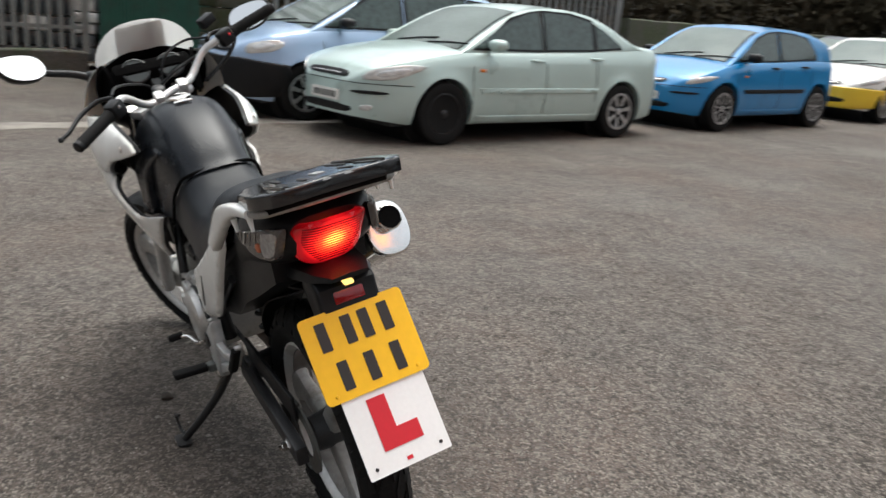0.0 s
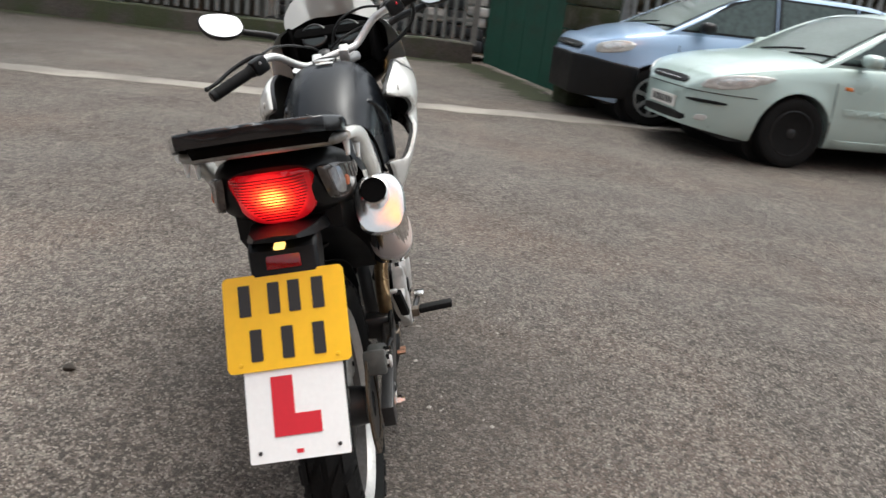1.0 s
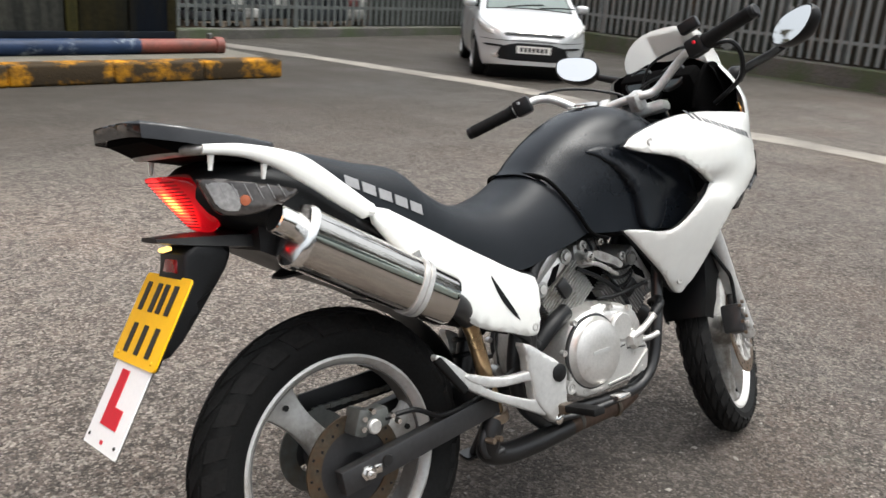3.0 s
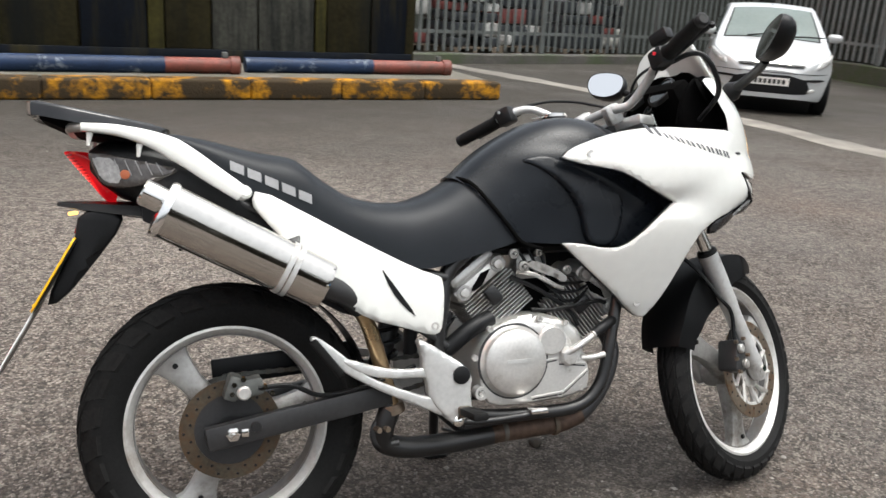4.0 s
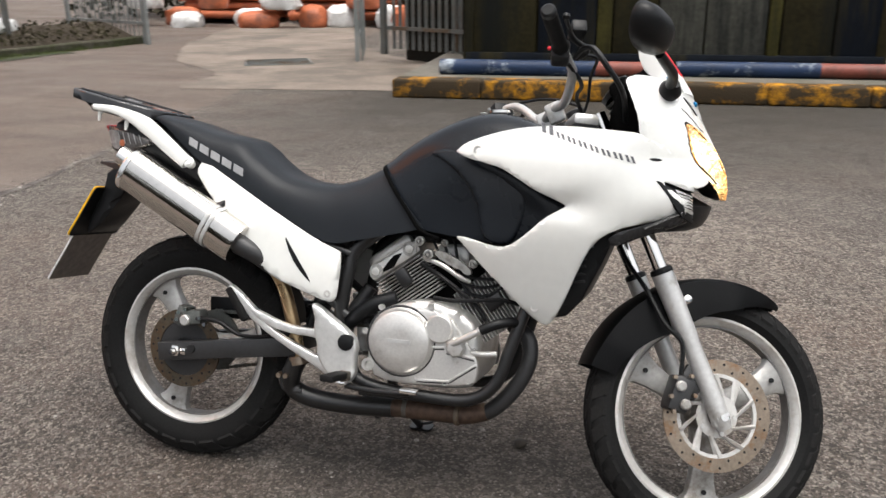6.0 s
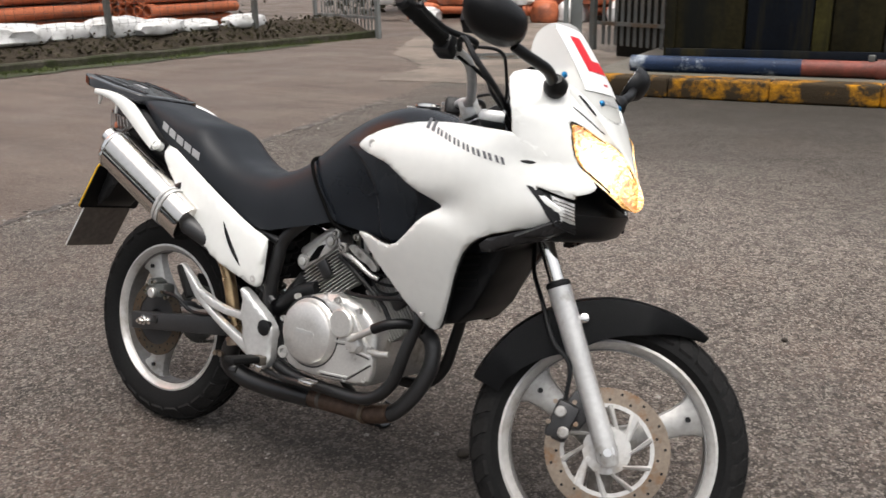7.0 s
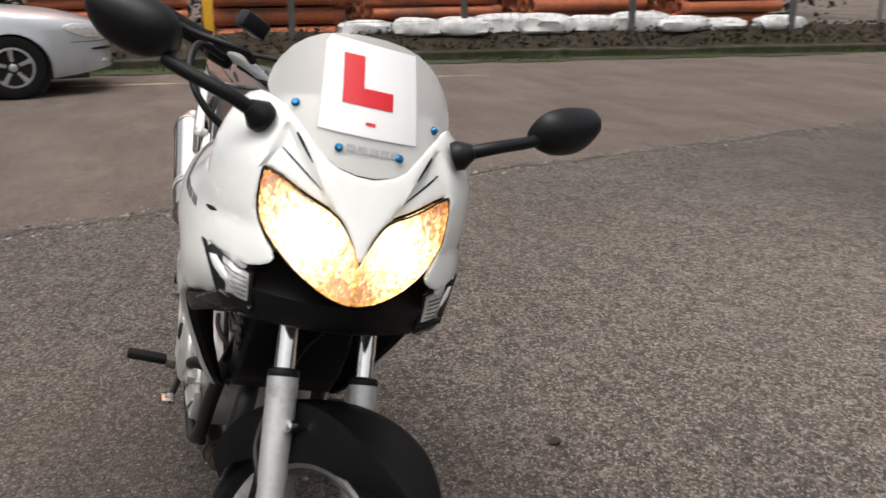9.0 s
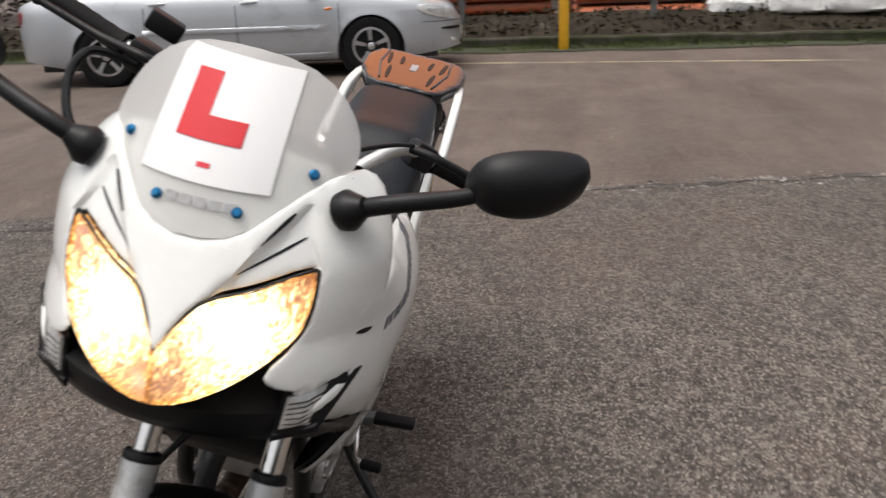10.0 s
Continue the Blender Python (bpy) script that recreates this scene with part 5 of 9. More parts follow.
TANK_TOP = [(0.545, 0.842), (0.565, 0.866), (0.61, 0.905), (0.68, 0.950), (0.75, 0.984), (0.81, 1.001), (0.86, 1.004), (0.93, 0.990), (1.0, 0.955), (1.06, 0.90)]
TANK_LOW = [(0.545, 0.72), (0.70, 0.704), (0.76, 0.690), (0.82, 0.682), (0.93, 0.676), (1.0, 0.69)]
TANK_W = [(0.545, 0.118), (0.60, 0.128), (0.68, 0.144), (0.78, 0.154), (0.86, 0.156), (0.95, 0.152), (1.06, 0.14)]
rings = []
for k in range(40):
    x = 0.548 + 0.50 * k / 39
    slope = 0.92 - 0.62 * k / 39
    top, low, w = soft_table(TANK_TOP, x), soft_table(TANK_LOW, min(1.0, x + slope * 0.2)), soft_table(TANK_W, x)
    ring = []
    n = 22
    for j in range(2 * n + 1):
        a = math.pi * j / (2 * n)
        cy, cz = math.cos(a), math.sin(a)
        h = abs(cz) ** 0.62
        z = low + (top - low) * h
        y = w * math.copysign(abs(cy) ** 0.66, cy)
        # sculpted knee recess low on each side
        xx = x + slope * (top - z)
        rec = max(0.0, 1 - ((xx - 0.80) / 0.13) ** 2) * max(0.0, 1 - ((z - 0.775) / 0.085) ** 2)
        y *= 1 - 0.04 * rec
        bulge = max(0.0, 1 - ((xx - 0.86) / 0.22) ** 2) * max(0.0, 1 - ((z - (0.895 - 0.5 * max(0, xx - 0.80))) / 0.03) ** 2)
        y *= 1 + 0.06 * bulge
        ring.append(V((xx, y, z)))
    rings.append(ring)
bp("fuel_tank", loft(bmesh.new(), rings, closed=False), M_TANK, None, "glossy black fuel tank with rain drops")
for s in (-1, 1):
    wing = [(0.690, 0.890), (0.735, 0.874), (0.792, 0.834), (0.838, 0.768), (0.846, 0.705), (0.868, 0.680), (0.921, 0.676), (0.950, 0.73), (0.956, 0.795), (0.93, 0.840), (0.88, 0.872), (0.80, 0.902), (0.73, 0.905)]
    flank = lambda u, v, lift: 0.154 + lift - 0.30 * (u - 0.86) ** 2 - 1.5 * max(0.0, v - 0.78) ** 2
    bp("tank_flare", sheet(wing, lambda u, v, e, s=s: V((u, s * (flank(u, v, -0.006 + 0.011 * min(1.0, max(0.0, (u - 0.70) / 0.12))) - e), v)), 0.03, 0.016, 0.009, 2), M_TANK)
    seam = curve_pts([(0.735, s * 0.134, 0.684), (0.684, s * 0.131, 0.702), (0.646, s * 0.129, 0.748), (0.606, s * 0.122, 0.798), (0.572, s * 0.100, 0.842), (0.557, s * 0.055, 0.856), (0.552, 0, 0.858)], 6)
    bp("tank_seam", sweep(bmesh.new(), [p + V((0.004, 0, -0.005)) for p in seam], 0.0048, 8), M_SHADE)
bp("filler_cap", lathe(bmesh.new(), [(0.030, 0), (0.034, 0.004), (0.034, 0.010), (0.026, 0.013), (0.0, 0.013)], (0.845, 0, 1.001), (-0.05, 0, 1), 32, cap=False), M_CHROME)
bp("tank_badge", flat_plate(rect(0.012, 0.05, 0.003), (0.80, 0.0, 1.0035), (1, 0, 0.12), (0, 1, 0), 0.002), M_LWHITE)

# ---- fairing: side panels and nose share one plan shape ----
NOSE = [(0.74, 1.33), (0.80, 1.402), (0.823, 1.412), (0.887, 1.404), (0.945, 1.372), (1.006, 1.338), (1.04, 1.320), (1.09, 1.289), (1.15, 1.247), (1.21, 1.200)]
NOSE_W = [(0.48, 0.126), (0.55, 0.164), (0.65, 0.208), (0.72, 0.233), (0.79, 0.248), (0.86, 0.252), (0.93, 0.250), (1.0, 0.240), (1.05, 0.216), (1.085, 0.186), (1.10, 0.170), (1.15, 0.142), (1.21, 0.09)]
NX = 1.10


def nose_p(z):
    return lerp_table([(0.80, 2.1), (0.90, 1.85), (0.99, 2.3), (1.1, 2.3)], z)


def nose_x(y, z, e=0.0):
    w, m = soft_table(NOSE_W, z, 0.02) - e * 0.4, soft_table(NOSE, z, 0.02) - e
    p = nose_p(z)
    return NX + (m - NX) * max(0.0, 1 - min(1.0, abs(y) / w) ** p) ** (1 / p)


def side_y(x, z):
    w, m = soft_table(NOSE_W, z, 0.02), soft_table(NOSE, z, 0.02)
    if x > NX:
        p = nose_p(z)
        y = w * max(0.0, 1 - min(1.0, (x - NX) / (m - NX)) ** p) ** (1 / p)
    else:
        y = w - 0.52 * (NX - x) ** 2
    roll = min(1.0, max(0.0, (1.22 - x) / 0.12))
    along = max(0.0, x - 1.04)
    pinch = 0.024 * math.exp(-(((x - 1.02) / 0.10) ** 2)) * math.exp(-(((z - 0.785 - 0.05 * along) / (0.018 + 0.25 * along)) ** 2)) + 0.005 * math.exp(-(((x - 1.02) / 0.06) ** 2 + ((z - 0.785) / 0.05) ** 2))
    return y - roll * 5.0 * max(0.0, z - 0.875) ** 2 - pinch - 0.12 * max(0.0, 0.93 - x)


SIDE = [(0.778, 0.894), (0.782, 0.899), (0.80, 0.916), (0.85, 0.935), (0.91, 0.952), (0.97, 0.962), (1.05, 0.966), (1.14, 0.960), (1.215, 0.955), (1.275, 0.93), (1.325, 0.885), (1.334, 0.838), (1.333, 0.832), (1.275, 0.850), (1.268, 0.851), (1.272, 0.845), (1.328, 0.804), (1.331, 0.799), (1.29, 0.775), (1.235, 0.757), (1.17, 0.738), (1.125, 0.705), (1.095, 0.645), (1.065, 0.565), (1.035, 0.505), (1.015, 0.49), (0.975, 0.515), (0.92, 0.568), (0.86, 0.62), (0.80, 0.677), (0.787, 0.688), (0.790, 0.692), (0.82, 0.69), (0.885, 0.676), (0.925, 0.678), (0.965, 0.708), (1.01, 0.752), (1.048, 0.777), (1.058, 0.783), (1.045, 0.790), (0.985, 0.815), (0.94, 0.842), (0.90, 0.862), (0.85, 0.872), (0.80, 0.884)]
SLOT = [(1.228, 0.900), (1.250, 0.903), (1.264, 0.899), (1.246, 0.894)]
for s in (-1, 1):
    fair = bp("side_fairing", sheet(SIDE, lambda u, v, e, s=s: V((u, s * (side_y(u, v) - e), v)), 0.006, 0.016, 0.0045, 1), M_WHITE, None, "glossy white side fairing panel")
    bp("fairing_liner", sheet(SIDE, lambda u, v, e, s=s: V((u, s * (side_y(u, v) - 0.0075 - e), v)), 0.003, 0.03, 0.012, 1), M_BLACK, fair)
    bp("fairing_slot", sheet(SLOT, lambda u, v, e, s=s: V((u, s * (side_y(u, v) + 0.0012 - e), v)), 0.003, 0.01, 0, 1), M_BLACK, fair)
    # inner dark panel behind the cut-out
    bp("inner_panel", sheet([(0.82, 0.70), (0.98, 0.66), (1.12, 0.72), (1.15, 0.86), (1.0, 0.88), (0.86, 0.86)], lambda u, v, e, s=s: V((u, s * (0.125 - e), v)), 0.01, 0.05), M_BLACK)
    for x, z in ((0.838, 0.901), (0.991, 0.534)):
        bp("panel_screw", lathe(bmesh.new(), [(0.010, -0.004), (0.010, 0.0005), (0.0055, 0.0005), (0.0055, -0.002)], (x, s * (side_y(x, z) + 0.0005), z), (0, s, 0), 18), M_CAST, fair)
    # model script as plain leaning strokes
    LINE = [(0.985, 0.950), (1.03, 0.936), (1.085, 0.917), (1.14, 0.900), (1.23, 0.882)]
    for k in range(8):
        x = 0.990 + (0.0 if k == 0 else 0.012) + 0.0265 * k
        w, hgt = (0.034, 0.024) if k == 0 else (0.0215, 0.0150)
        z, z2 = lerp_table(LINE, x), lerp_table(LINE, x + w)
        for a, b in ((0.0, 0.30), (0.55, 0.85)):
            o = [(x + w * a, z + (z2 - z) * a), (x + w * b, z + (z2 - z) * b), (x + w * b - 0.007, z + (z2 - z) * b + hgt), (x + w * a - 0.007, z + (z2 - z) * a + hgt)]
            bp("fairing_print", sheet(o, lambda u, v, e, s=s: V((u, s * (side_y(u, v) + 0.0012 - e), v)), 0.001, 0.006, 0, 0), M_SCRIPT, fair)

    # front indicator in the fairing corner: smoked surround, ribbed clear lens
    def patch(c, lift, n=8, thick=0.006, grow=1.0):
        """A slightly bowed four-cornered plate, corners in order round it."""
        c = [V((x, s * y, z)) for x, y, z in c]
        mid = sum(c, V()) / 4
        c = [mid + (p - mid) * grow for p in c]
        nrm = (c[2] - c[0]).cross(c[3] - c[1]).normalized()
        nrm = nrm if nrm.x > 0 else -nrm
        bm = bmesh.new()
        for d in (0, -thick):
            g = [[bm.verts.new(c[0].lerp(c[1], i / n).lerp(c[3].lerp(c[2], i / n), j / n) + nrm * (lift + d + 0.008 * (1 - (2 * i / n - 1) ** 2) * (1 - (2 * j / n - 1) ** 2))) for i in range(n + 1)] for j in range(n + 1)]
            for j in range(n):
                for i in range(n):
                    bm.faces.new((g[j][i], g[j][i + 1], g[j + 1][i + 1], g[j + 1][i]))
            rim = [g[0][i] for i in range(n)] + [g[j][n] for j in range(n)] + [g[n][n - i] for i in range(n)] + [g[n - j][0] for j in range(n)]
            if d == 0:
                first = rim
        for i in range(len(rim)):
            bm.faces.new((first[i], first[(i + 1) % len(rim)], rim[(i + 1) % len(rim)], rim[i]))
        return bm

    A, C1, C2, C3 = (1.264, 0.222, 0.852), (1.334, 0.147, 0.828), (1.342, 0.142, 0.766), (1.318, 0.190, 0.780)
    ind = bp("front_indicator", patch((A, C1, C2, C3), -0.007, grow=1.05), M_BLACK, None, "clear ribbed front indicator in a black surround")
    bp("indicator_lens", patch((V(A).lerp(V(C1), 0.40), C1, V(C1).lerp(V(C2), 0.80), V(C3).lerp(V(C2), 0.30).lerp(V(A), 0.12)), -0.002, grow=0.86), M_LAMPGLASS, ind)
    bp("indicator_base", patch((C3, C2, (1.292, 0.165, 0.742), (1.240, 0.214, 0.738)), -0.008, grow=1.0), M_SMOKEDARK, ind, "smoked lower indicator lens")
    for k in range(5):
        f = 0.14 + 0.13 * k
        a = V(A).lerp(V(C3), f).lerp(V(C1).lerp(V(C2), f), 0.42) * 0.86 + (V(A) + V(C1) + V(C2) + V(C3)) / 4 * 0.14
        b = V(C1).lerp(V(C2), f) * 0.86 + (V(A) + V(C1) + V(C2) + V(C3)) / 4 * 0.14
        m2 = (a + b) / 2 + V((0.006, 0.004, 0))
        bp("lens_rib", sweep(bmesh.new(), [V((p.x, s * p.y, p.z)) for p in (a, m2, b)], 0.0011, 6), M_SMOKE, ind)
    bp("fairing_edge_strip", sheet([(1.155, 0.724), (1.235, 0.754), (1.312, 0.787), (1.290, 0.745), (1.235, 0.728), (1.165, 0.694)], lambda u, v, e, s=s: V((u, s * (side_y(u, v) - 0.004 - e), v)), 0.012, 0.02, 0.004, 1), M_SMOKEDARK, None, "smoked lower fairing strip")

# nose cowl: half outlines in (y, z), mirrored
def cheek(y, z):
    """Depth of the hollow between the raised centre blade and the cheek, over the lamp."""
    y = abs(y)
    tri = [V((0.124, 1.066)), V((0.162, 0.985)), V((0.030, 0.934))]
    m = 1.0
    for a, b in zip(tri, tri[1:] + tri[:1]):
        d = (b - a).normalized()
        m = min(m, d.y * (y - a.x) - d.x * (z - a.y))
    t = min(1.0, max(0.0, m / 0.010))
    return 0.011 * t * t * (3 - 2 * t)


COWL = [(0.0, 0.886), (0.004, 0.886), (0.018, 0.922), (0.04, 0.948), (0.09, 0.966), (0.140, 0.990), (0.156, 0.985), (0.158, 0.93), (0.143, 0.894), (0.120, 0.868), (0.128, 0.852), (0.166, 0.838), (0.192, 0.85), (0.208, 0.87), (0.220, 0.90), (0.226, 0.95), (0.223, 1.00), (0.206, 1.045), (0.184, 1.078), (0.157, 1.094), (0.125, 1.078), (0.085, 1.040), (0.055, 1.012), (0.0, 1.000)]
FULL = COWL + [(-y, z) for y, z in COWL[-2:0:-1]]
bp("nose_cowl", sheet(FULL, lambda u, v, e: V((nose_x(u, v) - cheek(u, v) - e, u * (1 - 0.3 * e), v)), 0.006, 0.0085, 0.0035, 1), M_WHITE, None, "glossy white nose cowl")
for s in (-1, 1):
    for o in ([(0.114, 1.046), (0.109, 1.050), (0.084, 1.012), (0.0855, 1.010)], [(0.130, 1.020), (0.127, 1.0225), (0.066, 0.976), (0.0675, 0.974)]):
        bp("cowl_vent", sheet([(s * y, z) for y, z in o], lambda u, v, e: V((nose_x(u, v) - cheek(u, v) + 0.0012 - e, u, v)), 0.003, 0.008, 0, 1), M_BLACK)
    # headlamp: reflector bowl, bulbs and clear lens
    LAMP = [(0.0, 0.826), (0.0, 0.819), (0.008, 0.819), (0.040, 0.827), (0.092, 0.856), (0.135, 0.893), (0.152, 0.922), (0.154, 0.982), (0.140, 0.986), (0.09, 0.962), (0.042, 0.944), (0.02, 0.918), (0.0, 0.884)]
    lamp = bp("headlamp", sheet([(s * y, z) for y, z in LAMP], lambda u, v, e: V((nose_x(u, v) - 0.052 + 1.25 * e, u, v)), 0.006, 0.010, 0.036, 1), M_LITLAMP[s], None, "lit yellow-white headlamp")
    bp("lamp_lens", sheet([(s * y, z) for y, z in LAMP], lambda u, v, e: V((nose_x(u, v) - 0.004 - e, u, v)), 0.003, 0.016, 0.004, 1), M_LENS, lamp).visible_shadow = False
    bp("lamp_rim", sweep(bmesh.new(), [V((nose_x(p.x, p.y) - 0.004, s * p.x, p.y)) for p in curve_pts([(*q, 0) for q in LAMP[::-1][:9]], 4)], 0.0022, 6), M_BLACK, lamp)
    bp("lamp_housing", sheet([(s * y, z) for y, z in LAMP], lambda u, v, e: V((nose_x(u, v) - 0.075 + 1.5 * e, u, v)), 0.004, 0.014, 0.036, 1), M_BLACK, lamp)
    for dy, dz, r in ((0.078, 0.908, 0.016),):
        b2 = bmesh.new()
        bmesh.ops.create_uvsphere(b2, u_segments=16, v_segments=10, radius=r)
        for v in b2.verts:
            v.co.x *= 0.45
        bmesh.ops.translate(b2, verts=b2.verts[:], vec=(nose_x(s * dy, dz) - 0.040, s * dy, dz))
        bp("bulb", b2, M_HEAD, lamp)
# black chin below the headlamp
rings = []
for z, back, half in ((0.852, 0.085, 0.140), (0.826, 0.066, 0.155), (0.803, 0.010, 0.172), (0.775, -0.010, 0.166), (0.755, -0.020, 0.15), (0.742, 0.0, 0.13), (0.730, 0.09, 0.11)):
    ring = []
    for k in range(21):
        y = half * (k / 10 - 1)
        ring.append(V((nose_x(y * 0.98, z) - back - 0.012, y, z)))
    ring += [V((1.12, half * 0.9, z)), V((1.12, -half * 0.9, z))]
    rings.append(ring)
bp("chin", loft(bmesh.new(), rings), M_BLACK, None, "black plastic chin below the headlamp")

# windscreen, fixings and learner card
SCREEN = [(-0.152, 1.088), (-0.158, 1.105), (-0.148, 1.14), (-0.118, 1.18), (-0.07, 1.206), (0.0, 1.213), (0.07, 1.206), (0.118, 1.18), (0.148, 1.14), (0.158, 1.105), (0.152, 1.088), (0.10, 1.052), (0.06, 1.014), (0.0, 1.004), (-0.06, 1.014), (-0.10, 1.052)]
SCREENX = [(1.0, 1.343), (1.04, 1.325), (1.09, 1.296), (1.15, 1.252), (1.22, 1.196)]


def screen_x(y, z):
    return soft_table(SCREENX, z, 0.02) - 2.9 * y * y - 18 * y**4


bp("windscreen", sheet(SCREEN, lambda u, v, e: V((screen_x(u, v) - e, u, v)), 0.003, 0.02, 0, 1), M_SCREEN, None, "clear scratched acrylic windscreen")
bp("screen_base", sheet([(-0.148, 1.090), (-0.08, 1.108), (0.0, 1.112), (0.08, 1.108), (0.148, 1.090), (0.10, 1.052), (0.06, 1.014), (0.0, 1.002), (-0.06, 1.014), (-0.10, 1.052)], lambda u, v, e: V((min(nose_x(u, v), screen_x(u, v)) - 0.006 - e, u, v)), 0.004, 0.02, 0, 1), M_WHITE)
for s in (-1, 1):
    for y, z in ((0.116, 1.088), (0.049, 1.040)):
        bp("screen_bolt", lathe(bmesh.new(), [(0.0068, 0), (0.0068, 0.003), (0.004, 0.006), (0.0, 0.006)], (screen_x(y, z) + 0.0005, s * y, z), (0.85, s * y * 4, 0.5), 14, cap=False), M_BLUEBOLT)


def on_screen(out, lift):
    return lambda u, v, e: V((screen_x(u, v) + lift - e, u, v))


card = bp("learner_card", sheet([(-0.083, 1.063), (0.078, 1.063), (0.074, 1.198), (-0.070, 1.202), (-0.078, 1.19)], on_screen(0, 0.0025), 0.0015, 0.015, 0, 0), M_CARD, None, "white learner card with a red letter L")
bp("letter_l", sheet([(-0.050, 1.107), (0.032, 1.107), (0.032, 1.133), (-0.017, 1.133), (-0.017, 1.180), (-0.050, 1.180)], on_screen(0, 0.0040), 0.001, 0.01, 0, 0), M_CARDRED, card, "bold red letter L")
bp("card_mark", sheet([(-0.012, 1.080), (0.004, 1.080), (0.004, 1.085), (-0.012, 1.085)], on_screen(0, 0.0038), 0.0008, 0.01, 0, 0), M_WRAP, card)
for k in range(5):
    y = -0.038 + k * 0.018
    bp("nose_print", sheet([(y, 1.039), (y + 0.0145, 1.039), (y + 0.0145, 1.049), (y, 1.049)], on_screen(0, 0.0025), 0.001, 0.01, 0, 0), M_PALEPRINT)

# cockpit lining, dash and clocks
RIM = [(-0.17, 0.955), (-0.178, 1.05), (-0.165, 1.082), (-0.12, 1.098), (-0.06, 1.122), (0.0, 1.116), (0.06, 1.122), (0.12, 1.098), (0.165, 1.082), (0.178, 1.05), (0.17, 0.955), (0.0, 0.94)]
bp("cockpit_lining", sheet(RIM, lambda u, v, e: V((min(nose_x(u, v), screen_x(u, v)) - 0.014 - 0.25 * (v - 0.95) - e, u, v)), 0.008, 0.02, 0, 1), M_SHADE, None, "black scalloped cockpit lining")
dash = bp("dashboard", box(bmesh.new(), (0.06, 0.25, 0.12), pose(1.17, 0, 1.035, 0, -32, 0), 0.02), M_SHADE)
for y, r in ((0.055, 0.043), (-0.055, 0.043), (0.0, 0.018)):
    at = V((1.137, y, 1.062 if r > 0.03 else 1.02))
    bp("dial", lathe(bmesh.new(), [(r, 0), (r, 0.012), (r * 0.9, 0.014), (r * 0.88, 0.008), (0, 0.008)], at, (-0.80, 0, 0.6), 28, cap=False), M_SATIN, dash)
    bp("dial_glass", lathe(bmesh.new(), [(r * 0.86, 0.0085), (r * 0.86, 0.011), (0, 0.011)], at, (-0.80, 0, 0.6), 24, cap=False), M_GLASS, dash)
for s in (-1, 1):
    bp("cockpit_side", sheet([(1.125, 0.955), (1.24, 0.955), (1.265, 1.0), (1.23, 1.078), (1.18, 1.105), (1.14, 1.05)], lambda u, v, e, s=s: V((u, s * (0.118 + 0.35 * (u - 1.10) - e), v)), 0.008, 0.03, 0.004, 1), M_SHADE)

# ---- mirrors ----
for s in (-1, 1):
    base = V((1.262, s * 0.172, 1.060))
    mir = bp("mirror_stem", tube([base, base + V((0.006, s * 0.05, 0.022)), (1.252, s * 0.285, 1.100), (1.240, s * 0.318, 1.112)], lambda t: 0.0125 - 0.002 * t, 12), M_BLACK, None, "black mirror stem")
    bp("mirror_boot", lathe(bmesh.new(), [(0.024, -0.006), (0.026, 0.006), (0.020, 0.016), (0.012, 0.03)], base - V((0.0, s * 0.008, 0.004)), (0.35, s * 0.8, 0.5), 20), M_BLACK, mir)
    hc = V((1.222, s * 0.364, 1.130 if s > 0 else 1.150))
    hm = Matrix.Translation(hc) @ pose(0, 0, 0, s * 10, 28 if s > 0 else 19, s * 24)
    prof = chaikin([(0, s * y, z) for y, z in ((0.084, 0.022), (0.064, 0.043), (0.0, 0.048), (-0.054, 0.038), (-0.073, 0.004), (-0.066, -0.026), (-0.025, -0.045), (0.038, -0.040), (0.072, -0.014))], 2)
    rings = []
    for dx, k in ((-0.012, 0.90), (-0.014, 0.97), (-0.008, 1.0), (0.008, 0.97), (0.022, 0.84), (0.033, 0.6), (0.038, 0.3)):
        rings.append([hm @ V((dx, p.y * k, p.z * k)) for p in prof])
    head = bp("mirror_head", loft(bmesh.new(), rings), M_BLACK, mir, "black oval mirror shell")
    bp("mirror_glass", loft(bmesh.new(), [[hm @ V((dx, p.y * 0.92, p.z * 0.92)) for p in prof] for dx in (-0.0115, -0.0145)]), M_MIRROR, mir, "mirror glass")

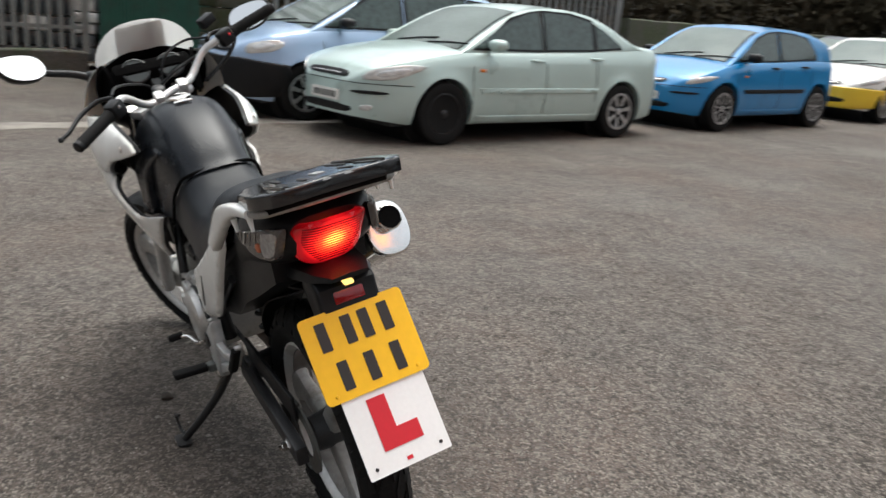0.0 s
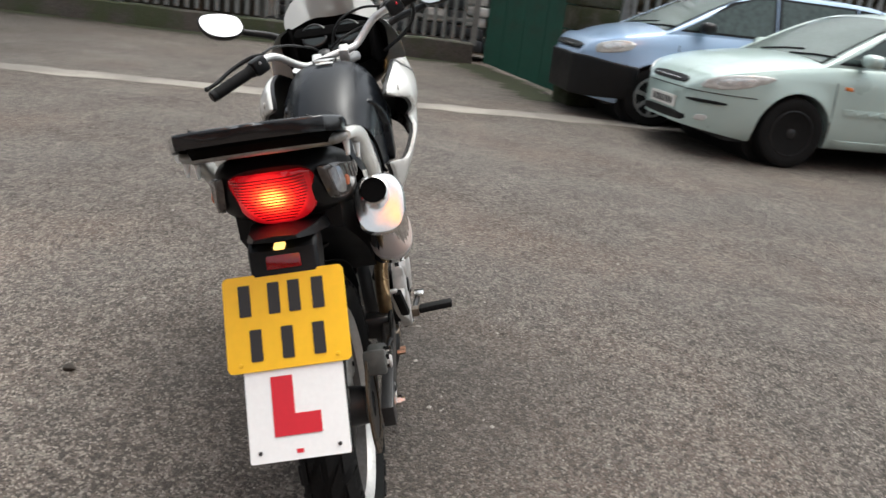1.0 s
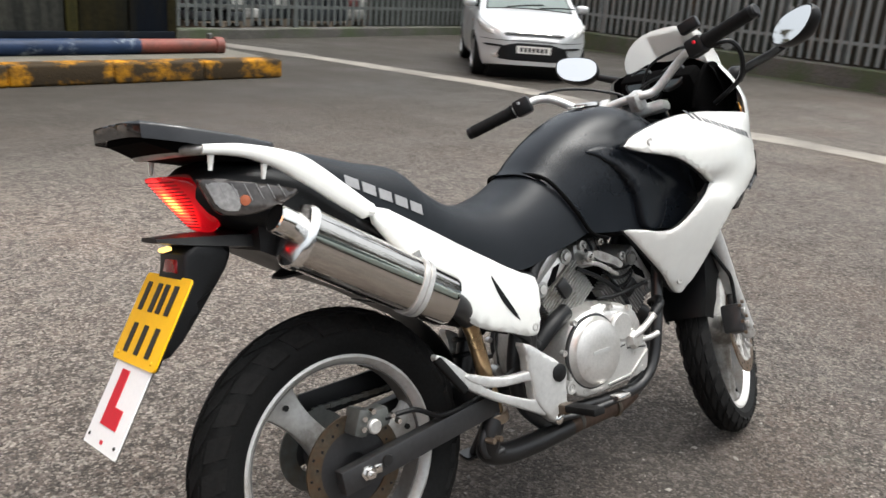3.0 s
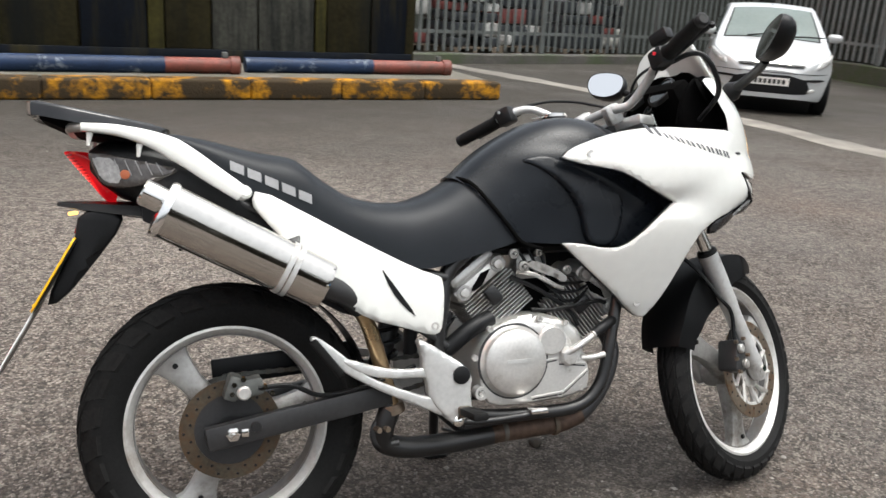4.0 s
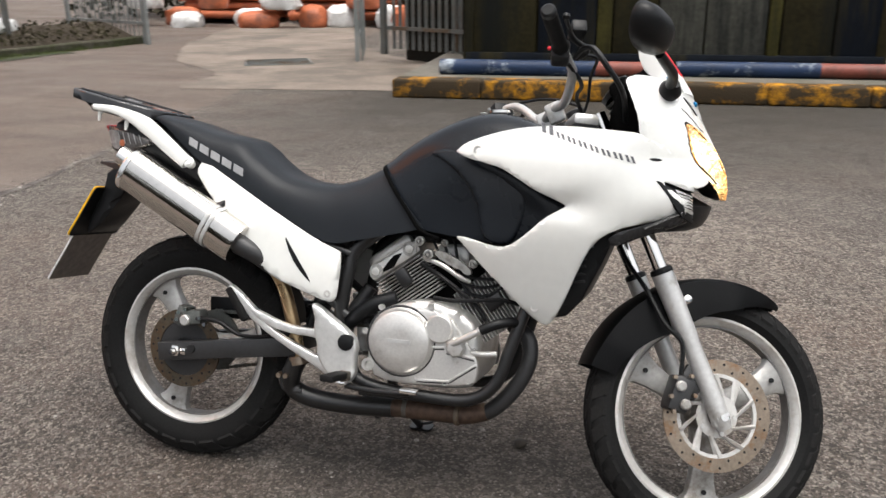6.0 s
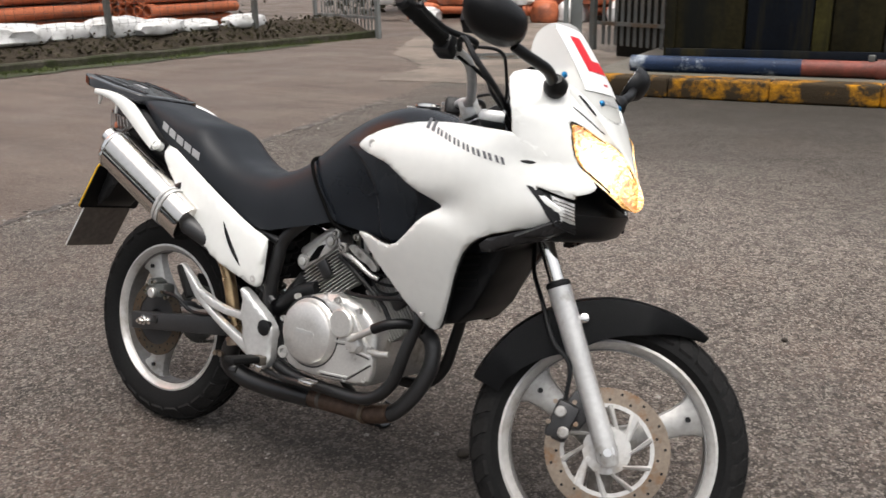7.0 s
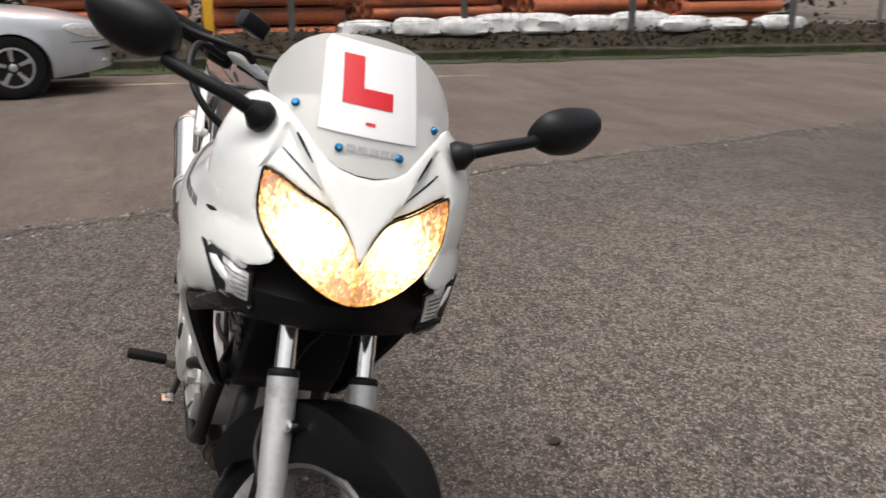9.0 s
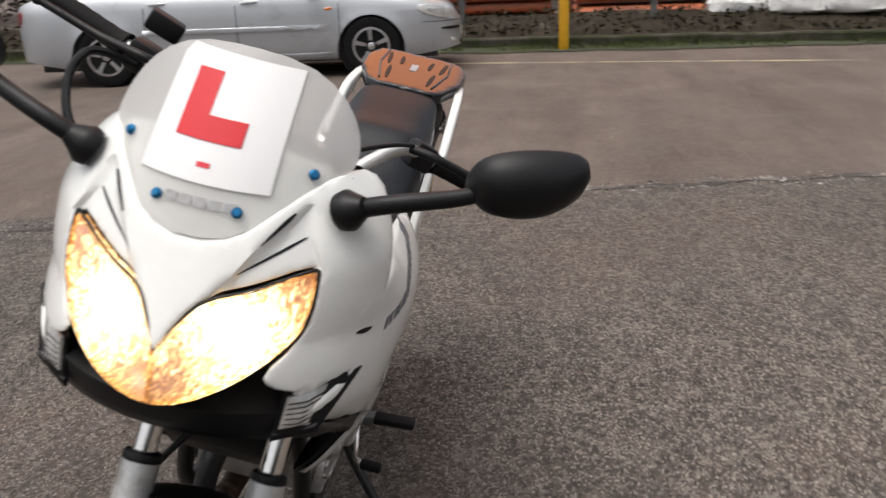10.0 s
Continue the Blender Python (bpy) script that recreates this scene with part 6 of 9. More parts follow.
# ---- forks, mudguard, handlebar ----
for s in (-1, 1):
    y = s * 0.090
    lo, up = (SQ + SA * (-0.03) + SF * 0.074 + V((0, y, 0))), (SQ + SA * 0.365 + SF * 0.074 + V((0, y, 0)))
    leg = steered("fork_slider", sweep(bmesh.new(), [lo, lo.lerp(up, 0.06), lo.lerp(up, 0.12), lo.lerp(up, 0.55), lo.lerp(up, 0.60), lo.lerp(up, 0.95), up], lambda t: (0.018, 0.0235, 0.0235, 0.0225, 0.0245, 0.0265, 0.0265)[round(t * 6)], 20), M_SILVER, None, "silver painted fork slider")
    steered("fork_seal", lathe(bmesh.new(), [(0.0265, 0), (0.028, 0.004), (0.026, 0.012), (0.019, 0.015)], up, SA, 20), M_BLACK, leg)
    steered("fork_tube", sweep(bmesh.new(), [up, SQ + SA * 0.78 + SF * 0.074 + V((0, y, 0))], 0.0175, 18), M_CHROME, leg)
    ax = SQ + SF * 0.075 + V((0, s * 0.104, 0))
    steered("axle_cap", lathe(bmesh.new(), [(0.016, 0), (0.016, 0.005), (0.009, 0.006), (0.009, 0.012)], ax, (0, s, 0), 6 if s > 0 else 18), M_CHROME, leg)
    steered("axle_lug", beam(bmesh.new(), SQ + SA * -0.022 + SF * 0.066 + V((0, s * 0.090, 0)), SQ + SA * 0.03 + SF * 0.072 + V((0, s * 0.090, 0)), 0.026, 0.036, 0.008), M_SILVER, leg)
    eye = SQ + SA * 0.285 + SF * 0.108 + V((0, y * 1.0, 0))
    steered("mudguard_lug", beam(bmesh.new(), eye - SF * 0.03, eye, 0.010, 0.018, 0.003), M_SILVER, leg)
    steered("mudguard_bolt", lathe(bmesh.new(), [(0.0105, -0.006), (0.0105, 0.006), (0.006, 0.008)], eye, (0, s, 0), 14), M_CHROME, leg)
for h, t in ((0.775, 0.03), (0.56, 0.035)):
    y2 = bmesh.new()
    beam(y2, SQ + SA * h + SF * 0.04 + V((0, -0.105, 0)), SQ + SA * h + SF * 0.04 + V((0, 0.105, 0)), 0.07, t, 0.01)
    steered("fork_yoke", y2, M_SILVER if h > 0.7 else M_SATIN)
steered("steering_stem", sweep(bmesh.new(), [SQ + SA * 0.50, SQ + SA * 0.80], 0.026, 20), M_SATIN)

FC = V(FRONT)


gm = bmesh.new()
rows = []
for k in range(33):
    u = 57 + (163 - 57) * k / 32
    w = 0.012 + 0.058 * min(1.0, (u - 57) / 24) ** 0.6 - 0.012 * max(0, (u - 150) / 13)
    side = 0.045 * max(0.0, 1 - abs(u - 118) / 38)
    row = []
    for j in range(15):
        f = j / 7 - 1
        v = w * math.sin(f * math.pi / 2)
        drop = 0.016 * f**4 + (0.05 + side) * max(0.0, abs(f) - 0.72) / 0.28 * min(1, (u - 57) / 24)
        a = radians(u)
        R0 = 0.334 - drop - 1.2 * v * v
        row.append(SM @ (FC + V((R0 * math.cos(a), v * (1 + 0.08 * (abs(f) > 0.7)), R0 * math.sin(a)))))
    rows.append(row)
loft(gm, rows, caps=False, closed=False)
bmesh.ops.solidify(gm, geom=gm.faces[:], thickness=0.004)
bp("front_mudguard", gm, M_BLACK, None, "black plastic front mudguard")

# front caliper, hose
cc = SQ + SF * 0.075
cal = bmesh.new()
cpos = cc + V((-0.105, -0.083, 0.045))
box(cal, (0.05, 0.06, 0.085), Matrix.Translation(cpos) @ pose(0, 0, 0, 0, 15, 0), 0.009)
box(cal, (0.06, 0.02, 0.07), Matrix.Translation(cpos + V((0.03, 0.0, 0.03))) @ pose(0, 0, 0, 0, 30, 0), 0.006)
fc_ob = steered("front_caliper", cal, M_ARM, None, "cast front brake caliper")
for dz in (0.02, -0.022):
    steered("piston_cover", lathe(bmesh.new(), [(0.0125, 0), (0.0125, 0.008), (0.009, 0.011)], cpos + V((0.0 - dz * 0.3, -0.03, dz)), (0, -1, 0), 20), M_SPOKE, fc_ob)
for dx, dz in ((0.02, 0.045), (-0.02, 0.04), (0.03, 0.0), (-0.028, -0.005), (-0.02, -0.04)):
    steered("caliper_bolt", lathe(bmesh.new(), [(0.0055, 0), (0.0055, 0.009)], cpos + V((dx, -0.026, dz)), (0, -1, 0), 6), M_DISC, fc_ob)
steered("front_brake_hose", tube([cpos + V((0.0, -0.015, 0.045)), cpos + V((-0.004, -0.02, 0.12)), SQ + SA * 0.255 + SF * 0.03 + V((0, -0.098, 0)), SQ + SA * 0.34 + SF * 0.03 + V((0, -0.070, 0)), SQ + SA * 0.42 + SF * 0.03 + V((0, -0.02, 0)), SQ + SA * 0.50 + SF * 0.05 + V((0, 0.04, 0)), SQ + SA * 0.62 + SF * 0.06 + V((0, 0.03, 0))], 0.0055, 8), M_BLACK)

# handlebar, grips, levers, switchgear
RIGHT = [(0.0, 0.835, -0.01), (0.06, 0.835, -0.01), (0.10, 0.835, 0.005), (0.147, 0.866, 0.028), (0.20, 0.902, 0.010), (0.273, 0.930, -0.019), (0.384, 0.970, -0.061)]
LEFT = [(0.0, 0.835, -0.01), (0.06, 0.835, -0.01), (0.10, 0.85, -0.005), (0.165, 0.915, -0.01), (0.205, 0.938, -0.025), (0.25, 0.942, -0.05), (0.385, 0.941, -0.078)]


def bar_at(h, off, y):
    """A point given beside the left half of the bar; the right half runs a little differently."""
    if y >= 0:
        return steer(h - 0.083 * y, off - 0.068 * y, y)
    dh, do = (lerp_table([(r[0], r[k]) for r in RIGHT], -y) - lerp_table([(r[0], r[k]) for r in LEFT], -y) for k in (1, 2))
    return steer(h + dh, off + do, y)


BAR = [(0.835, -0.01, 0.0), (0.835, -0.01, 0.06), (0.85, -0.005, 0.10), (0.915, -0.01, 0.165), (0.938, -0.025, 0.205), (0.942, -0.05, 0.25), (0.941, -0.078, 0.385)]
pts = [(h, o, -y) for h, o, y in BAR[:0:-1]] + BAR
bar = bp("handlebar", tube([bar_at(h, o, y) for h, o, y in pts], 0.0112, 14, 8), M_SILVER, None, "silver tubular handlebar turned to the left")
for s in (-1, 1):
    bp("bar_clamp", beam(bmesh.new(), steer(0.80, -0.01, s * 0.045), steer(0.85, -0.01, s * 0.045), 0.03, 0.042, 0.006), M_SILVER, bar)
    g0, g1 = V((0.942, -0.055, s * 0.262)), V((0.941, -0.078, s * 0.385))
    bp("grip", sweep(bmesh.new(), [bar_at(*g0.lerp(g1, k / 12)) for k in range(13)], lambda t: 0.0165 + 0.0009 * (round(t * 12) % 2) + (0.004 if t < 0.04 else 0), 16), M_RUBBER, bar, "black ribbed rubber grip")
    bp("bar_end", lathe(bmesh.new(), [(0.0165, 0), (0.0165, 0.012), (0.012, 0.016), (0, 0.016)], bar_at(*g1), bar_at(*g1) - bar_at(*g0), 18, cap=False), M_BLACK, bar)
    swm = bmesh.new()
    a, b = bar_at(0.943, -0.045, s * 0.212), bar_at(0.942, -0.055, s * 0.258)
    beam(swm, a, b, 0.042, 0.048, 0.009)
    bp("switch_pod", swm, M_BLACK, bar)
    bp("switch_button", box(bmesh.new(), (0.008, 0.007, 0.008), Matrix.Translation(bar_at(0.962, -0.071, s * 0.235)), 0.002), M_WRAP if s < 0 else M_GREYPRINT, bar)
    fw = 1.0 if s > 0 else 0.35
    lev = [bar_at(0.935, 0.0, s * 0.20), bar_at(0.93, 0.03 * fw, s * 0.235), bar_at(0.925, -0.06 + 0.088 * fw, s * 0.30), bar_at(0.922, -0.07 + 0.075 * fw, s * 0.36), bar_at(0.922, -0.075 + 0.075 * fw, s * 0.392)]
    bp("lever", tube(lev, lambda t: 0.0075 - 0.002 * t, 10), M_BLACK, bar, "black clutch lever" if s > 0 else "black brake lever")
    bp("lever_ball", lathe(bmesh.new(), [(0.0, -0.008), (0.006, -0.006), (0.009, 0), (0.006, 0.006), (0, 0.008)], lev[-1], (0, 0, 1), 12, cap=False), M_BLACK, bar)
bp("brake_reservoir", beam(bmesh.new(), bar_at(0.985, 0.015, -0.195), bar_at(0.985, 0.012, -0.245), 0.035, 0.03, 0.005), M_BLACK, bar)
bp("brake_cable", tube([(1.052, -0.215, 1.118), (1.075, -0.25, 1.132), (1.10, -0.268, 1.128), (1.13, -0.272, 1.092), (1.165, -0.24, 1.04), (1.17, -0.16, 0.985)], 0.0065, 8), M_BLACK)
bp("throttle_cable", tube([bar_at(0.945, 0.0, -0.205), bar_at(0.93, 0.06, -0.16), bar_at(0.88, 0.09, -0.08), bar_at(0.80, 0.06, -0.03), (0.97, -0.02, 0.90)], 0.004, 8), M_BLACK)
bp("clutch_cable", tube([bar_at(0.94, 0.005, 0.20), bar_at(0.915, 0.05, 0.15), bar_at(0.865, 0.075, 0.07), bar_at(0.80, 0.07, 0.0), (0.97, 0.03, 0.88)], 0.004, 8), M_BLACK)
bp("wiring_loom", tube([bar_at(0.93, -0.03, -0.21), bar_at(0.88, 0.02, -0.13), bar_at(0.84, 0.05, -0.06), bar_at(0.78, 0.07, 0.0), (1.08, 0.0, 0.93)], 0.005, 8), M_BLACK)
bp("ignition_lock", lathe(bmesh.new(), [(0.02, 0), (0.02, 0.03), (0.015, 0.034), (0, 0.034)], steer(0.79, 0.05, 0), SA, 18, cap=False), M_SATIN)

# ---- tail: side panels, grab rail, rack, lamps, plate ----
PANEL = [(0.070, 0.838), (0.056, 0.806), (0.075, 0.778), (0.136, 0.708), (0.192, 0.643), (0.249, 0.580), (0.304, 0.541), (0.386, 0.516), (0.455, 0.492), (0.475, 0.500), (0.482, 0.54), (0.484, 0.622), (0.466, 0.632), (0.42, 0.648), (0.297, 0.712), (0.186, 0.774)]
PSLOT = [(0.330, 0.660), (0.352, 0.628), (0.418, 0.535), (0.385, 0.562), (0.352, 0.604)]


def panel_y(x, z):
    return 0.158 - 0.10 * (x - 0.30) ** 2 - 0.9 * max(0.0, z - 0.74 + 0.5 * max(0, x - 0.1)) ** 2 - 0.35 * max(0.0, 0.60 - z) ** 2


for s in (-1, 1):
    sp = bp("side_panel", sheet(PANEL, lambda u, v, e, s=s: V((u, s * (panel_y(u, v) - e), v)), 0.006, 0.02, 0.010, 1), M_WHITE, None, "glossy white tail side panel")
    bp("panel_slot", sheet(PSLOT, lambda u, v, e, s=s: V((u, s * (panel_y(u, v) + 0.0012 - e), v)), 0.003, 0.012, 0, 1), M_BLACK, sp)
    bp("panel_screw", lathe(bmesh.new(), [(0.0095, -0.004), (0.0095, 0.0008), (0.005, 0.0008), (0.005, -0.002)], (0.457, s * (panel_y(0.457, 0.516) + 0.0004), 0.516), (0, s, 0), 18), M_CAST, sp)
    # white grab rail: broad flat casting sweeping down to the seat side
    path = curve_pts([(-0.268, s * 0.140, 0.964), (-0.20, s * 0.147, 0.957), (-0.135, s * 0.152, 0.938), (-0.082, s * 0.155, 0.911), (-0.02, s * 0.157, 0.866), (0.036, s * 0.158, 0.826)], 7)
    rings = []
    for i, p in enumerate(path):
        t = i / (len(path) - 1)
        d = (path[min(i + 1, len(path) - 1)] - path[max(i - 1, 0)]).normalized()
        up = V((0, s * 1.0, 0)).cross(d).normalized() * s
        up = up if up.z > 0 else -up
        hh = lerp_table([(0.0, 0.0085), (0.25, 0.0125), (0.55, 0.0225), (0.75, 0.021), (1.0, 0.0175)], t)
        hw = 0.013
        rings.append([p + up * hh * math.copysign(abs(math.sin(a)) ** 0.6, math.sin(a)) + V((0, 1, 0)) * hw * math.copysign(abs(math.cos(a)) ** 0.6, math.cos(a)) for a in (2 * math.pi * k / 16 for k in range(16))])
    rail = bp("grab_rail", loft(bmesh.new(), rings), M_WHITE, None, "white cast grab rail")
    for x, z, y in ((-0.252, 0.953, 0.141), (-0.160, 0.930, 0.149)):
        bp("luggage_hook", sweep(bmesh.new(), [(x, s * y, z), (x - 0.004, s * y, z - 0.026)], lambda t: 0.0065 - 0.003 * t, 8), M_WHITE, rail)
    bp("rail_foot", lathe(bmesh.new(), [(0.013, -0.01), (0.015, 0.012), (0.010, 0.018)], (0.040, s * 0.150, 0.826), (0.2, s * 0.9, 0.3), 14), M_WHITE, rail)
bp("rear_rail_bar", tube([(-0.262, -0.140, 0.964), (-0.284, -0.125, 0.964), (-0.290, -0.09, 0.964), (-0.292, 0, 0.964), (-0.290, 0.09, 0.964), (-0.284, 0.125, 0.964), (-0.262, 0.140, 0.964)], 0.010, 10), M_SPOKE)

# luggage rack plate
RACK = [(-0.368, -0.093), (-0.358, -0.123), (-0.3, -0.148), (-0.2, -0.142), (-0.115, -0.107), (-0.098, -0.07), (-0.098, 0.07), (-0.115, 0.107), (-0.2, 0.142), (-0.3, 0.148), (-0.358, 0.123), (-0.368, 0.093)]


def rack_z(x, y=0.0):
    return 0.954 + 0.205 * (-0.10 - x) - 0.12 * y * y


M_PLATEBACK = mat("grey_brown_plate_back", (0.13, 0.11, 0.095), 0.6, 0, 0.3, 8, 60)
M_RACK = mat("wet_black_rack_plastic", (0.008, 0.008, 0.009), 0.16, 0, 0.25, 10, 120, 0.0002, spec=0.4, coat=0.5)
rack = bp("luggage_rack", sheet(RACK, lambda u, v, e: V((u, v, rack_z(u, v) + 0.012 - e)), 0.022, 0.02, 0.005, 0), M_RACK, None, "black plastic luggage rack plate")
bp("rack_base", loft(bmesh.new(), [[V((x, w * y, z)) for y, z in ((-1, lo), (-1.06, rack_z(x) - 0.004), (1.06, rack_z(x) - 0.004), (1, lo))] for x, w, lo in ((-0.345, 0.094, 0.984), (-0.29, 0.120, 0.958), (-0.20, 0.118, 0.940), (-0.112, 0.088, 0.936))]), M_SHADE, rack)
for s in (-1, 1):
    for x0, x1, y in ((-0.335, -0.25, 0.085), (-0.23, -0.14, 0.065), (-0.32, -0.26, 0.045)):
        bp("rack_slot", sheet([(x0, s * y - 0.006), (x1, s * y * 0.9 - 0.006), (x1, s * y * 0.9 + 0.006), (x0, s * y + 0.006)], lambda u, v, e: V((u, v, rack_z(u, v) + 0.0135 - e)), 0.003, 0.03, 0, 1), M_BLACK, rack)
    bp("rack_rib", sweep(bmesh.new(), [(-0.352, s * 0.095, rack_z(-0.352, 0.095) + 0.013), (-0.25, s * 0.10, rack_z(-0.25, 0.1) + 0.013), (-0.13, s * 0.075, rack_z(-0.13, 0.075) + 0.013)], 0.003, 6), M_RACK, rack)
bp("rack_badge", flat_plate(rect(0.05, 0.02, 0.004), (-0.25, 0, rack_z(-0.25) + 0.0135), (1, 0, -0.205), (0, 1, 0), 0.002), M_GREYPRINT, rack)

# tail unit
rings = []
for x, zt, zb, w in ((-0.258, 0.925, 0.872, 0.074), (-0.235, 0.940, 0.845, 0.098), (-0.20, 0.946, 0.822, 0.114), (-0.14, 0.938, 0.80, 0.124), (-0.06, 0.922, 0.78, 0.126), (0.03, 0.87, 0.74, 0.118), (0.12, 0.80, 0.70, 0.106)):
    ring = []
    for k in range(20):
        a = 2 * math.pi * k / 20
        cy, cz = math.cos(a), math.sin(a)
        ring.append(V((x, w * math.copysign(abs(cy) ** 0.6, cy), (zt + zb) / 2 + (zt - zb) / 2 * math.copysign(abs(cz) ** 0.6, cz))))
    rings.append(ring)
bp("tail_cowl", loft(bmesh.new(), rings), M_BLACK, None, "black plastic tail cowl")
TL = [(-0.120, 0.908), (-0.10, 0.919), (-0.05, 0.923), (0.05, 0.923), (0.10, 0.919), (0.120, 0.908), (0.126, 0.890), (0.118, 0.862), (0.092, 0.836), (0.05, 0.818), (0.0, 0.812), (-0.05, 0.818), (-0.092, 0.836), (-0.118, 0.862), (-0.126, 0.890)]


def tail_at(u, z, lift=0.0):
    """A point of the wrapped tail lens: u runs round from side to side."""
    a = min(1.0, abs(u) / 0.14)
    y = 0.079 * math.sin(a * math.pi / 2)
    x = -0.308 + 0.76 * (0.918 - z) + 0.052 * max(0.0, (abs(u) - 0.035) / 0.095) ** 1.7
    return V((x - lift, math.copysign(y + lift * a, u), z))


tl = bp("tail_lamp", sheet(TL, lambda u, v, e: tail_at(u, v, -e), 0.012, 0.010, 0.008, 2), M_LITRED, None, "lit red tail lamp lens")
for k in range(15):
    z = 0.9130 - 0.0062 * k
    hw = 0.080 - 0.0028 * max(0, k - 5) ** 1.3
    bp("lens_rib", sweep(bmesh.new(), [tail_at(hw * (j / 12 - 1), z, 0.0002) for j in range(25)], 0.0016, 6), M_REDLENS, tl)
for s in (-1, 1):
    IL = [(-0.262, 0.914), (-0.25, 0.916), (-0.20, 0.907), (-0.13, 0.890), (-0.082, 0.879), (-0.11, 0.862), (-0.16, 0.846), (-0.20, 0.842), (-0.235, 0.850), (-0.248, 0.88)]
    il = bp("rear_indicator", sheet(IL, lambda u, v, e, s=s: V((u, s * (0.1375 - 1.4 * (u + 0.09) ** 2 - e), v)), 0.01, 0.015, 0.004, 1), M_SMOKE, None, "smoked rear indicator lens")
    bp("indicator_reflector", sheet([(-0.254, 0.908), (-0.205, 0.902), (-0.195, 0.852), (-0.230, 0.855), (-0.243, 0.88)], lambda u, v, e, s=s: V((u, s * (0.1390 - 1.4 * (u + 0.09) ** 2 - e), v)), 0.002, 0.012, 0, 1), M_SMOKECLEAR, il)
    for k in range(7):
        f = -0.250 + 0.020 * k
        bp("lens_rib", sweep(bmesh.new(), [V((u, s * (0.1387 - 1.4 * (u + 0.09) ** 2), z)) for u, z in ((f, 0.905 - 0.10 * (f + 0.25)), (f + 0.012, 0.868))], 0.0012, 6), M_SMOKECLEAR, il)
    bp("indicator_bulb", lathe(bmesh.new(), [(0.010, 0), (0.009, 0.004), (0, 0.006)], (-0.190, s * 0.1225, 0.870), (-0.2, s, 0), 14, cap=False), M_ORANGE, il)
# plate carrier
rings = []
for x, z, w, t in ((-0.10, 0.79, 0.075, 0.03), (-0.19, 0.80, 0.075, 0.026), (-0.27, 0.808, 0.062, 0.018), (-0.325, 0.814, 0.04, 0.008)):
    rings.append([V((x, w * sy, z + t * sz)) for sy, sz in ((-1, -0.5), (-0.9, 0.3), (0, 0.6), (0.9, 0.3), (1, -0.5), (0, -0.7))])
pc = bp("plate_carrier", loft(bmesh.new(), rings), M_BLACK, None, "black rear plate carrier")
bp("carrier_arm", sheet([(-0.285, 0.80), (-0.20, 0.80), (-0.20, 0.765), (-0.25, 0.70), (-0.325, 0.61), (-0.36, 0.605), (-0.295, 0.735)], lambda u, v, e, k: V((u, k * (0.062 - e), v)), cell=0.03, round_edge=0.008, rounds=1, both=True), M_BLACK, pc)
bp("plate_lamp", box(bmesh.new(), (0.020, 0.020, 0.008), pose(-0.298, 0.0, 0.793, 0, -8, 0), 0.003), M_PLATELAMP, pc)
bp("red_reflector", box(bmesh.new(), (0.008, 0.062, 0.032), pose(-0.288, 0.0, 0.765, 0, 20, 0), 0.002), M_REDLENS, pc)
PU, PV = V((0, -1, 0)), V((0.088, 0, 0.146)).normalized()
PC = V((-0.338, 0.006, 0.672))
PN = PU.cross(PV)
plate = bp("number_plate", flat_plate(rect(0.216, 0.170, 0.010), PC, PU, PV, 0.004), M_PLATEYEL, None, "yellow rear registration plate with black characters")
out = PN if PN.x < 0 else -PN
for row, xs in ((0.040, (-0.070, -0.018, 0.018, 0.060)), (-0.040, (-0.055, 0.0, 0.055))):
    for x in xs:
        at = PC + PU * x + PV * row + out * 0.0015
        bp("character_bar", flat_plate(rect(0.021, 0.056, 0.002), at, PU, PV, 0.0012), M_INK, plate)
for x in (-0.085, 0.085):
    bp("plate_screw", lathe(bmesh.new(), [(0.004, 0), (0.003, 0.002), (0, 0.002)], PC + PU * x - PV * 0.072 + out * 0.0005, out, 10, cap=False), M_PLATEYEL, plate)
bp("plate_back", flat_plate(rect(0.214, 0.168, 0.010), PC - out * 0.006, PU, PV, 0.0015), M_BLACK, plate)
LC = PC - PV * 0.160 + PU * 0.004 - out * 0.004
lp = bp("learner_plate", flat_plate(rect(0.172, 0.160, 0.003), LC, PU, PV, 0.003), M_LWHITE, None, "white learner plate with a red letter L")
bp("plate_back", flat_plate(rect(0.170, 0.158, 0.003), LC - out * 0.005, PU, PV, 0.0015), M_PLATEBACK, lp, "grey-brown plate back")
LP = [(-0.041, -0.051), (0.041, -0.051), (0.041, -0.015), (-0.003, -0.015), (-0.003, 0.051), (-0.041, 0.051)]
bp("letter_l", flat_plate([(x, y + 0.012) for x, y in LP], LC + out * 0.0015, PU, PV, 0.0012), M_WRAP, lp, "bold red letter L")
for x in (-0.068, 0.068):
    bp("plate_screw", lathe(bmesh.new(), [(0.0038, 0), (0.003, 0.002), (0, 0.002)], LC + PU * x - PV * 0.063 + out * 0.0008, out, 10, cap=False), M_INK, lp)
bp("plate_mark", flat_plate(rect(0.012, 0.007), LC - PV * 0.066 + out * 0.0012, PU, PV, 0.001), M_WRAP, lp)
bp("rear_inner_guard", sheet([(-0.02, -0.07), (0.34, -0.07), (0.34, 0.07), (-0.02, 0.07)], lambda u, v, e: V((0.003 + (0.375 - e) * math.cos(1.75 - u * 3.2), v, 0.345 + (0.375 - e) * math.sin(1.75 - u * 3.2))), 0.005, 0.03), M_BLACK)
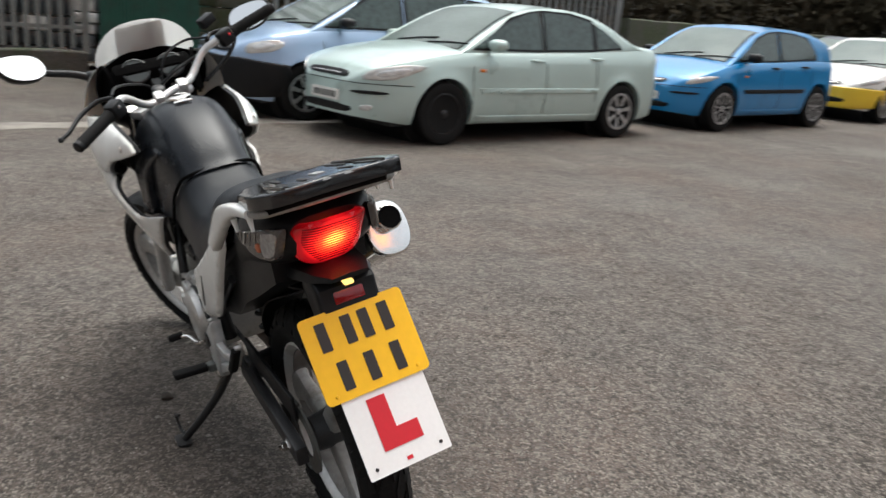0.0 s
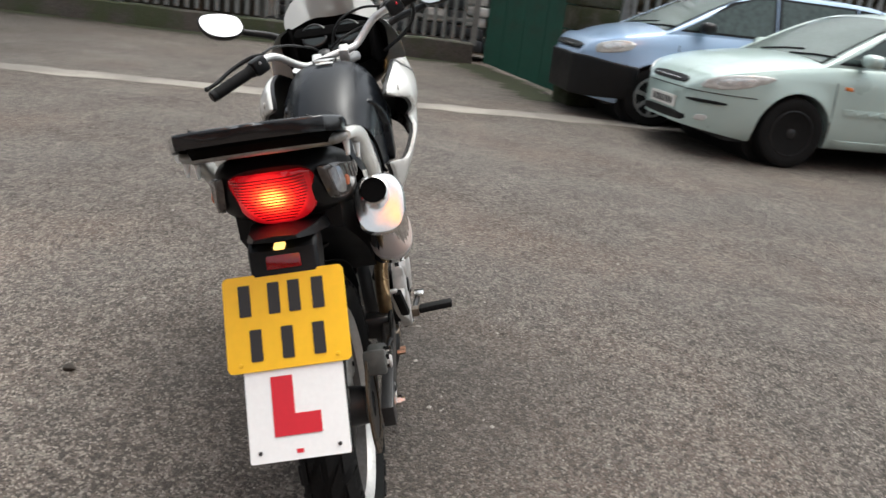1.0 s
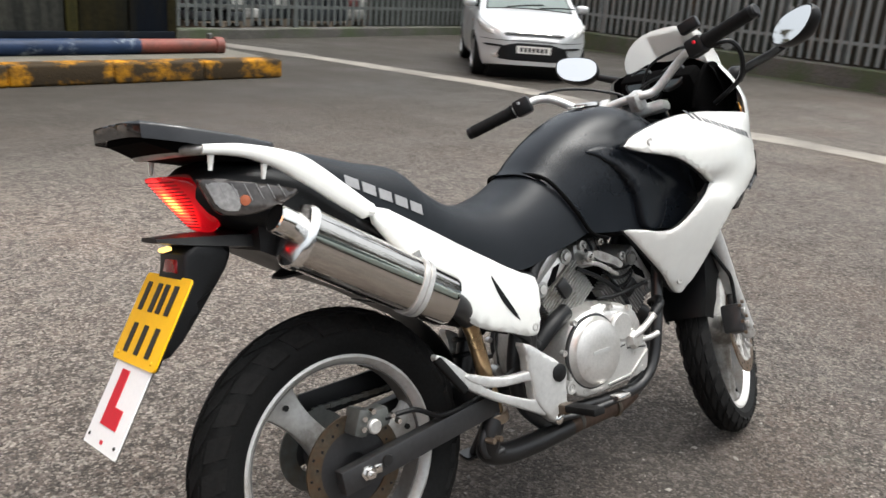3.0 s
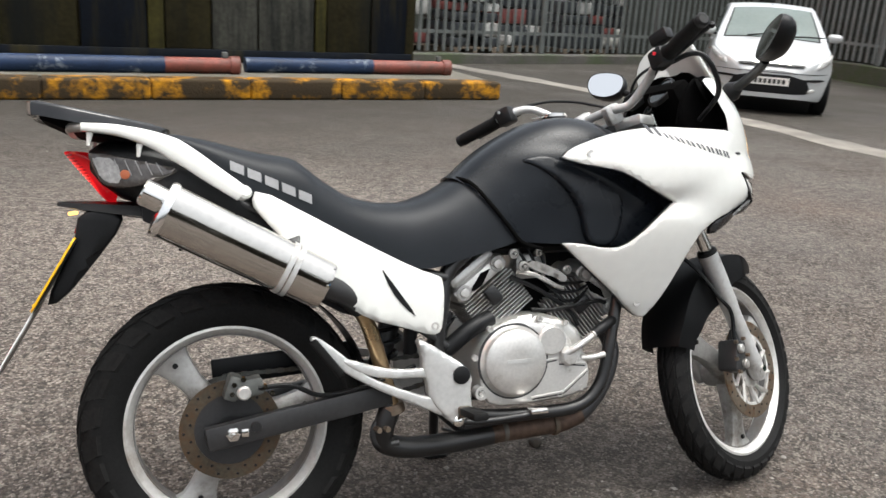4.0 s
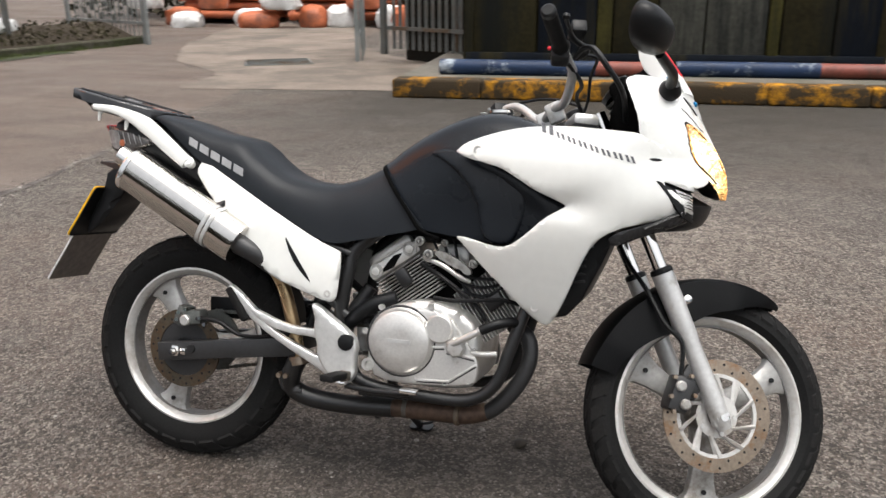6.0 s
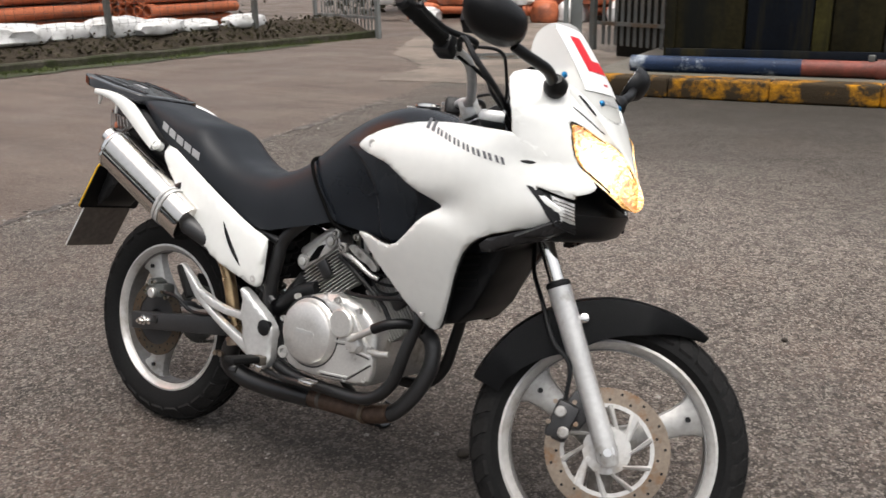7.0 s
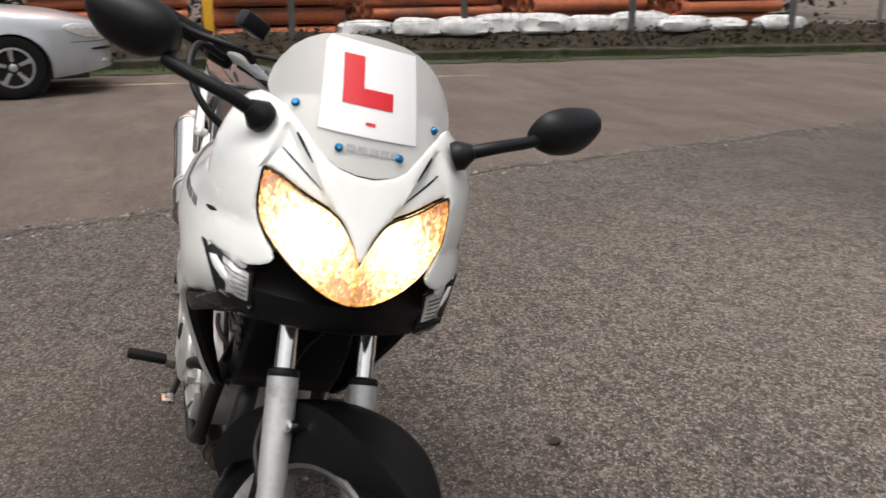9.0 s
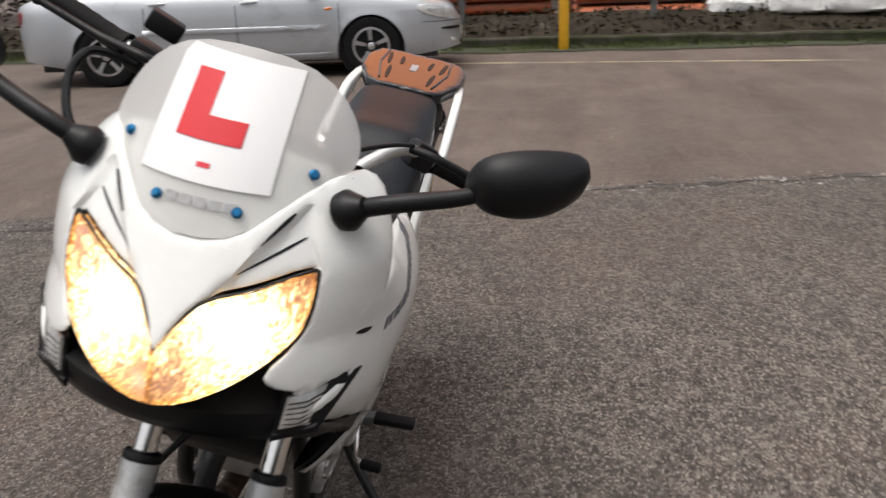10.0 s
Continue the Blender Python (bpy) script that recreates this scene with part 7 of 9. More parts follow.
bp("under_tail_tray", loft(bmesh.new(), [[V((x, w * y, z + t * q)) for y, q in ((-1, 0), (-1, 1), (1, 1), (1, 0))] for x, z, w, t in ((-0.16, 0.775, 0.10, 0.06), (-0.05, 0.715, 0.112, 0.11), (0.10, 0.645, 0.112, 0.13), (0.25, 0.555, 0.105, 0.16), (0.42, 0.50, 0.10, 0.18))]), M_BLACK)

# ---- exhaust ----
M_BRIGHT = mat("satin_bright_steel", (0.86, 0.85, 0.83), 0.18, 1.0, 0.03, 6, 80, rvar=0.05)
E0, E1 = V((0.195, -0.160, 0.628)), V((-0.118, -0.170, 0.797))
ed = (E1 - E0).normalized()


def oval(at, r, k=1.22, n=28):
    side = ed.cross(V((0, 1, 0))).normalized()
    return [at + V((0, 1, 0)) * r * math.copysign(abs(math.cos(a)) ** 0.72, math.cos(a)) + side * r * k * math.copysign(abs(math.sin(a)) ** 0.86, math.sin(a)) for a in (2 * math.pi * q / n for q in range(n))]


L = (E1 - E0).length
sil = bp("silencer", loft(bmesh.new(), [oval(E0.lerp(E1, t), r) for t, r in ((-0.035, 0.027), (-0.03, 0.043), (0.0, 0.045), (0.98, 0.0478), (0.99, 0.0488))]), M_SILENCER, None, "polished steel silencer")
bp("end_cap", loft(bmesh.new(), [oval(E0.lerp(E1, t), r) for t, r in ((0.982, 0.0500), (1.01, 0.0505), (1.028, 0.047), (1.038, 0.034))]), M_BRIGHT, sil)
OUT_UP = V((0.006, 0.006, 0.014))
bp("outlet", lathe(bmesh.new(), [(0.028, 0), (0.028, 0.046), (0.025, 0.048), (0.024, 0.0)], E1 + ed * 0.006 + OUT_UP, ed, 24, cap=False), M_CHROME, sil, "bright outlet tube")
# black disc near the mouth: shade of the open tube put in as colour
bp("outlet_shade", lathe(bmesh.new(), [(0.0245, 0), (0.0245, 0.0455)], E1 + ed * 0.006 + OUT_UP, ed, 20), M_SHADE, sil)
for t in (0.20, 0.24):
    bp("strap", loft(bmesh.new(), [oval(E0.lerp(E1, t + d), 0.0484) for d in (-0.014, 0.014)]), M_SILVER, sil)
bp("strap_bracket", beam(bmesh.new(), E0.lerp(E1, 0.22) + V((0.01, 0.0, 0.05)), E0.lerp(E1, 0.22) + V((0.03, 0.05, 0.10)), 0.03, 0.012, 0.003), M_SATIN, sil)
bp("sleeve", tube([E0 + V((0.004, 0, -0.002)), (0.245, -0.148, 0.602), (0.29, -0.120, 0.565)], lambda t: 0.028 - 0.006 * t, 20), M_ARM)
bp("link_pipe", tube([(0.285, -0.122, 0.57), (0.312, -0.110, 0.52), (0.340, -0.102, 0.43), (0.366, -0.10, 0.33)], 0.0180, 16), M_PIPEBRONZE, None, "bronze-tinted exhaust link pipe")
bp("collector", tube([(0.365, -0.10, 0.335), (0.345, -0.098, 0.285), (0.345, -0.085, 0.245), (0.40, -0.078, 0.222), (0.50, -0.070, 0.216), (0.625, -0.066, 0.222)], 0.0255, 16), M_SATIN, None, "black exhaust collector")
bp("front_header", tube([(0.845, -0.058, 0.233), (0.885, -0.06, 0.250), (0.925, -0.06, 0.290), (0.957, -0.058, 0.340), (0.974, -0.052, 0.395), (0.962, -0.044, 0.444), (0.925, -0.035, 0.468), (0.90, -0.02, 0.50)], 0.0205, 16), M_ARM, None, "dark heat-blackened header pipe")
bp("header_junction", tube([(0.605, -0.066, 0.221), (0.66, -0.064, 0.225), (0.74, -0.062, 0.227), (0.82, -0.06, 0.229), (0.875, -0.06, 0.245)], lambda t: 0.0255 - 0.004 * abs(t - 0.4), 18), M_RUST, None, "heat-stained rusty exhaust junction")
for x in (0.66, 0.80):
    bp("junction_band", lathe(bmesh.new(), [(0.0265, -0.006), (0.0275, -0.003), (0.0275, 0.003), (0.0265, 0.006)], (x, -0.063, 0.2265), (1, 0, 0.03), 20), M_DARKSTEEL)
bp("stay_loop", tube([(0.354, -0.100, 0.310), (0.332, -0.100, 0.300), (0.319, -0.100, 0.275), (0.324, -0.100, 0.250), (0.345, -0.100, 0.240), (0.378, -0.098, 0.242)], 0.009, 10), M_ARM)
bp("rear_header", tube([(0.53, -0.03, 0.53), (0.49, -0.045, 0.46), (0.475, -0.05, 0.38), (0.50, -0.05, 0.30), (0.58, -0.055, 0.225)], 0.018, 14), M_ARM)
bp("pipe_clamp", lathe(bmesh.new(), [(0.026, -0.012), (0.028, -0.010), (0.028, 0.010), (0.026, 0.012)], (0.366, -0.10, 0.325), (-0.25, 0, 1), 18), M_DISC)
for x in (0.32, 0.34):
    bp("clamp_bolt", lathe(bmesh.new(), [(0.007, 0), (0.007, 0.022)], (x, -0.115, 0.285), (0.2, -1, 0), 6), M_DISC)

# ---- engine ----
CASE = [(0.575, 0.345), (0.60, 0.318), (0.70, 0.303), (0.80, 0.305), (0.852, 0.318), (0.858, 0.40), (0.85, 0.47), (0.80, 0.505), (0.74, 0.52), (0.66, 0.515), (0.60, 0.49), (0.57, 0.42)]
eng = bp("crankcase", sheet(CASE, lambda u, v, e, k: V((u, k * (0.128 - e), v)), cell=0.03, round_edge=0.016, rounds=1, both=True), M_CAST, None, "cast aluminium crankcase")
for s in (-1, 1):
    y = s * 0.124
    bp("clutch_cover" if s < 0 else "alternator_cover", lathe(bmesh.new(), [(0.088, 0), (0.088, 0.012), (0.080, 0.020), (0.078, 0.030), (0.070, 0.036), (0.03, 0.037), (0, 0.037)], (0.658, y, 0.414), (0, s, 0), 48, cap=False), M_CAST, eng, "round silver engine cover")
    bp("groove", lathe(bmesh.new(), [(0.0875, 0), (0.0925, 0.012), (0.0895, 0.0135), (0.085, 0.0135)], (0.658, y, 0.414), (0, s, 0), 48, cap=False), M_ARM, eng)
    COVER = [(0.570, 0.384), (0.575, 0.346), (0.597, 0.311), (0.700, 0.308), (0.853, 0.322), (0.862, 0.361), (0.856, 0.397), (0.820, 0.436), (0.803, 0.463), (0.786, 0.487), (0.722, 0.503), (0.645, 0.497), (0.590, 0.465), (0.574, 0.418)]
    bp("side_cover", sheet(COVER, lambda u, v, e, s=s: V((u, s * (0.137 - e), v)), 0.012, 0.02, 0.004, 1), M_CAST, eng)
    bp("cover_step", lathe(bmesh.new(), [(0.036, 0), (0.036, 0.010), (0.032, 0.014), (0, 0.014)], (0.757, s * 0.134, 0.457), (0, s, 0), 32, cap=False), M_CAST, eng)
    bp("pump_body", lathe(bmesh.new(), [(0.026, 0), (0.026, 0.012), (0.020, 0.020), (0.010, 0.021), (0, 0.021)], (0.803, s * 0.134, 0.416), (0, s, 0), 7, cap=False), M_CAST, eng)
    for a, b in (((0.792, 0.330), (0.856, 0.378)), ((0.735, 0.408), (0.772, 0.412)), ((0.700, 0.322), (0.790, 0.328)), ((0.778, 0.402), (0.850, 0.392))):
        bp("cover_rib", beam(bmesh.new(), (a[0], s * 0.138, a[1]), (b[0], s * 0.138, b[1]), 0.006, 0.005, 0.001), M_CAST, eng)
        bp("rib_groove", beam(bmesh.new(), (a[0], s * 0.1362, a[1] - 0.0055), (b[0], s * 0.1362, b[1] - 0.0055), 0.003, 0.003), M_ARM, eng)
    for x, z in ((0.575, 0.343), (0.62, 0.325), (0.70, 0.322), (0.78, 0.322), (0.838, 0.333), (0.845, 0.41), (0.80, 0.495), (0.73, 0.51), (0.60, 0.495), (0.56, 0.43)):
        bp("case_bolt", lathe(bmesh.new(), [(0.0075, -0.006), (0.0075, 0.006), (0.004, 0.006), (0.004, 0.003)], (x, s * 0.132, z), (0, s, 0), 12), M_CAST, eng)
    bp("case_lug", lathe(bmesh.new(), [(0.016, -0.02), (0.016, 0.008), (0.009, 0.008), (0.009, -0.004)], (0.573, s * 0.132, 0.345), (0, s, 0), 20), M_CAST, eng)
# plain bar where the cover carries a maker's name
bp("cover_print", flat_plate(rect(0.06, 0.009), (0.66, -0.1625, 0.418), (1, 0, 0), (0, 0, 1), 0.001), M_SILVER, eng)
bp("water_spout", tube([(0.792, -0.146, 0.422), (0.815, -0.155, 0.436), (0.85, -0.157, 0.457), (0.868, -0.155, 0.468)], lambda t: 0.0085 + (0.003 if t > 0.85 else 0), 14), M_CAST, eng)
bp("oil_union", tube([(0.84, -0.13, 0.405), (0.87, -0.135, 0.405), (0.905, -0.135, 0.41)], 0.008, 12), M_CAST, eng)
bp("oil_hose", tube([(0.864, -0.155, 0.466), (0.90, -0.148, 0.484), (0.935, -0.12, 0.490), (0.955, -0.08, 0.475)], 0.0125, 12), M_BLACK, eng)


def cylinder(base, axis, n, length, w, d, head):
    """A finned air-cooled barrel with a head and cover."""
    b, ax = V(base), V(axis).normalized()
    rot = Matrix((V((0, 1, 0)).cross(ax), V((0, 1, 0)), ax)).transposed().to_4x4()
    m = Matrix.Translation(b) @ rot
    # near-black core puts the shade between the fins into its colour
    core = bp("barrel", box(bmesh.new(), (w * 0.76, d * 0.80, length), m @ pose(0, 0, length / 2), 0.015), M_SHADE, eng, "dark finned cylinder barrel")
    for k in range(n):
        z = length * (k + 0.5) / n
        f = bmesh.new()
        box(f, (w * (1.0 if k < n - 1 else 0.92), d, 0.0026), m @ pose(0, 0, z))
        bp("cooling_fin", f, M_SPOKE, core)
    hd = bp("cylinder_head", box(bmesh.new(), (w * 1.06, d * 1.02, head), m @ pose(0, 0, length + head / 2), 0.014), M_CAST, core, "cast cylinder head")
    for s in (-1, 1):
        # flat black plate on the face paints the shade of a casting pocket
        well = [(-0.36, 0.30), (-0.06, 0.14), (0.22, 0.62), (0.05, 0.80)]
        bp("pocket_shade", flat_plate([(a * w, (q - 0.5) * head) for a, q in well], m @ V((0, s * d * 0.512, length + head * 0.5)), m.to_3x3() @ V((1, 0, 0)), m.to_3x3() @ V((0, 0, 1)), 0.002), M_SHADE, hd)
    bp("head_cover", box(bmesh.new(), (w * 0.90, d * 0.86, 0.034), m @ pose(0, 0, length + head + 0.008), 0.014), M_CAST, core)
    for s in (-1, 1):
        for q in (-1, 1):
            bp("head_bolt", lathe(bmesh.new(), [(0.011, 0), (0.011, 0.008), (0.006, 0.009)], m @ V((q * w * 0.36, s * d * 0.505, length + head * 0.55)), (0, s, 0), 14), M_CAST, core)
            bp("bolt_well", lathe(bmesh.new(), [(0.019, 0), (0.019, 0.003), (0.0125, 0.003), (0.0125, 0.001)], m @ V((q * w * 0.36, s * d * 0.508, length + head * 0.55)), (0, s, 0), 18), M_SPOKE, core)
        bp("plug_boss", box(bmesh.new(), (0.035, 0.03, 0.05), m @ pose(0.0, s * d * 0.46, length * 0.72), 0.008), M_SATIN, core)


cylinder((0.682, 0, 0.505), (-0.60, 0, 0.80), 13, 0.110, 0.152, 0.150, 0.040)
cylinder((0.812, 0, 0.478), (0.78, 0, 0.62), 13, 0.116, 0.146, 0.150, 0.040)
bp("carburettor", box(bmesh.new(), (0.09, 0.09, 0.07), pose(0.755, 0, 0.63), 0.015), M_CAST)
link = bp("throttle_linkage", sheet([(0.716, 0.640), (0.732, 0.650), (0.770, 0.636), (0.815, 0.612), (0.822, 0.596), (0.806, 0.592), (0.790, 0.606), (0.765, 0.612), (0.735, 0.626)], lambda u, v, e: V((u, -0.100 - 0.1 * (u - 0.72) + e, v)), 0.012, 0.012, 0.003, 1, holes=([(0.752, 0.632), (0.768, 0.628), (0.764, 0.620), (0.750, 0.624)], [(0.784, 0.618), (0.800, 0.610), (0.796, 0.603), (0.782, 0.610)])), M_SPOKE, None, "cast throttle linkage")
for x, z, r in ((0.705, 0.636, 0.013), (0.822, 0.622, 0.011), (0.680, 0.668, 0.012), (0.745, 0.668, 0.009)):
    bp("linkage_wheel", lathe(bmesh.new(), [(r, 0), (r, 0.010), (r * 0.62, 0.012), (r * 0.6, 0.005), (r * 0.28, 0.005), (r * 0.28, 0.016)], (x, -0.095, z), (0, -1, 0), 18), M_SPOKE, link)
bp("choke_link", tube([(0.69, -0.09, 0.625), (0.74, -0.098, 0.612), (0.79, -0.098, 0.585), (0.815, -0.09, 0.575)], 0.006, 8), M_CAST)
bp("airbox", box(bmesh.new(), (0.34, 0.10, 0.13), pose(0.775, 0, 0.725), 0.02), M_BLACK)
# near-black tank floor, and a box added as backing to darken the engine bay
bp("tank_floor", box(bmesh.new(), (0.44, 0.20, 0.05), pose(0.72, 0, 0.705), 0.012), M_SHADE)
bp("engine_bay_backing", box(bmesh.new(), (0.17, 0.10, 0.13), pose(0.765, 0.01, 0.555), 0.02), M_SHADE)
bp("intake_hose", tube([(0.49, -0.085, 0.436), (0.521, -0.092, 0.460), (0.568, -0.095, 0.494), (0.622, -0.085, 0.514)], 0.021, 14), M_BLACK)
bp("plug_lead", tube([(0.725, -0.10, 0.528), (0.778, -0.105, 0.526), (0.854, -0.105, 0.534), (0.905, -0.10, 0.539), (0.94, -0.08, 0.53)], 0.0055, 8), M_BLACK)
bp("breather_hose", tube([(0.68, -0.08, 0.61), (0.75, -0.09, 0.575), (0.83, -0.09, 0.52), (0.86, -0.085, 0.48)], 0.006, 8), M_BLACK)
for k in range(3):
    bp("small_hose", tube([(0.70 + 0.03 * k, -0.07, 0.68), (0.76 + 0.02 * k, -0.085, 0.60 - 0.02 * k), (0.86, -0.08, 0.585 - 0.02 * k), (0.93, -0.06, 0.60)], 0.004, 6), M_BLACK)
bp("radiator_shroud", sheet([(1.0, 0.50), (1.08, 0.52), (1.15, 0.68), (1.16, 0.74), (1.06, 0.74), (1.0, 0.62)], lambda u, v, e, k: V((u, k * (0.10 - e), v)), cell=0.04, round_edge=0.01, rounds=1, both=True), M_BLACK)
for k in range(6):
    for s in (-1, 1):
        bp("shroud_slot", box(bmesh.new(), (0.05, 0.006, 0.006), pose(1.075, s * 0.101, 0.60 + k * 0.018, 0, -12, 0)), M_SATIN)

# ---- frame ----
for s in (-1, 1):
    bp("frame_cradle", tube([(0.535, s * 0.115, 0.30), (0.60, s * 0.118, 0.285), (0.72, s * 0.118, 0.278), (0.84, s * 0.118, 0.284), (0.905, s * 0.115, 0.335), (0.935, s * 0.11, 0.43), (0.965, s * 0.095, 0.53), (1.02, s * 0.06, 0.68), (1.05, s * 0.03, 0.86)], 0.0155, 14), M_SATIN, None, "black tubular frame cradle")
    bp("frame_spine", tube([(0.475, s * 0.100, 0.40), (0.480, s * 0.106, 0.482), (0.492, s * 0.106, 0.565), (0.520, s * 0.098, 0.645), (0.70, s * 0.085, 0.76), (0.95, s * 0.04, 0.84)], 0.018, 14), M_SATIN)
    bp("subframe_rail", tube([(0.50, s * 0.11, 0.62), (0.30, s * 0.11, 0.68), (0.05, s * 0.105, 0.80), (-0.15, s * 0.10, 0.90)], 0.012, 12), M_SATIN)
    bp("subframe_stay", tube([(0.50, s * 0.11, 0.46), (0.36, s * 0.115, 0.56), (0.18, s * 0.115, 0.68)], 0.011, 12), M_SATIN)
    # footrest hanger casting
    HANG = [(0.412, 0.489), (0.438, 0.480), (0.479, 0.451), (0.52, 0.425), (0.547, 0.394), (0.541, 0.361), (0.544, 0.307), (0.507, 0.275), (0.478, 0.300), (0.452, 0.330), (0.438, 0.356), (0.436, 0.385), (0.428, 0.405), (0.424, 0.425), (0.426, 0.450)]
    UPPER = [(0.448, 0.428), (0.448, 0.394), (0.420, 0.401), (0.371, 0.402), (0.327, 0.408), (0.285, 0.419), (0.236, 0.452), (0.250, 0.458), (0.322, 0.431), (0.37, 0.422), (0.424, 0.420)]
    LOWER = [(0.462, 0.352), (0.482, 0.298), (0.43, 0.327), (0.373, 0.354), (0.315, 0.383), (0.235, 0.432), (0.176, 0.496), (0.170, 0.511), (0.187, 0.513), (0.250, 0.460), (0.300, 0.413), (0.335, 0.394), (0.388, 0.371), (0.436, 0.352)]
    hg = bp("footrest_hanger", sheet(HANG, lambda u, v, e, s=s: V((u, s * (0.156 - e), v)), 0.022, 0.016, 0.007, 1), M_SILVER, None, "silver cast footrest hanger")
    bp("hanger_arm", sheet(UPPER, lambda u, v, e, s=s: V((u, s * (0.1535 - e), v)), 0.014, 0.010, 0.0035, 2), M_SILVER, hg)
    bp("hanger_arm", sheet(LOWER, lambda u, v, e, s=s: V((u, s * (0.1525 - e), v)), 0.014, 0.010, 0.0035, 2), M_SILVER, hg)
    bp("hanger_plug", lathe(bmesh.new(), [(0.021, -0.01), (0.021, 0.003), (0.017, 0.005), (0, 0.005)], (0.517, s * 0.156, 0.398), (0, s, 0), 24, cap=False), M_BLACK, hg)
    bp("pillion_peg", beam(bmesh.new(), (0.175, s * 0.150, 0.505), (0.235, s * 0.160, 0.425), 0.022, 0.018, 0.005), M_RUBBER, hg, "folded black pillion footrest")
    pz = 0.325
    pg = bp("footrest", beam(bmesh.new(), (0.522, s * 0.152, pz - 0.012), (0.520, s * 0.178, pz - 0.01), 0.03, 0.024, 0.004), M_DARKSTEEL)
    bp("footrest_rubber", beam(bmesh.new(), (0.520, s * 0.178, pz - 0.006), (0.518, s * 0.272, pz + 0.002), 0.036, 0.018, 0.005), M_RUBBER, pg, "black rubber footrest")
    bp("hanger_bolt", lathe(bmesh.new(), [(0.013, -0.012), (0.013, 0.006), (0.008, 0.010)], (0.508, s * 0.150, 0.290), (0, s, 0), 14), M_CHROME, hg)
bp("brake_pedal", tube([(0.50, -0.135, 0.285), (0.58, -0.15, 0.282), (0.66, -0.165, 0.288), (0.70, -0.17, 0.292)], 0.008, 10), M_SATIN)
bp("pedal_pad", box(bmesh.new(), (0.045, 0.03, 0.012), pose(0.70, -0.175, 0.300), 0.003), M_CHROME)
bp("gear_lever", tube([(0.60, 0.15, 0.36), (0.66, 0.165, 0.33), (0.72, 0.18, 0.335), (0.735, 0.21, 0.34)], 0.007, 10), M_CHROME)
bp("gear_rubber", beam(bmesh.new(), (0.735, 0.19, 0.34), (0.735, 0.235, 0.34), 0.02, 0.02, 0.006), M_RUBBER)
bp("bash_bar", beam(bmesh.new(), (0.54, -0.10, 0.262), (0.84, -0.10, 0.268), 0.02, 0.014, 0.004), M_SATIN)
bp("drain_bolt", lathe(bmesh.new(), [(0.012, 0), (0.012, 0.02), (0.007, 0.03)], (0.565, -0.02, 0.205), (0.1, 0, -1), 8), M_SATIN)
bp("shock_body", sweep(bmesh.new(), [(0.36, 0, 0.40), (0.44, 0, 0.66)], 0.026, 16), M_SATIN)
spring = [V((0.36, 0, 0.40)).lerp(V((0.44, 0, 0.66)), t / 90) + V((0.036 * math.cos(t * 0.5), 0.036 * math.sin(t * 0.5), 0)) for t in range(10, 85)]
bp("shock_spring", sweep(bmesh.new(), spring, 0.0055, 6), M_BLACK)
# side stand, down
stand = bp("side_stand", tube([(0.545, 0.115, 0.275), (0.555, 0.16, 0.21), (0.575, 0.225, 0.14), (0.598, 0.285, 0.083)], lambda t: 0.0135 - 0.003 * t, 12), M_SATIN, None, "black side stand resting on the ground")
ft = flat_plate(rect(0.07, 0.042, 0.012), (0.600, 0.290, 0.0815), (1, 0, 0), (0, math.cos(radians(LEAN)), math.sin(radians(LEAN))), 0.007)
bp("stand_foot", ft, M_SATIN, stand)
bp("stand_spring", sweep(bmesh.new(), [(0.54, 0.13, 0.28), (0.57, 0.19, 0.17)], 0.007, 8), M_DARKSTEEL, stand)
bp("stand_tang", tube([(0.60, 0.275, 0.09), (0.635, 0.285, 0.10), (0.65, 0.285, 0.135), (0.62, 0.28, 0.15)], 0.0045, 8), M_SATIN, stand)

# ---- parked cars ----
# pale base colour stands in for the sky reflected in the windscreens
M_SKYGLASS = mat("sky_tinted_windscreen", (0.28, 0.335, 0.32), 0.10, 0, 0.10, 2, 40, spec=0.6, rvar=0.04)
M_SIDEGLASS = mat("green_tinted_side_glass", (0.055, 0.078, 0.074), 0.05, 0, 0.3, 2, 20, spec=0.55, rvar=0.02)
M_LAMPINNER = mat("lamp_inner_chrome", (0.80, 0.80, 0.78), 0.2, 0.6, 0.3, 20, 60)
M_AMBER = mat("amber_lens", (0.60, 0.16, 0.02), 0.2, 0, 0.1, coat=0.5)
SECTION = [(0.16, 0.86), (0.22, 0.93), (0.30, 0.965), (0.40, 0.985), (0.50, 0.997), (0.58, 1.0), (0.66, 0.996), (0.74, 0.990), (0.84, 0.975), (1.0, 0.945), (1.1, 0.93)]


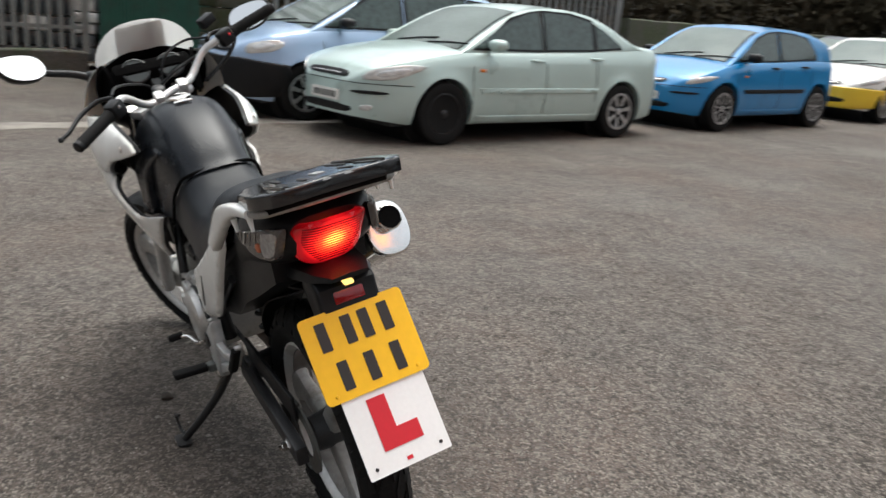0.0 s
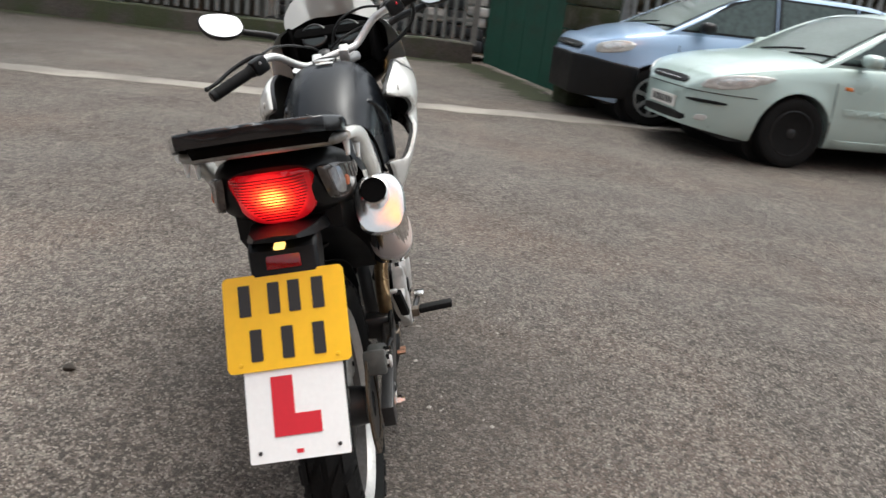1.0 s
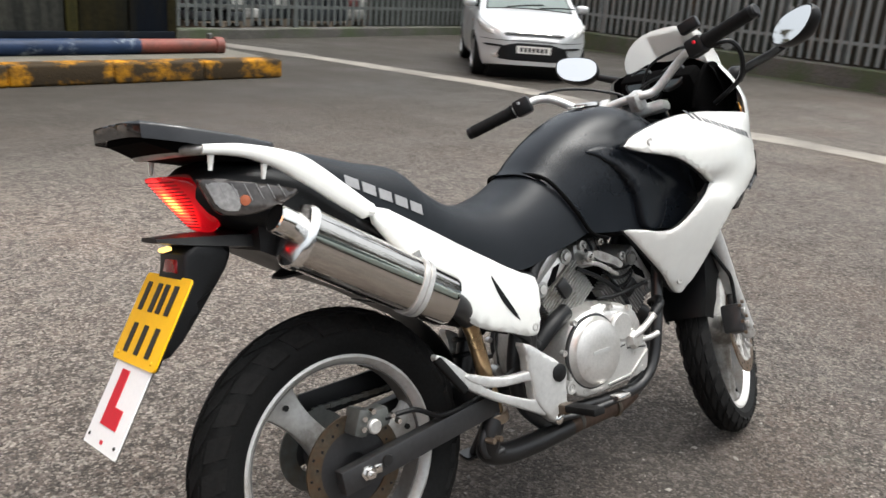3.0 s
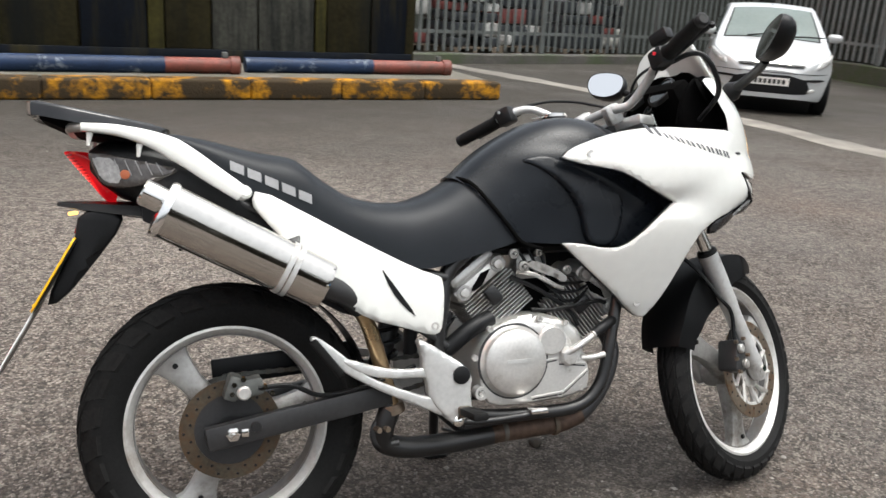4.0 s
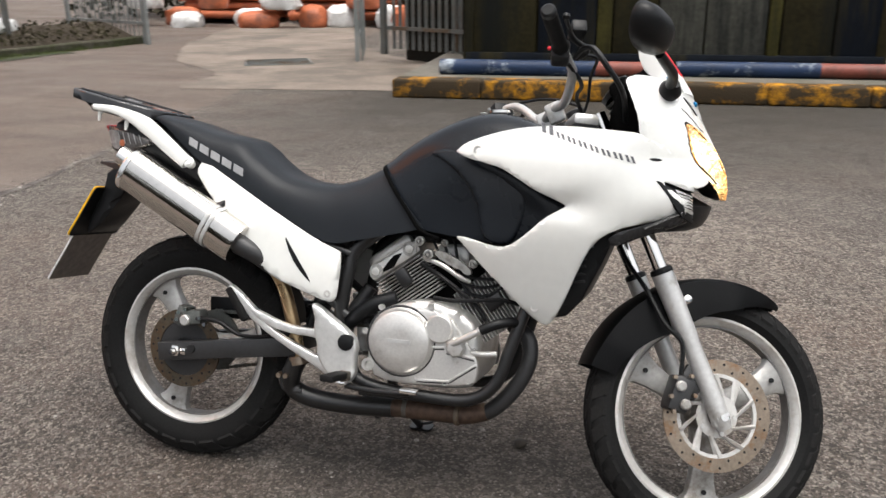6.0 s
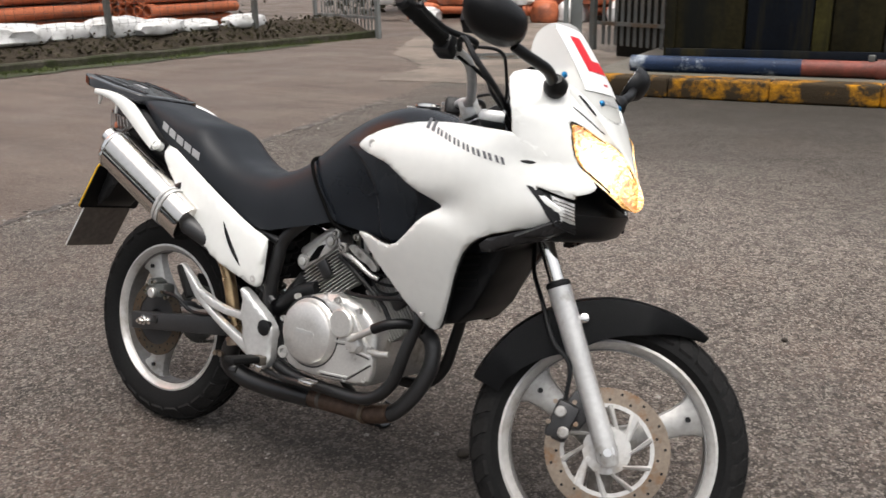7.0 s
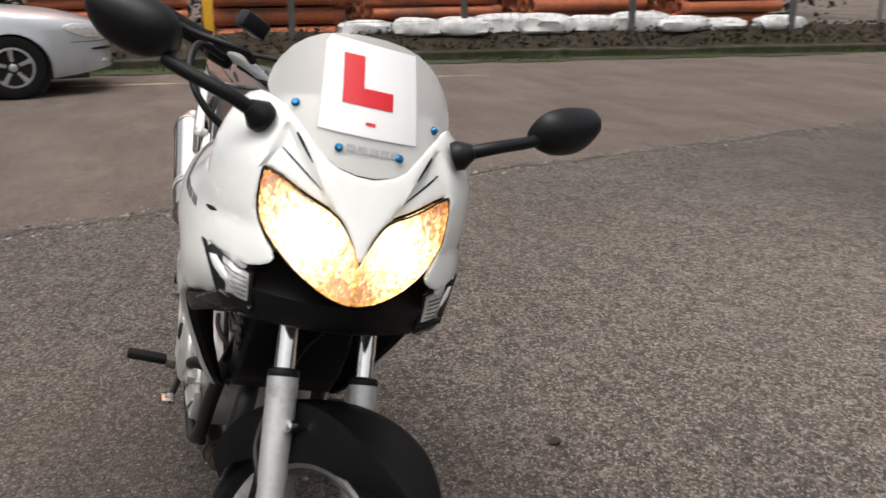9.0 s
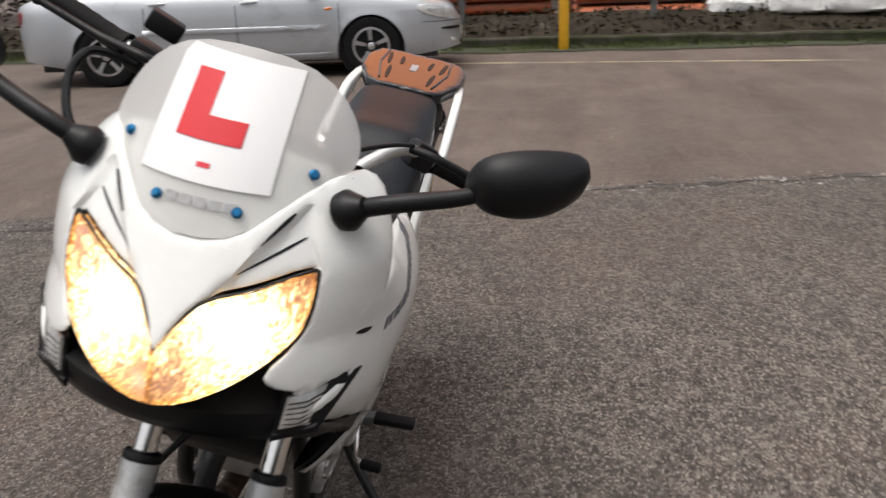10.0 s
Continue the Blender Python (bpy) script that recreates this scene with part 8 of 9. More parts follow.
def car(label, m, paint, belt, roof, panes, screen, back, front, rear, W, wb, lower=None, trim=None, spokes=7, wheel_r=0.31, arch_r=0.36, steel_front=False, handles=(-0.02, -0.95), gaps=(), strip_z=None, mirror=0.72, grille=None, lamp=None, mouth=None, fogs=True, plate_z=0.43, lean=0.34):
    """A parked car. belt: height of bonnet, waist and boot along x; roof: height of the greenhouse along x;
    panes: side window outlines in (x, z); screen, back: x of the foot and the head of windscreen and rear window."""
    th = thing("parked_car", label, "car", m, "parked cars")
    half, xf, xr = W / 2, wb / 2, -wb / 2
    FD, RD = 0.78, 0.55
    s_at = lambda x: soft_table(belt, x, 0.05)
    r_at = lambda x: soft_table(roof, x, 0.10)
    fx, rx = front - 0.93 * FD, rear + 0.93 * RD

    def plan(x):
        if x > fx:
            return half * max(0.0, 1 - min(1.0, (x - fx) / FD) ** 2.6) ** (1 / 2.2)
        if x < rx:
            return half * max(0.0, 1 - min(1.0, (rx - x) / RD) ** 2.8) ** (1 / 2.4)
        return half

    def body_y(x, z):
        s = s_at(x)
        flare = 0.0
        for w in (xf, xr):
            d = math.hypot(x - w, z - 0.30)
            flare = max(flare, 0.014 * math.exp(-(((d - arch_r) / 0.06) ** 2)))
        return plan(x) * (lerp_table(SECTION, z) - 0.045 * max(0.0, 1 - (s - z) / 0.07)) + flare

    def foot(x):
        b = 0.20 + 0.05 * max(0.0, (x - xf - 0.4) / 0.4) + 0.08 * max(0.0, (xr - 0.4 - x) / 0.4)
        for w in (xf, xr):
            if abs(x - w) < arch_r:
                b = max(b, 0.30 + math.sqrt(arch_r**2 - (x - w) ** 2))
        return b

    xs = {rear, front}
    xs |= {rear + 0.93 * RD * (1 - math.cos(k * math.pi / 20)) for k in range(1, 11)}
    xs |= {front - 0.93 * FD * (1 - math.cos(k * math.pi / 24)) for k in range(1, 13)}
    for w in (xf, xr):
        xs |= {w + arch_r * math.cos(math.pi * k / 16) for k in range(17)} | {w - arch_r - 0.004, w + arch_r + 0.004}
    xs |= {rear + 0.6 + 0.14 * k for k in range(int((front - rear - 1.3) / 0.14) + 1)}
    rings = []
    levels = [0.22, 0.28, 0.34, 0.40, 0.46, 0.52, 0.58, 0.64, 0.70, 0.76, 0.82, 0.88]
    for x in sorted(xs):
        s, b = s_at(x), foot(x)
        n = len(levels)
        zs = [b] + [min(max(z, b + 0.003 * (j + 1)), s - 0.03 - 0.003 * (n - j)) for j, z in enumerate(levels)] + [s - 0.028, s - 0.010]
        side = [(body_y(x, z), z) for z in zs]
        w, cr = plan(x), 0.022 + 0.035 * min(1.0, max(0.0, (front - x) / 0.5))
        side += [(w * 0.885, s + 0.004), (w * 0.78, s + cr * 0.35), (w * 0.55, s + cr * 0.7), (w * 0.28, s + cr * 0.94)]
        rings.append([V((x, -y, z)) for y, z in side] + [V((x, 0, s + cr))] + [V((x, y, z)) for y, z in side[::-1]])
    part("body", loft(bmesh.new(), rings), paint, th, angle=32)
    for x in (xf, xr):
        part("wheel_well", lathe(bmesh.new(), [(arch_r + 0.005, -half + 0.22), (arch_r + 0.005, half - 0.22)], (x, 0, 0.30), (0, 1, 0), 20), M_INK, th)
    part("underside", box(bmesh.new(), (front - rear - 0.6, W - 0.30, 0.12), pose((front + rear) / 2, 0, 0.24)), M_INK, th)

    # greenhouse
    def green_y(x, z):
        return plan(x) * 0.955 - 0.035 - lean * max(0.0, z - s_at(x)) ** 1.08

    def top_at(x, g, lift=0.0):
        """A point of roof, windscreen or rear window: g runs across from -1 to 1."""
        r = r_at(x)
        e = 0.03
        y = (green_y(x, r - e) - 0.035) * g
        z = r - 0.035 * g * g
        d = (r_at(x + 0.03) - r_at(x - 0.03)) / 0.06
        n = V((-d, 0.25 * g, 1)).normalized()
        return V((x, y, z)) + n * lift

    x0, x1 = roof[0][0], roof[-1][0]
    rings = []
    for k in range(45):
        x = x0 + (x1 - x0) * k / 44
        s, r = s_at(x) - 0.02, r_at(x)
        hh = max(0.004, r - 0.035 - s)
        side = [(green_y(x, s + hh * f), s + hh * f) for f in (0.0, 0.3, 0.6, 0.85)]
        side += [(green_y(x, s + hh) - 0.006, s + hh * 0.97), (green_y(x, s + hh) - 0.026, s + hh + 0.004)]
        tops = [top_at(x, g) for g in (1.0, 0.75, 0.5, 0.25, 0.0)]
        rings.append([V((x, -y, z)) for y, z in side] + [V((p.x, -p.y, p.z)) for p in tops[:-1]] + [tops[-1]] + tops[:-1][::-1] + [V((x, y, z)) for y, z in side[::-1]])
    part("roof", loft(bmesh.new(), rings), paint, th, angle=35)
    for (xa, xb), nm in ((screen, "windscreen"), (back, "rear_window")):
        for name, lift, edge, material in ((nm + "_seal", 0.003, 0.93, M_BLACK), (nm, 0.007, 0.89, M_SKYGLASS if nm == "windscreen" else M_SIDEGLASS)):
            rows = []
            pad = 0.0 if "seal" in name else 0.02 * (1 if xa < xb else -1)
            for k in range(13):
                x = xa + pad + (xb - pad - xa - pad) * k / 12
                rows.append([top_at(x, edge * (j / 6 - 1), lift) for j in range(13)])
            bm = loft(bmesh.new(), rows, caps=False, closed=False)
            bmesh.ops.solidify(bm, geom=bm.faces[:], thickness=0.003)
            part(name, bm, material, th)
    for y in (-0.30, 0.14):
        p = [top_at(screen[0] + (screen[1] - screen[0]) * f, (y + dy) / (half - 0.2), 0.016) for f, dy in ((0.03, 0.0), (0.10, 0.28), (0.14, 0.50))]
        part("wiper", sweep(bmesh.new(), p, 0.008, 6), M_BLACK, th)
    for s in (-1, 1):
        skin = lambda off: (lambda u, v, e: V((u, s * (green_y(u, v) + off - e), v)))
        px = [p[0] for o in panes for p in o]
        for o in panes:
            cx, cz = sum(p[0] for p in o) / len(o), sum(p[1] for p in o) / len(o)
            grow = [(x + 0.035 * math.copysign(1, x - cx), z + 0.022 * math.copysign(1, z - cz)) for x, z in o]
            seal = part("window_seal", sheet(grow, skin(0.004), 0.006, 0.10, 0, 0), M_BLACK, th)
            part("side_window", sheet(o, skin(0.007), 0.006, 0.10, 0, 0), M_SIDEGLASS, seal)
        # door gaps, handles, strips
        side = lambda off: (lambda u, v, e: V((u, s * (body_y(u, v) + off - e), v)))
        for x in gaps:
            part("door_gap", sheet([(x - 0.005, 0.30), (x + 0.005, 0.30), (x + 0.005, s_at(x) - 0.02), (x - 0.005, s_at(x) - 0.02)], side(0.002), 0.004, 0.1, 0, 0), M_INK, th)
        for x in handles:
            z = s_at(x) - 0.105
            part("door_handle", sheet([(x, z), (x + 0.19, z + 0.004), (x + 0.19, z + 0.034), (x, z + 0.03)], side(0.024), 0.02, 0.04, 0.008, 1), lower or paint, th)
        if strip_z:
            part("rub_strip", sheet([(xr + arch_r + 0.08, strip_z), (xf - arch_r - 0.10, strip_z - 0.01), (xf - arch_r - 0.07, strip_z + 0.045), (xr + arch_r + 0.06, strip_z + 0.055)], side(0.016), 0.02, 0.12, 0.008, 0), lower or paint, th)
        part("sill", sheet([(xr + arch_r + 0.01, 0.205), (xf - arch_r - 0.01, 0.205), (xf - arch_r - 0.02, 0.285), (xr + arch_r + 0.02, 0.285)], side(0.010), 0.02, 0.15, 0.012, 0), paint, th)
        part("side_repeater", sheet([(xf - 0.50, s_at(0.6) - 0.20), (xf - 0.42, s_at(0.6) - 0.195), (xf - 0.42, s_at(0.6) - 0.165), (xf - 0.50, s_at(0.6) - 0.17)], side(0.006), 0.01, 0.03, 0.003, 0), M_AMBER, th)
        bm = bmesh.new()
        bmesh.ops.create_uvsphere(bm, u_segments=18, v_segments=12, radius=1.0)
        mz = s_at(mirror) + 0.075
        for v in bm.verts:
            p = V([math.copysign(abs(c) ** 0.75, c) for c in v.co])
            v.co = V((mirror + 0.065 * p.x + (0.02 if p.x > 0 else 0) * p.x, s * (half + 0.05 + 0.105 * p.y), mz + 0.062 * p.z))
        head = part("door_mirror", bm, trim or paint, th)
        part("mirror_foot", beam(bmesh.new(), (mirror + 0.02, s * (half - 0.09), mz - 0.045), (mirror, s * (half + 0.0), mz - 0.03), 0.07, 0.03, 0.008), M_BLACK, head)
        rz = s_at(rear + 0.16)
        part("tail_lamp", sheet([(rear + 0.03, rz - 0.09), (rear + 0.20, rz - 0.05), (rear + 0.16, rz - 0.22), (rear + 0.03, rz - 0.27)], side(0.006), 0.02, 0.04, 0.008, 1), M_REDLENS, th)

    # nose: u runs round the front from the centre line, v is the height
    hood = sorted([(z, x) for x, z in belt if x > screen[0]])

    def nose(u, v, off=0.0):
        a = radians(min(90.0, abs(u) / 0.0145))
        y = half * math.sin(a) ** (2 / 2.2)
        x = min(front, fx + FD * math.cos(a) ** (2 / 2.6))
        y *= lerp_table(SECTION, v)
        if v > hood[0][0]:
            x = min(x, lerp_table(hood, v) + 0.02)
        n = V((math.cos(a), math.copysign(math.sin(a), u), 0.25 * max(0.0, (v - 0.5) / 0.3)))
        return V((x, math.copysign(y, u), v)) + n * off

    def nose_panel(name, o, material, off=0.006, thick=0.02, edge=0.006, parent=None, both=True, cell=0.05, rounds=1, label=""):
        out = None
        sides = (1, -1) if both else (1,)
        if o[0][0] == 0.0:
            o, sides = o[1:-1] + [(-u, v) for u, v in o[-2:0:-1]], (1,)
        for s in sides:
            out = part(name, sheet([(s * u, v) for u, v in o], lambda u, v, e: nose(u, v, off - e), thick, cell, edge, rounds), material, parent or th, label)
        return out

    lamp = lamp or [(0.60, 0.60), (0.74, 0.615), (0.98, 0.66), (1.16, 0.715), (1.10, 0.735), (0.92, 0.725), (0.70, 0.690)]
    cx, cz = sum(p[0] for p in lamp) / len(lamp), sum(p[1] for p in lamp) / len(lamp)
    nose_panel("headlamp", lamp, M_LAMPGLASS, 0.010, 0.03, 0.010)
    nose_panel("lamp_inner", [(cx + (u - cx) * 0.55, cz + (v - cz) * 0.55) for u, v in lamp], M_LAMPINNER, 0.0125, 0.004, 0.002)
    nose_panel("bumper_gap", [(0.0, 0.565), (0.55, 0.568), (1.10, 0.572), (1.10, 0.580), (0.55, 0.576), (0.0, 0.573)], M_INK, 0.003, 0.004, 0, rounds=0, cell=0.08)
    gr = grille or [(0.0, 0.60), (0.22, 0.602), (0.30, 0.64), (0.24, 0.665), (0.0, 0.672)]
    nose_panel("grille", gr, M_BLACK, 0.007, 0.02, 0.006)
    nose_panel("grille_bar", [(0.0, gr[0][1] + 0.028), (0.22, gr[0][1] + 0.030), (0.22, gr[0][1] + 0.040), (0.0, gr[0][1] + 0.040)], M_CHROME, 0.014, 0.006, 0.002, rounds=0)
    nose_panel("air_intake", mouth or [(0.0, 0.275), (0.34, 0.280), (0.44, 0.31), (0.40, 0.355), (0.0, 0.350)], M_BLACK, 0.007, 0.02, 0.006)
    nose_panel("bumper_strip", [(0.40, 0.475), (0.84, 0.480), (0.84, 0.510), (0.40, 0.506)], trim or M_BLACK, 0.014, 0.02, 0.006)
    if fogs:
        nose_panel("fog_lamp", [(0.52, 0.315), (0.66, 0.320), (0.68, 0.375), (0.54, 0.370)], M_LAMPGLASS, 0.009, 0.02, 0.006)
    pl = part("front_plate", box(bmesh.new(), (0.012, 0.50, 0.105), pose(front + 0.012, 0, plate_z)), M_PLATEWHITE, th)
    for k in range(7):
        part("plate_bar", box(bmesh.new(), (0.004, 0.038, 0.06), pose(front + 0.0195, -0.18 + k * 0.06, plate_z)), M_INK, pl)
    part("rear_plate", box(bmesh.new(), (0.012, 0.50, 0.105), pose(rear - 0.006, 0, 0.62)), M_PLATEYEL, th)
    part("aerial", sweep(bmesh.new(), [top_at(screen[1] - 0.12, 0), top_at(screen[1] - 0.12, 0) + V((-0.22, 0, 0.20))], 0.004, 6), M_BLACK, th)
    for x in (xf, xr):
        for s in (-1, 1):
            c = V((x, s * (half - 0.095), wheel_r))
            steel = steel_front and x > 0
            ty = part("tyre", lathe(bmesh.new(), [(0.19, -0.085), (wheel_r - 0.035, -0.098), (wheel_r - 0.010, -0.088), (wheel_r, -0.06), (wheel_r, 0.06), (wheel_r - 0.010, 0.088), (wheel_r - 0.035, 0.098), (0.215, 0.090), (0.19, 0.080)], c, (0, s, 0), 40), M_RUBBER, th)
            rm = part("rim", lathe(bmesh.new(), [(0.205, 0.070), (0.205, 0.090), (0.195, 0.092), (0.182, 0.05), (0.06, 0.03), (0.05, 0.05), (0, 0.055)], c, (0, s, 0), 36, cap=False), M_SATIN if steel else M_DARKSTEEL, ty)
            if not steel:
                wide = 0.046 if spokes < 8 else 0.022
                for k in range(spokes):
                    a = 2 * math.pi * (k + 0.3) / spokes
                    d, t = V((math.cos(a), 0, math.sin(a))), V((-math.sin(a), 0, math.cos(a)))
                    bm = bmesh.new()
                    loft(bm, [[c + d * r + t * w * q + V((0, s * (yy - dy), 0)) for q, dy in ((-1, 0.016), (-0.7, 0), (0.7, 0), (1, 0.016))] for r, w, yy in ((0.03, wide * 0.62, 0.078), (0.10, wide * 0.55, 0.082), (0.17, wide * 0.66, 0.084), (0.199, wide * 0.95, 0.086))])
                    part("spoke", bm, M_ALLOY, ty)
                part("rim_lip", lathe(bmesh.new(), [(0.212, 0.082), (0.212, 0.094), (0.190, 0.096), (0.188, 0.082)], c, (0, s, 0), 36, closed=True), M_ALLOY, ty)
            part("hub_cap", lathe(bmesh.new(), [(0.045, 0.05), (0.042, 0.084), (0.03, 0.090), (0, 0.091)], c, (0, s, 0), 18, cap=False), M_SATIN if steel else M_ALLOY, ty)
            if steel:
                for k in range(10):
                    a = 2 * math.pi * k / 10
                    part("rim_hole", lathe(bmesh.new(), [(0.018, 0.0), (0.018, 0.006)], c + V((0.125 * math.cos(a), s * 0.042, 0.125 * math.sin(a))), (0, s, 0), 10), M_INK, rm)
    return th, nose_panel


def paint(name, c, metal=0.3, rough=0.3):
    return mat(name, c, rough, metal, 0.05, 2, 300, coat=0.7, rvar=0.06, dirt=tuple(0.75 * k for k in c), dirt_amount=0.12)


P_SILVER = paint("pale_green_silver", (0.43, 0.54, 0.51), 0.2)
P_SKY = paint("light_blue_paint", (0.32, 0.45, 0.63), 0.2)
P_BLUE = paint("bright_blue_paint", (0.012, 0.19, 0.44), 0.15)
P_WHITE = paint("white_car_paint", (0.70, 0.70, 0.68), 0.0)
P_YELLOW = paint("yellow_paint", (0.72, 0.50, 0.03), 0.0)
P_STEELSILVER = paint("silver_car_paint", (0.44, 0.46, 0.48), 0.35)
P_SILVERWHITE = paint("bright_silver_paint", (0.47, 0.485, 0.49), 0.15)
P_BEIGE = paint("beige_paint", (0.36, 0.33, 0.30), 0.3)
P_NAVY = paint("dark_navy_paint", (0.02, 0.028, 0.045), 0.2)

SALOON = dict(
    belt=[(-2.20, 0.80), (-2.15, 0.95), (-2.02, 1.01), (-1.60, 1.03), (-1.25, 1.00), (-0.5, 0.955), (0.5, 0.925), (1.05, 0.91), (1.30, 0.885), (1.60, 0.835), (1.88, 0.775), (2.04, 0.715), (2.12, 0.65), (2.16, 0.56)],
    roof=[(-1.76, 1.01), (-1.52, 1.10), (-1.16, 1.275), (-0.86, 1.380), (-0.45, 1.43), (-0.10, 1.425), (0.18, 1.385), (0.46, 1.285), (0.82, 1.095), (1.15, 0.905)],
    panes=[[(0.93, 0.955), (0.62, 1.125), (0.37, 1.250), (0.14, 1.325), (-0.02, 1.345), (-0.02, 0.965)], [(-0.10, 0.97), (-0.10, 1.350), (-0.48, 1.345), (-0.82, 1.285), (-0.82, 0.995)], [(-0.89, 1.0), (-0.89, 1.255), (-1.05, 1.190), (-1.24, 1.080), (-1.28, 1.03)]],
    screen=(1.08, 0.24), back=(-1.68, -0.98), front=2.16, rear=-2.20, W=1.70, wb=2.62, gaps=(-0.06, -0.86, 0.97), strip_z=0.52,
    lamp=[(0.50, 0.610), (0.72, 0.605), (0.98, 0.645), (1.24, 0.745), (1.20, 0.775), (0.95, 0.765), (0.62, 0.705)], grille=[(0.0, 0.61), (0.26, 0.612), (0.34, 0.645), (0.28, 0.680), (0.0, 0.688)])
HATCH = dict(
    belt=[(-1.93, 0.72), (-1.88, 0.92), (-1.70, 0.985), (-1.20, 0.99), (-0.5, 0.965), (0.4, 0.93), (0.95, 0.905), (1.25, 0.845), (1.55, 0.765), (1.75, 0.685), (1.86, 0.60), (1.90, 0.52)],
    roof=[(-1.86, 0.98), (-1.70, 1.16), (-1.45, 1.31), (-1.0, 1.395), (-0.5, 1.43), (-0.1, 1.425), (0.18, 1.385), (0.48, 1.275), (0.82, 1.09), (1.16, 0.885)],
    panes=[[(0.92, 0.95), (0.62, 1.115), (0.38, 1.235), (0.14, 1.320), (-0.10, 1.340), (-0.10, 0.965)], [(-0.19, 0.975), (-0.19, 1.343), (-0.62, 1.330), (-0.92, 1.285), (-1.10, 1.150), (-1.14, 1.02)]],
    screen=(1.08, 0.24), back=(-1.80, -1.38), front=1.90, rear=-1.93, W=1.66, wb=2.45, gaps=(-0.14, 0.95, -1.0), handles=(-0.08, -0.88))
MPV = dict(
    belt=[(-2.0, 0.75), (-1.95, 0.98), (-1.6, 1.045), (-0.5, 1.03), (0.5, 1.01), (1.10, 0.99), (1.40, 0.945), (1.70, 0.885), (1.90, 0.815), (1.98, 0.72), (2.02, 0.60)],
    roof=[(-1.95, 1.04), (-1.82, 1.25), (-1.60, 1.44), (-1.1, 1.52), (-0.4, 1.53), (0.0, 1.515), (0.30, 1.455), (0.58, 1.34), (0.95, 1.14), (1.27, 0.97)],
    panes=[[(1.02, 1.035), (0.74, 1.19), (0.46, 1.335), (0.22, 1.415), (0.0, 1.435), (0.0, 1.045)], [(-0.09, 1.05), (-0.09, 1.438), (-0.95, 1.43), (-0.95, 1.06)], [(-1.04, 1.07), (-1.04, 1.425), (-1.42, 1.39), (-1.60, 1.09)]],
    screen=(1.20, 0.34), back=(-1.90, -1.62), front=2.02, rear=-2.0, W=1.72, wb=2.50, gaps=(-0.05, -0.98, 1.05), mirror=0.80,
    lamp=[(0.66, 0.70), (0.80, 0.705), (1.06, 0.745), (1.16, 0.83), (1.04, 0.865), (0.84, 0.835), (0.68, 0.79)], grille=[(0.0, 0.70), (0.34, 0.705), (0.42, 0.745), (0.38, 0.775), (0.0, 0.775)])
SUPERMINI = dict(
    HATCH, belt=[(-1.93, 0.72), (-1.88, 0.94), (-1.70, 1.02), (-1.20, 1.02), (-0.5, 0.99), (0.4, 0.955), (0.95, 0.95), (1.25, 0.905), (1.55, 0.835), (1.75, 0.755), (1.86, 0.66), (1.90, 0.54)],
    roof=[(-1.86, 1.01), (-1.70, 1.19), (-1.45, 1.34), (-1.0, 1.43), (-0.5, 1.465), (-0.1, 1.46), (0.18, 1.42), (0.48, 1.31), (0.82, 1.13), (1.20, 0.925)],
    panes=[[(0.92, 0.995), (0.62, 1.15), (0.38, 1.27), (0.14, 1.352), (-0.10, 1.372), (-0.10, 1.005)], [(-0.19, 1.01), (-0.19, 1.375), (-0.62, 1.362), (-0.92, 1.32), (-1.10, 1.19), (-1.14, 1.05)]],
    lamp=[(0.60, 0.635), (0.72, 0.645), (0.96, 0.70), (1.18, 0.80), (1.14, 0.84), (0.94, 0.80), (0.70, 0.735)],
    grille=[(0.0, 0.655), (0.40, 0.660), (0.44, 0.675), (0.40, 0.690), (0.0, 0.690)], mouth=[(0.0, 0.290), (0.48, 0.295), (0.58, 0.335), (0.44, 0.545), (0.0, 0.560)], plate_z=0.455)
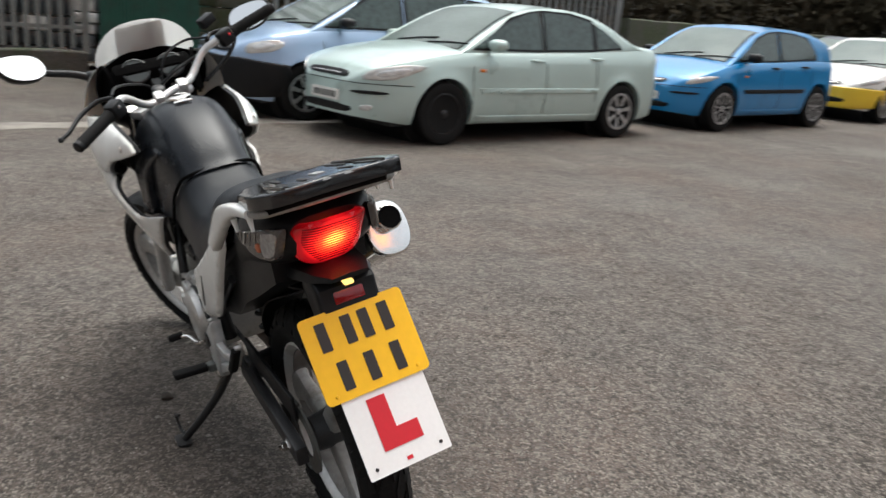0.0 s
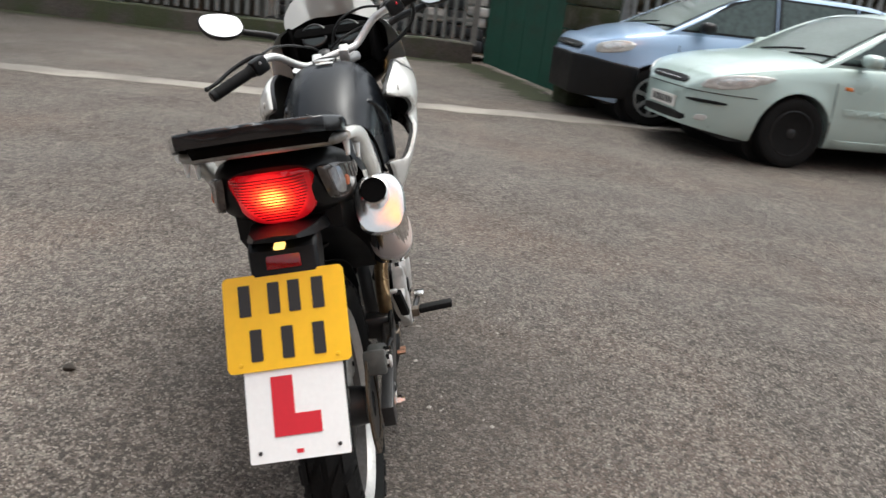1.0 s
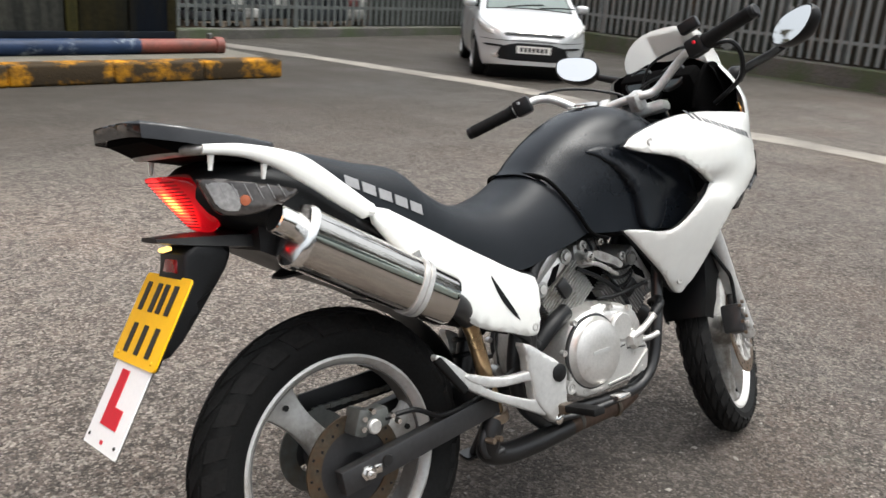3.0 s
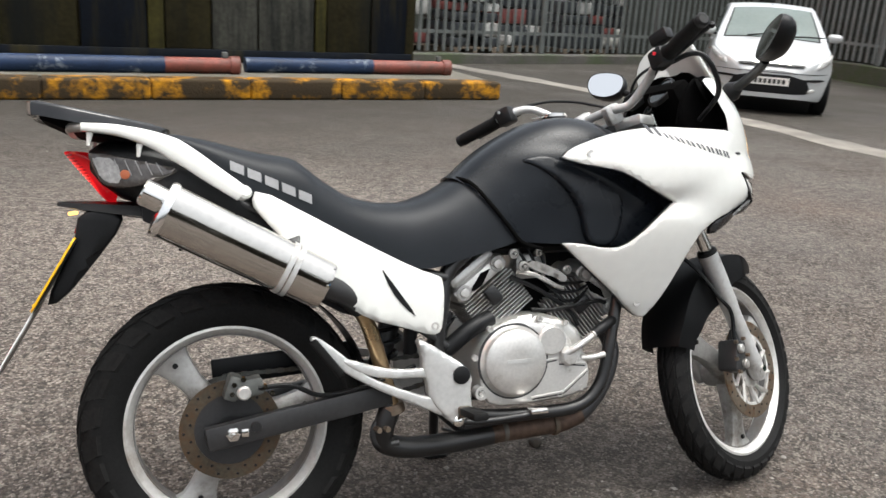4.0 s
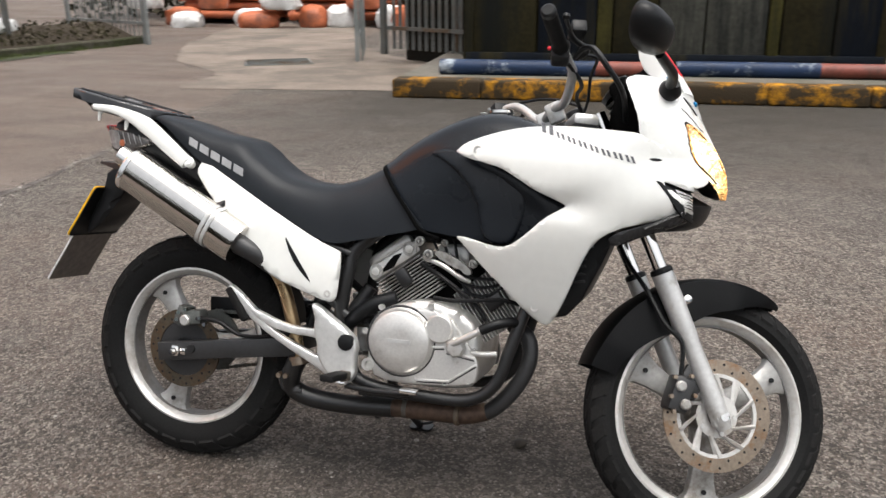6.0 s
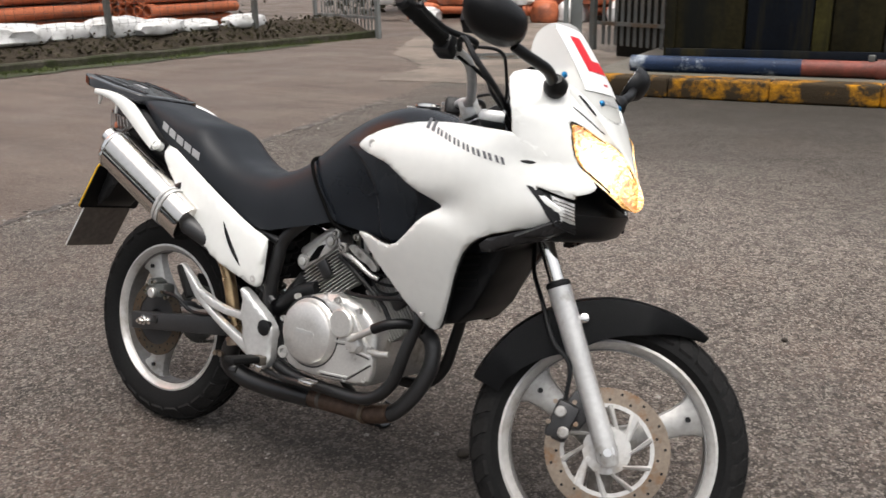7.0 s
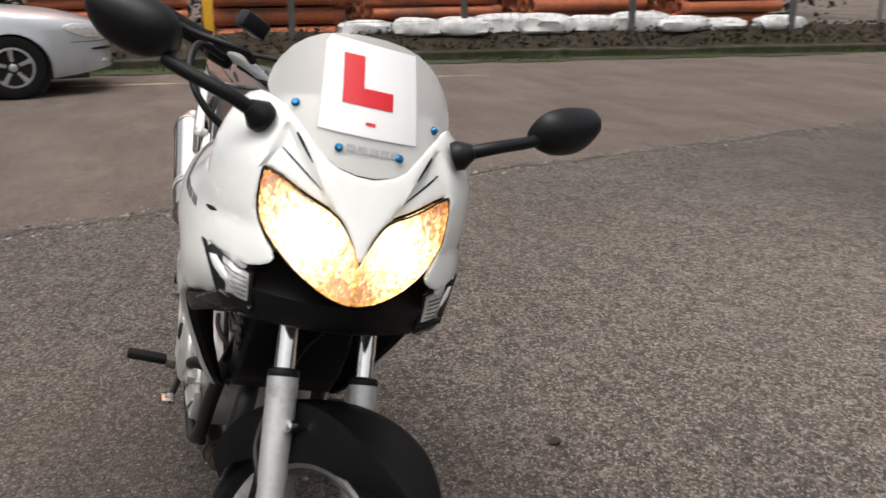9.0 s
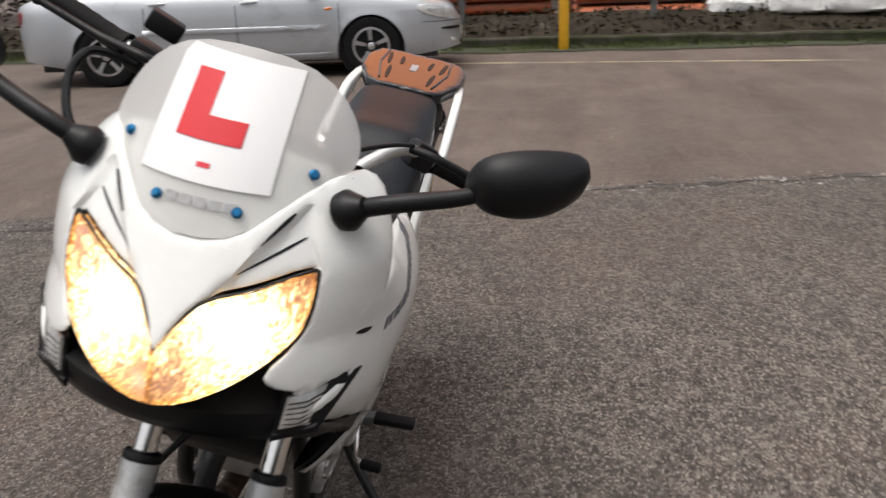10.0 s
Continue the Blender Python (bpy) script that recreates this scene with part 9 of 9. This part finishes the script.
LIMO = dict(
    belt=[(-2.57, 0.70), (-2.52, 0.88), (-2.30, 0.955), (-1.60, 0.985), (-0.6, 0.965), (0.5, 0.950), (1.15, 0.935), (1.50, 0.905), (1.95, 0.855), (2.30, 0.785), (2.45, 0.725), (2.52, 0.64), (2.55, 0.54)],
    roof=[(-2.10, 0.975), (-1.85, 1.07), (-1.40, 1.265), (-1.0, 1.385), (-0.45, 1.44), (0.0, 1.43), (0.30, 1.385), (0.65, 1.27), (1.05, 1.08), (1.40, 0.92)],
    panes=[[(1.12, 0.985), (0.78, 1.16), (0.48, 1.285), (0.22, 1.348), (0.05, 1.36), (0.05, 0.99)], [(-0.05, 0.99), (-0.05, 1.365), (-0.55, 1.355), (-0.98, 1.30), (-0.98, 1.0)], [(-1.06, 1.005), (-1.06, 1.275), (-1.28, 1.185), (-1.48, 1.05)]],
    screen=(1.32, 0.36), back=(-2.0, -1.15), front=2.55, rear=-2.57, W=1.84, wb=2.99, gaps=(0.0, -1.02, 1.15), strip_z=0.55, mirror=0.86, handles=(0.06, -0.96), wheel_r=0.335, arch_r=0.385,
    lamp=[(0.62, 0.60), (0.78, 0.60), (1.02, 0.64), (1.18, 0.72), (1.12, 0.775), (0.90, 0.765), (0.68, 0.72)], grille=[(0.0, 0.58), (0.30, 0.585), (0.36, 0.70), (0.32, 0.735), (0.0, 0.74)])


def face_to(x, y, deg):
    return pose(x, y, 0, 0, 0, deg)


car("pale silver saloon car parked in the yard", face_to(6.72, -4.57, 99.3), P_SILVER, **SALOON, steel_front=True, spokes=7)
mpv, on_nose = car("light blue high-roofed car with a black bumper", face_to(8.36, -3.75, 97), P_SKY, **MPV, trim=M_BLACK, fogs=False)
on_nose("bumper", [(0.0, 0.22), (0.6, 0.23), (1.20, 0.26), (1.20, 0.60), (0.6, 0.655), (0.0, 0.66)], M_BLACK, 0.03, 0.06, 0.02, rounds=0, label="black plastic bumper")
car("bright blue small hatchback parked behind the saloon", face_to(7.58, -9.25, 100), P_BLUE, **HATCH, spokes=11, lower=M_BLACK, trim=M_BLACK, strip_z=0.52, fogs=False)
yc, on_nose = car("white hatchback with a yellow front bumper", face_to(8.45, -14.05, 100), P_WHITE, **HATCH, spokes=9, fogs=False)
on_nose("bumper", [(0.0, 0.20), (0.6, 0.22), (1.20, 0.26), (1.22, 0.56), (0.6, 0.575), (0.0, 0.58)], P_YELLOW, 0.03, 0.06, 0.02, rounds=0, label="yellow painted bumper")
on_nose("lower_mouth", [(0.0, 0.30), (0.42, 0.31), (0.40, 0.40), (0.0, 0.40)], M_BLACK, 0.036, 0.02, 0.006)
car("beige saloon parked in the far row", face_to(11.4, -11.6, 99), P_BEIGE, **SALOON)
car("dark navy hatchback parked in the far row", face_to(11.6, -16.6, 99), P_NAVY, **HATCH)
car("silver-white small hatchback facing the yard", face_to(7.96, 7.95, -126) @ Matrix.Scale(0.87, 4), P_SILVERWHITE, **SUPERMINI, spokes=7)
car("silver limousine parked along the wall", face_to(-8.17, -3.17, 100), P_STEELSILVER, **LIMO, spokes=5)
car("dark navy saloon parked behind the limousine", face_to(-7.6, -10.2, 97), P_NAVY, **SALOON)
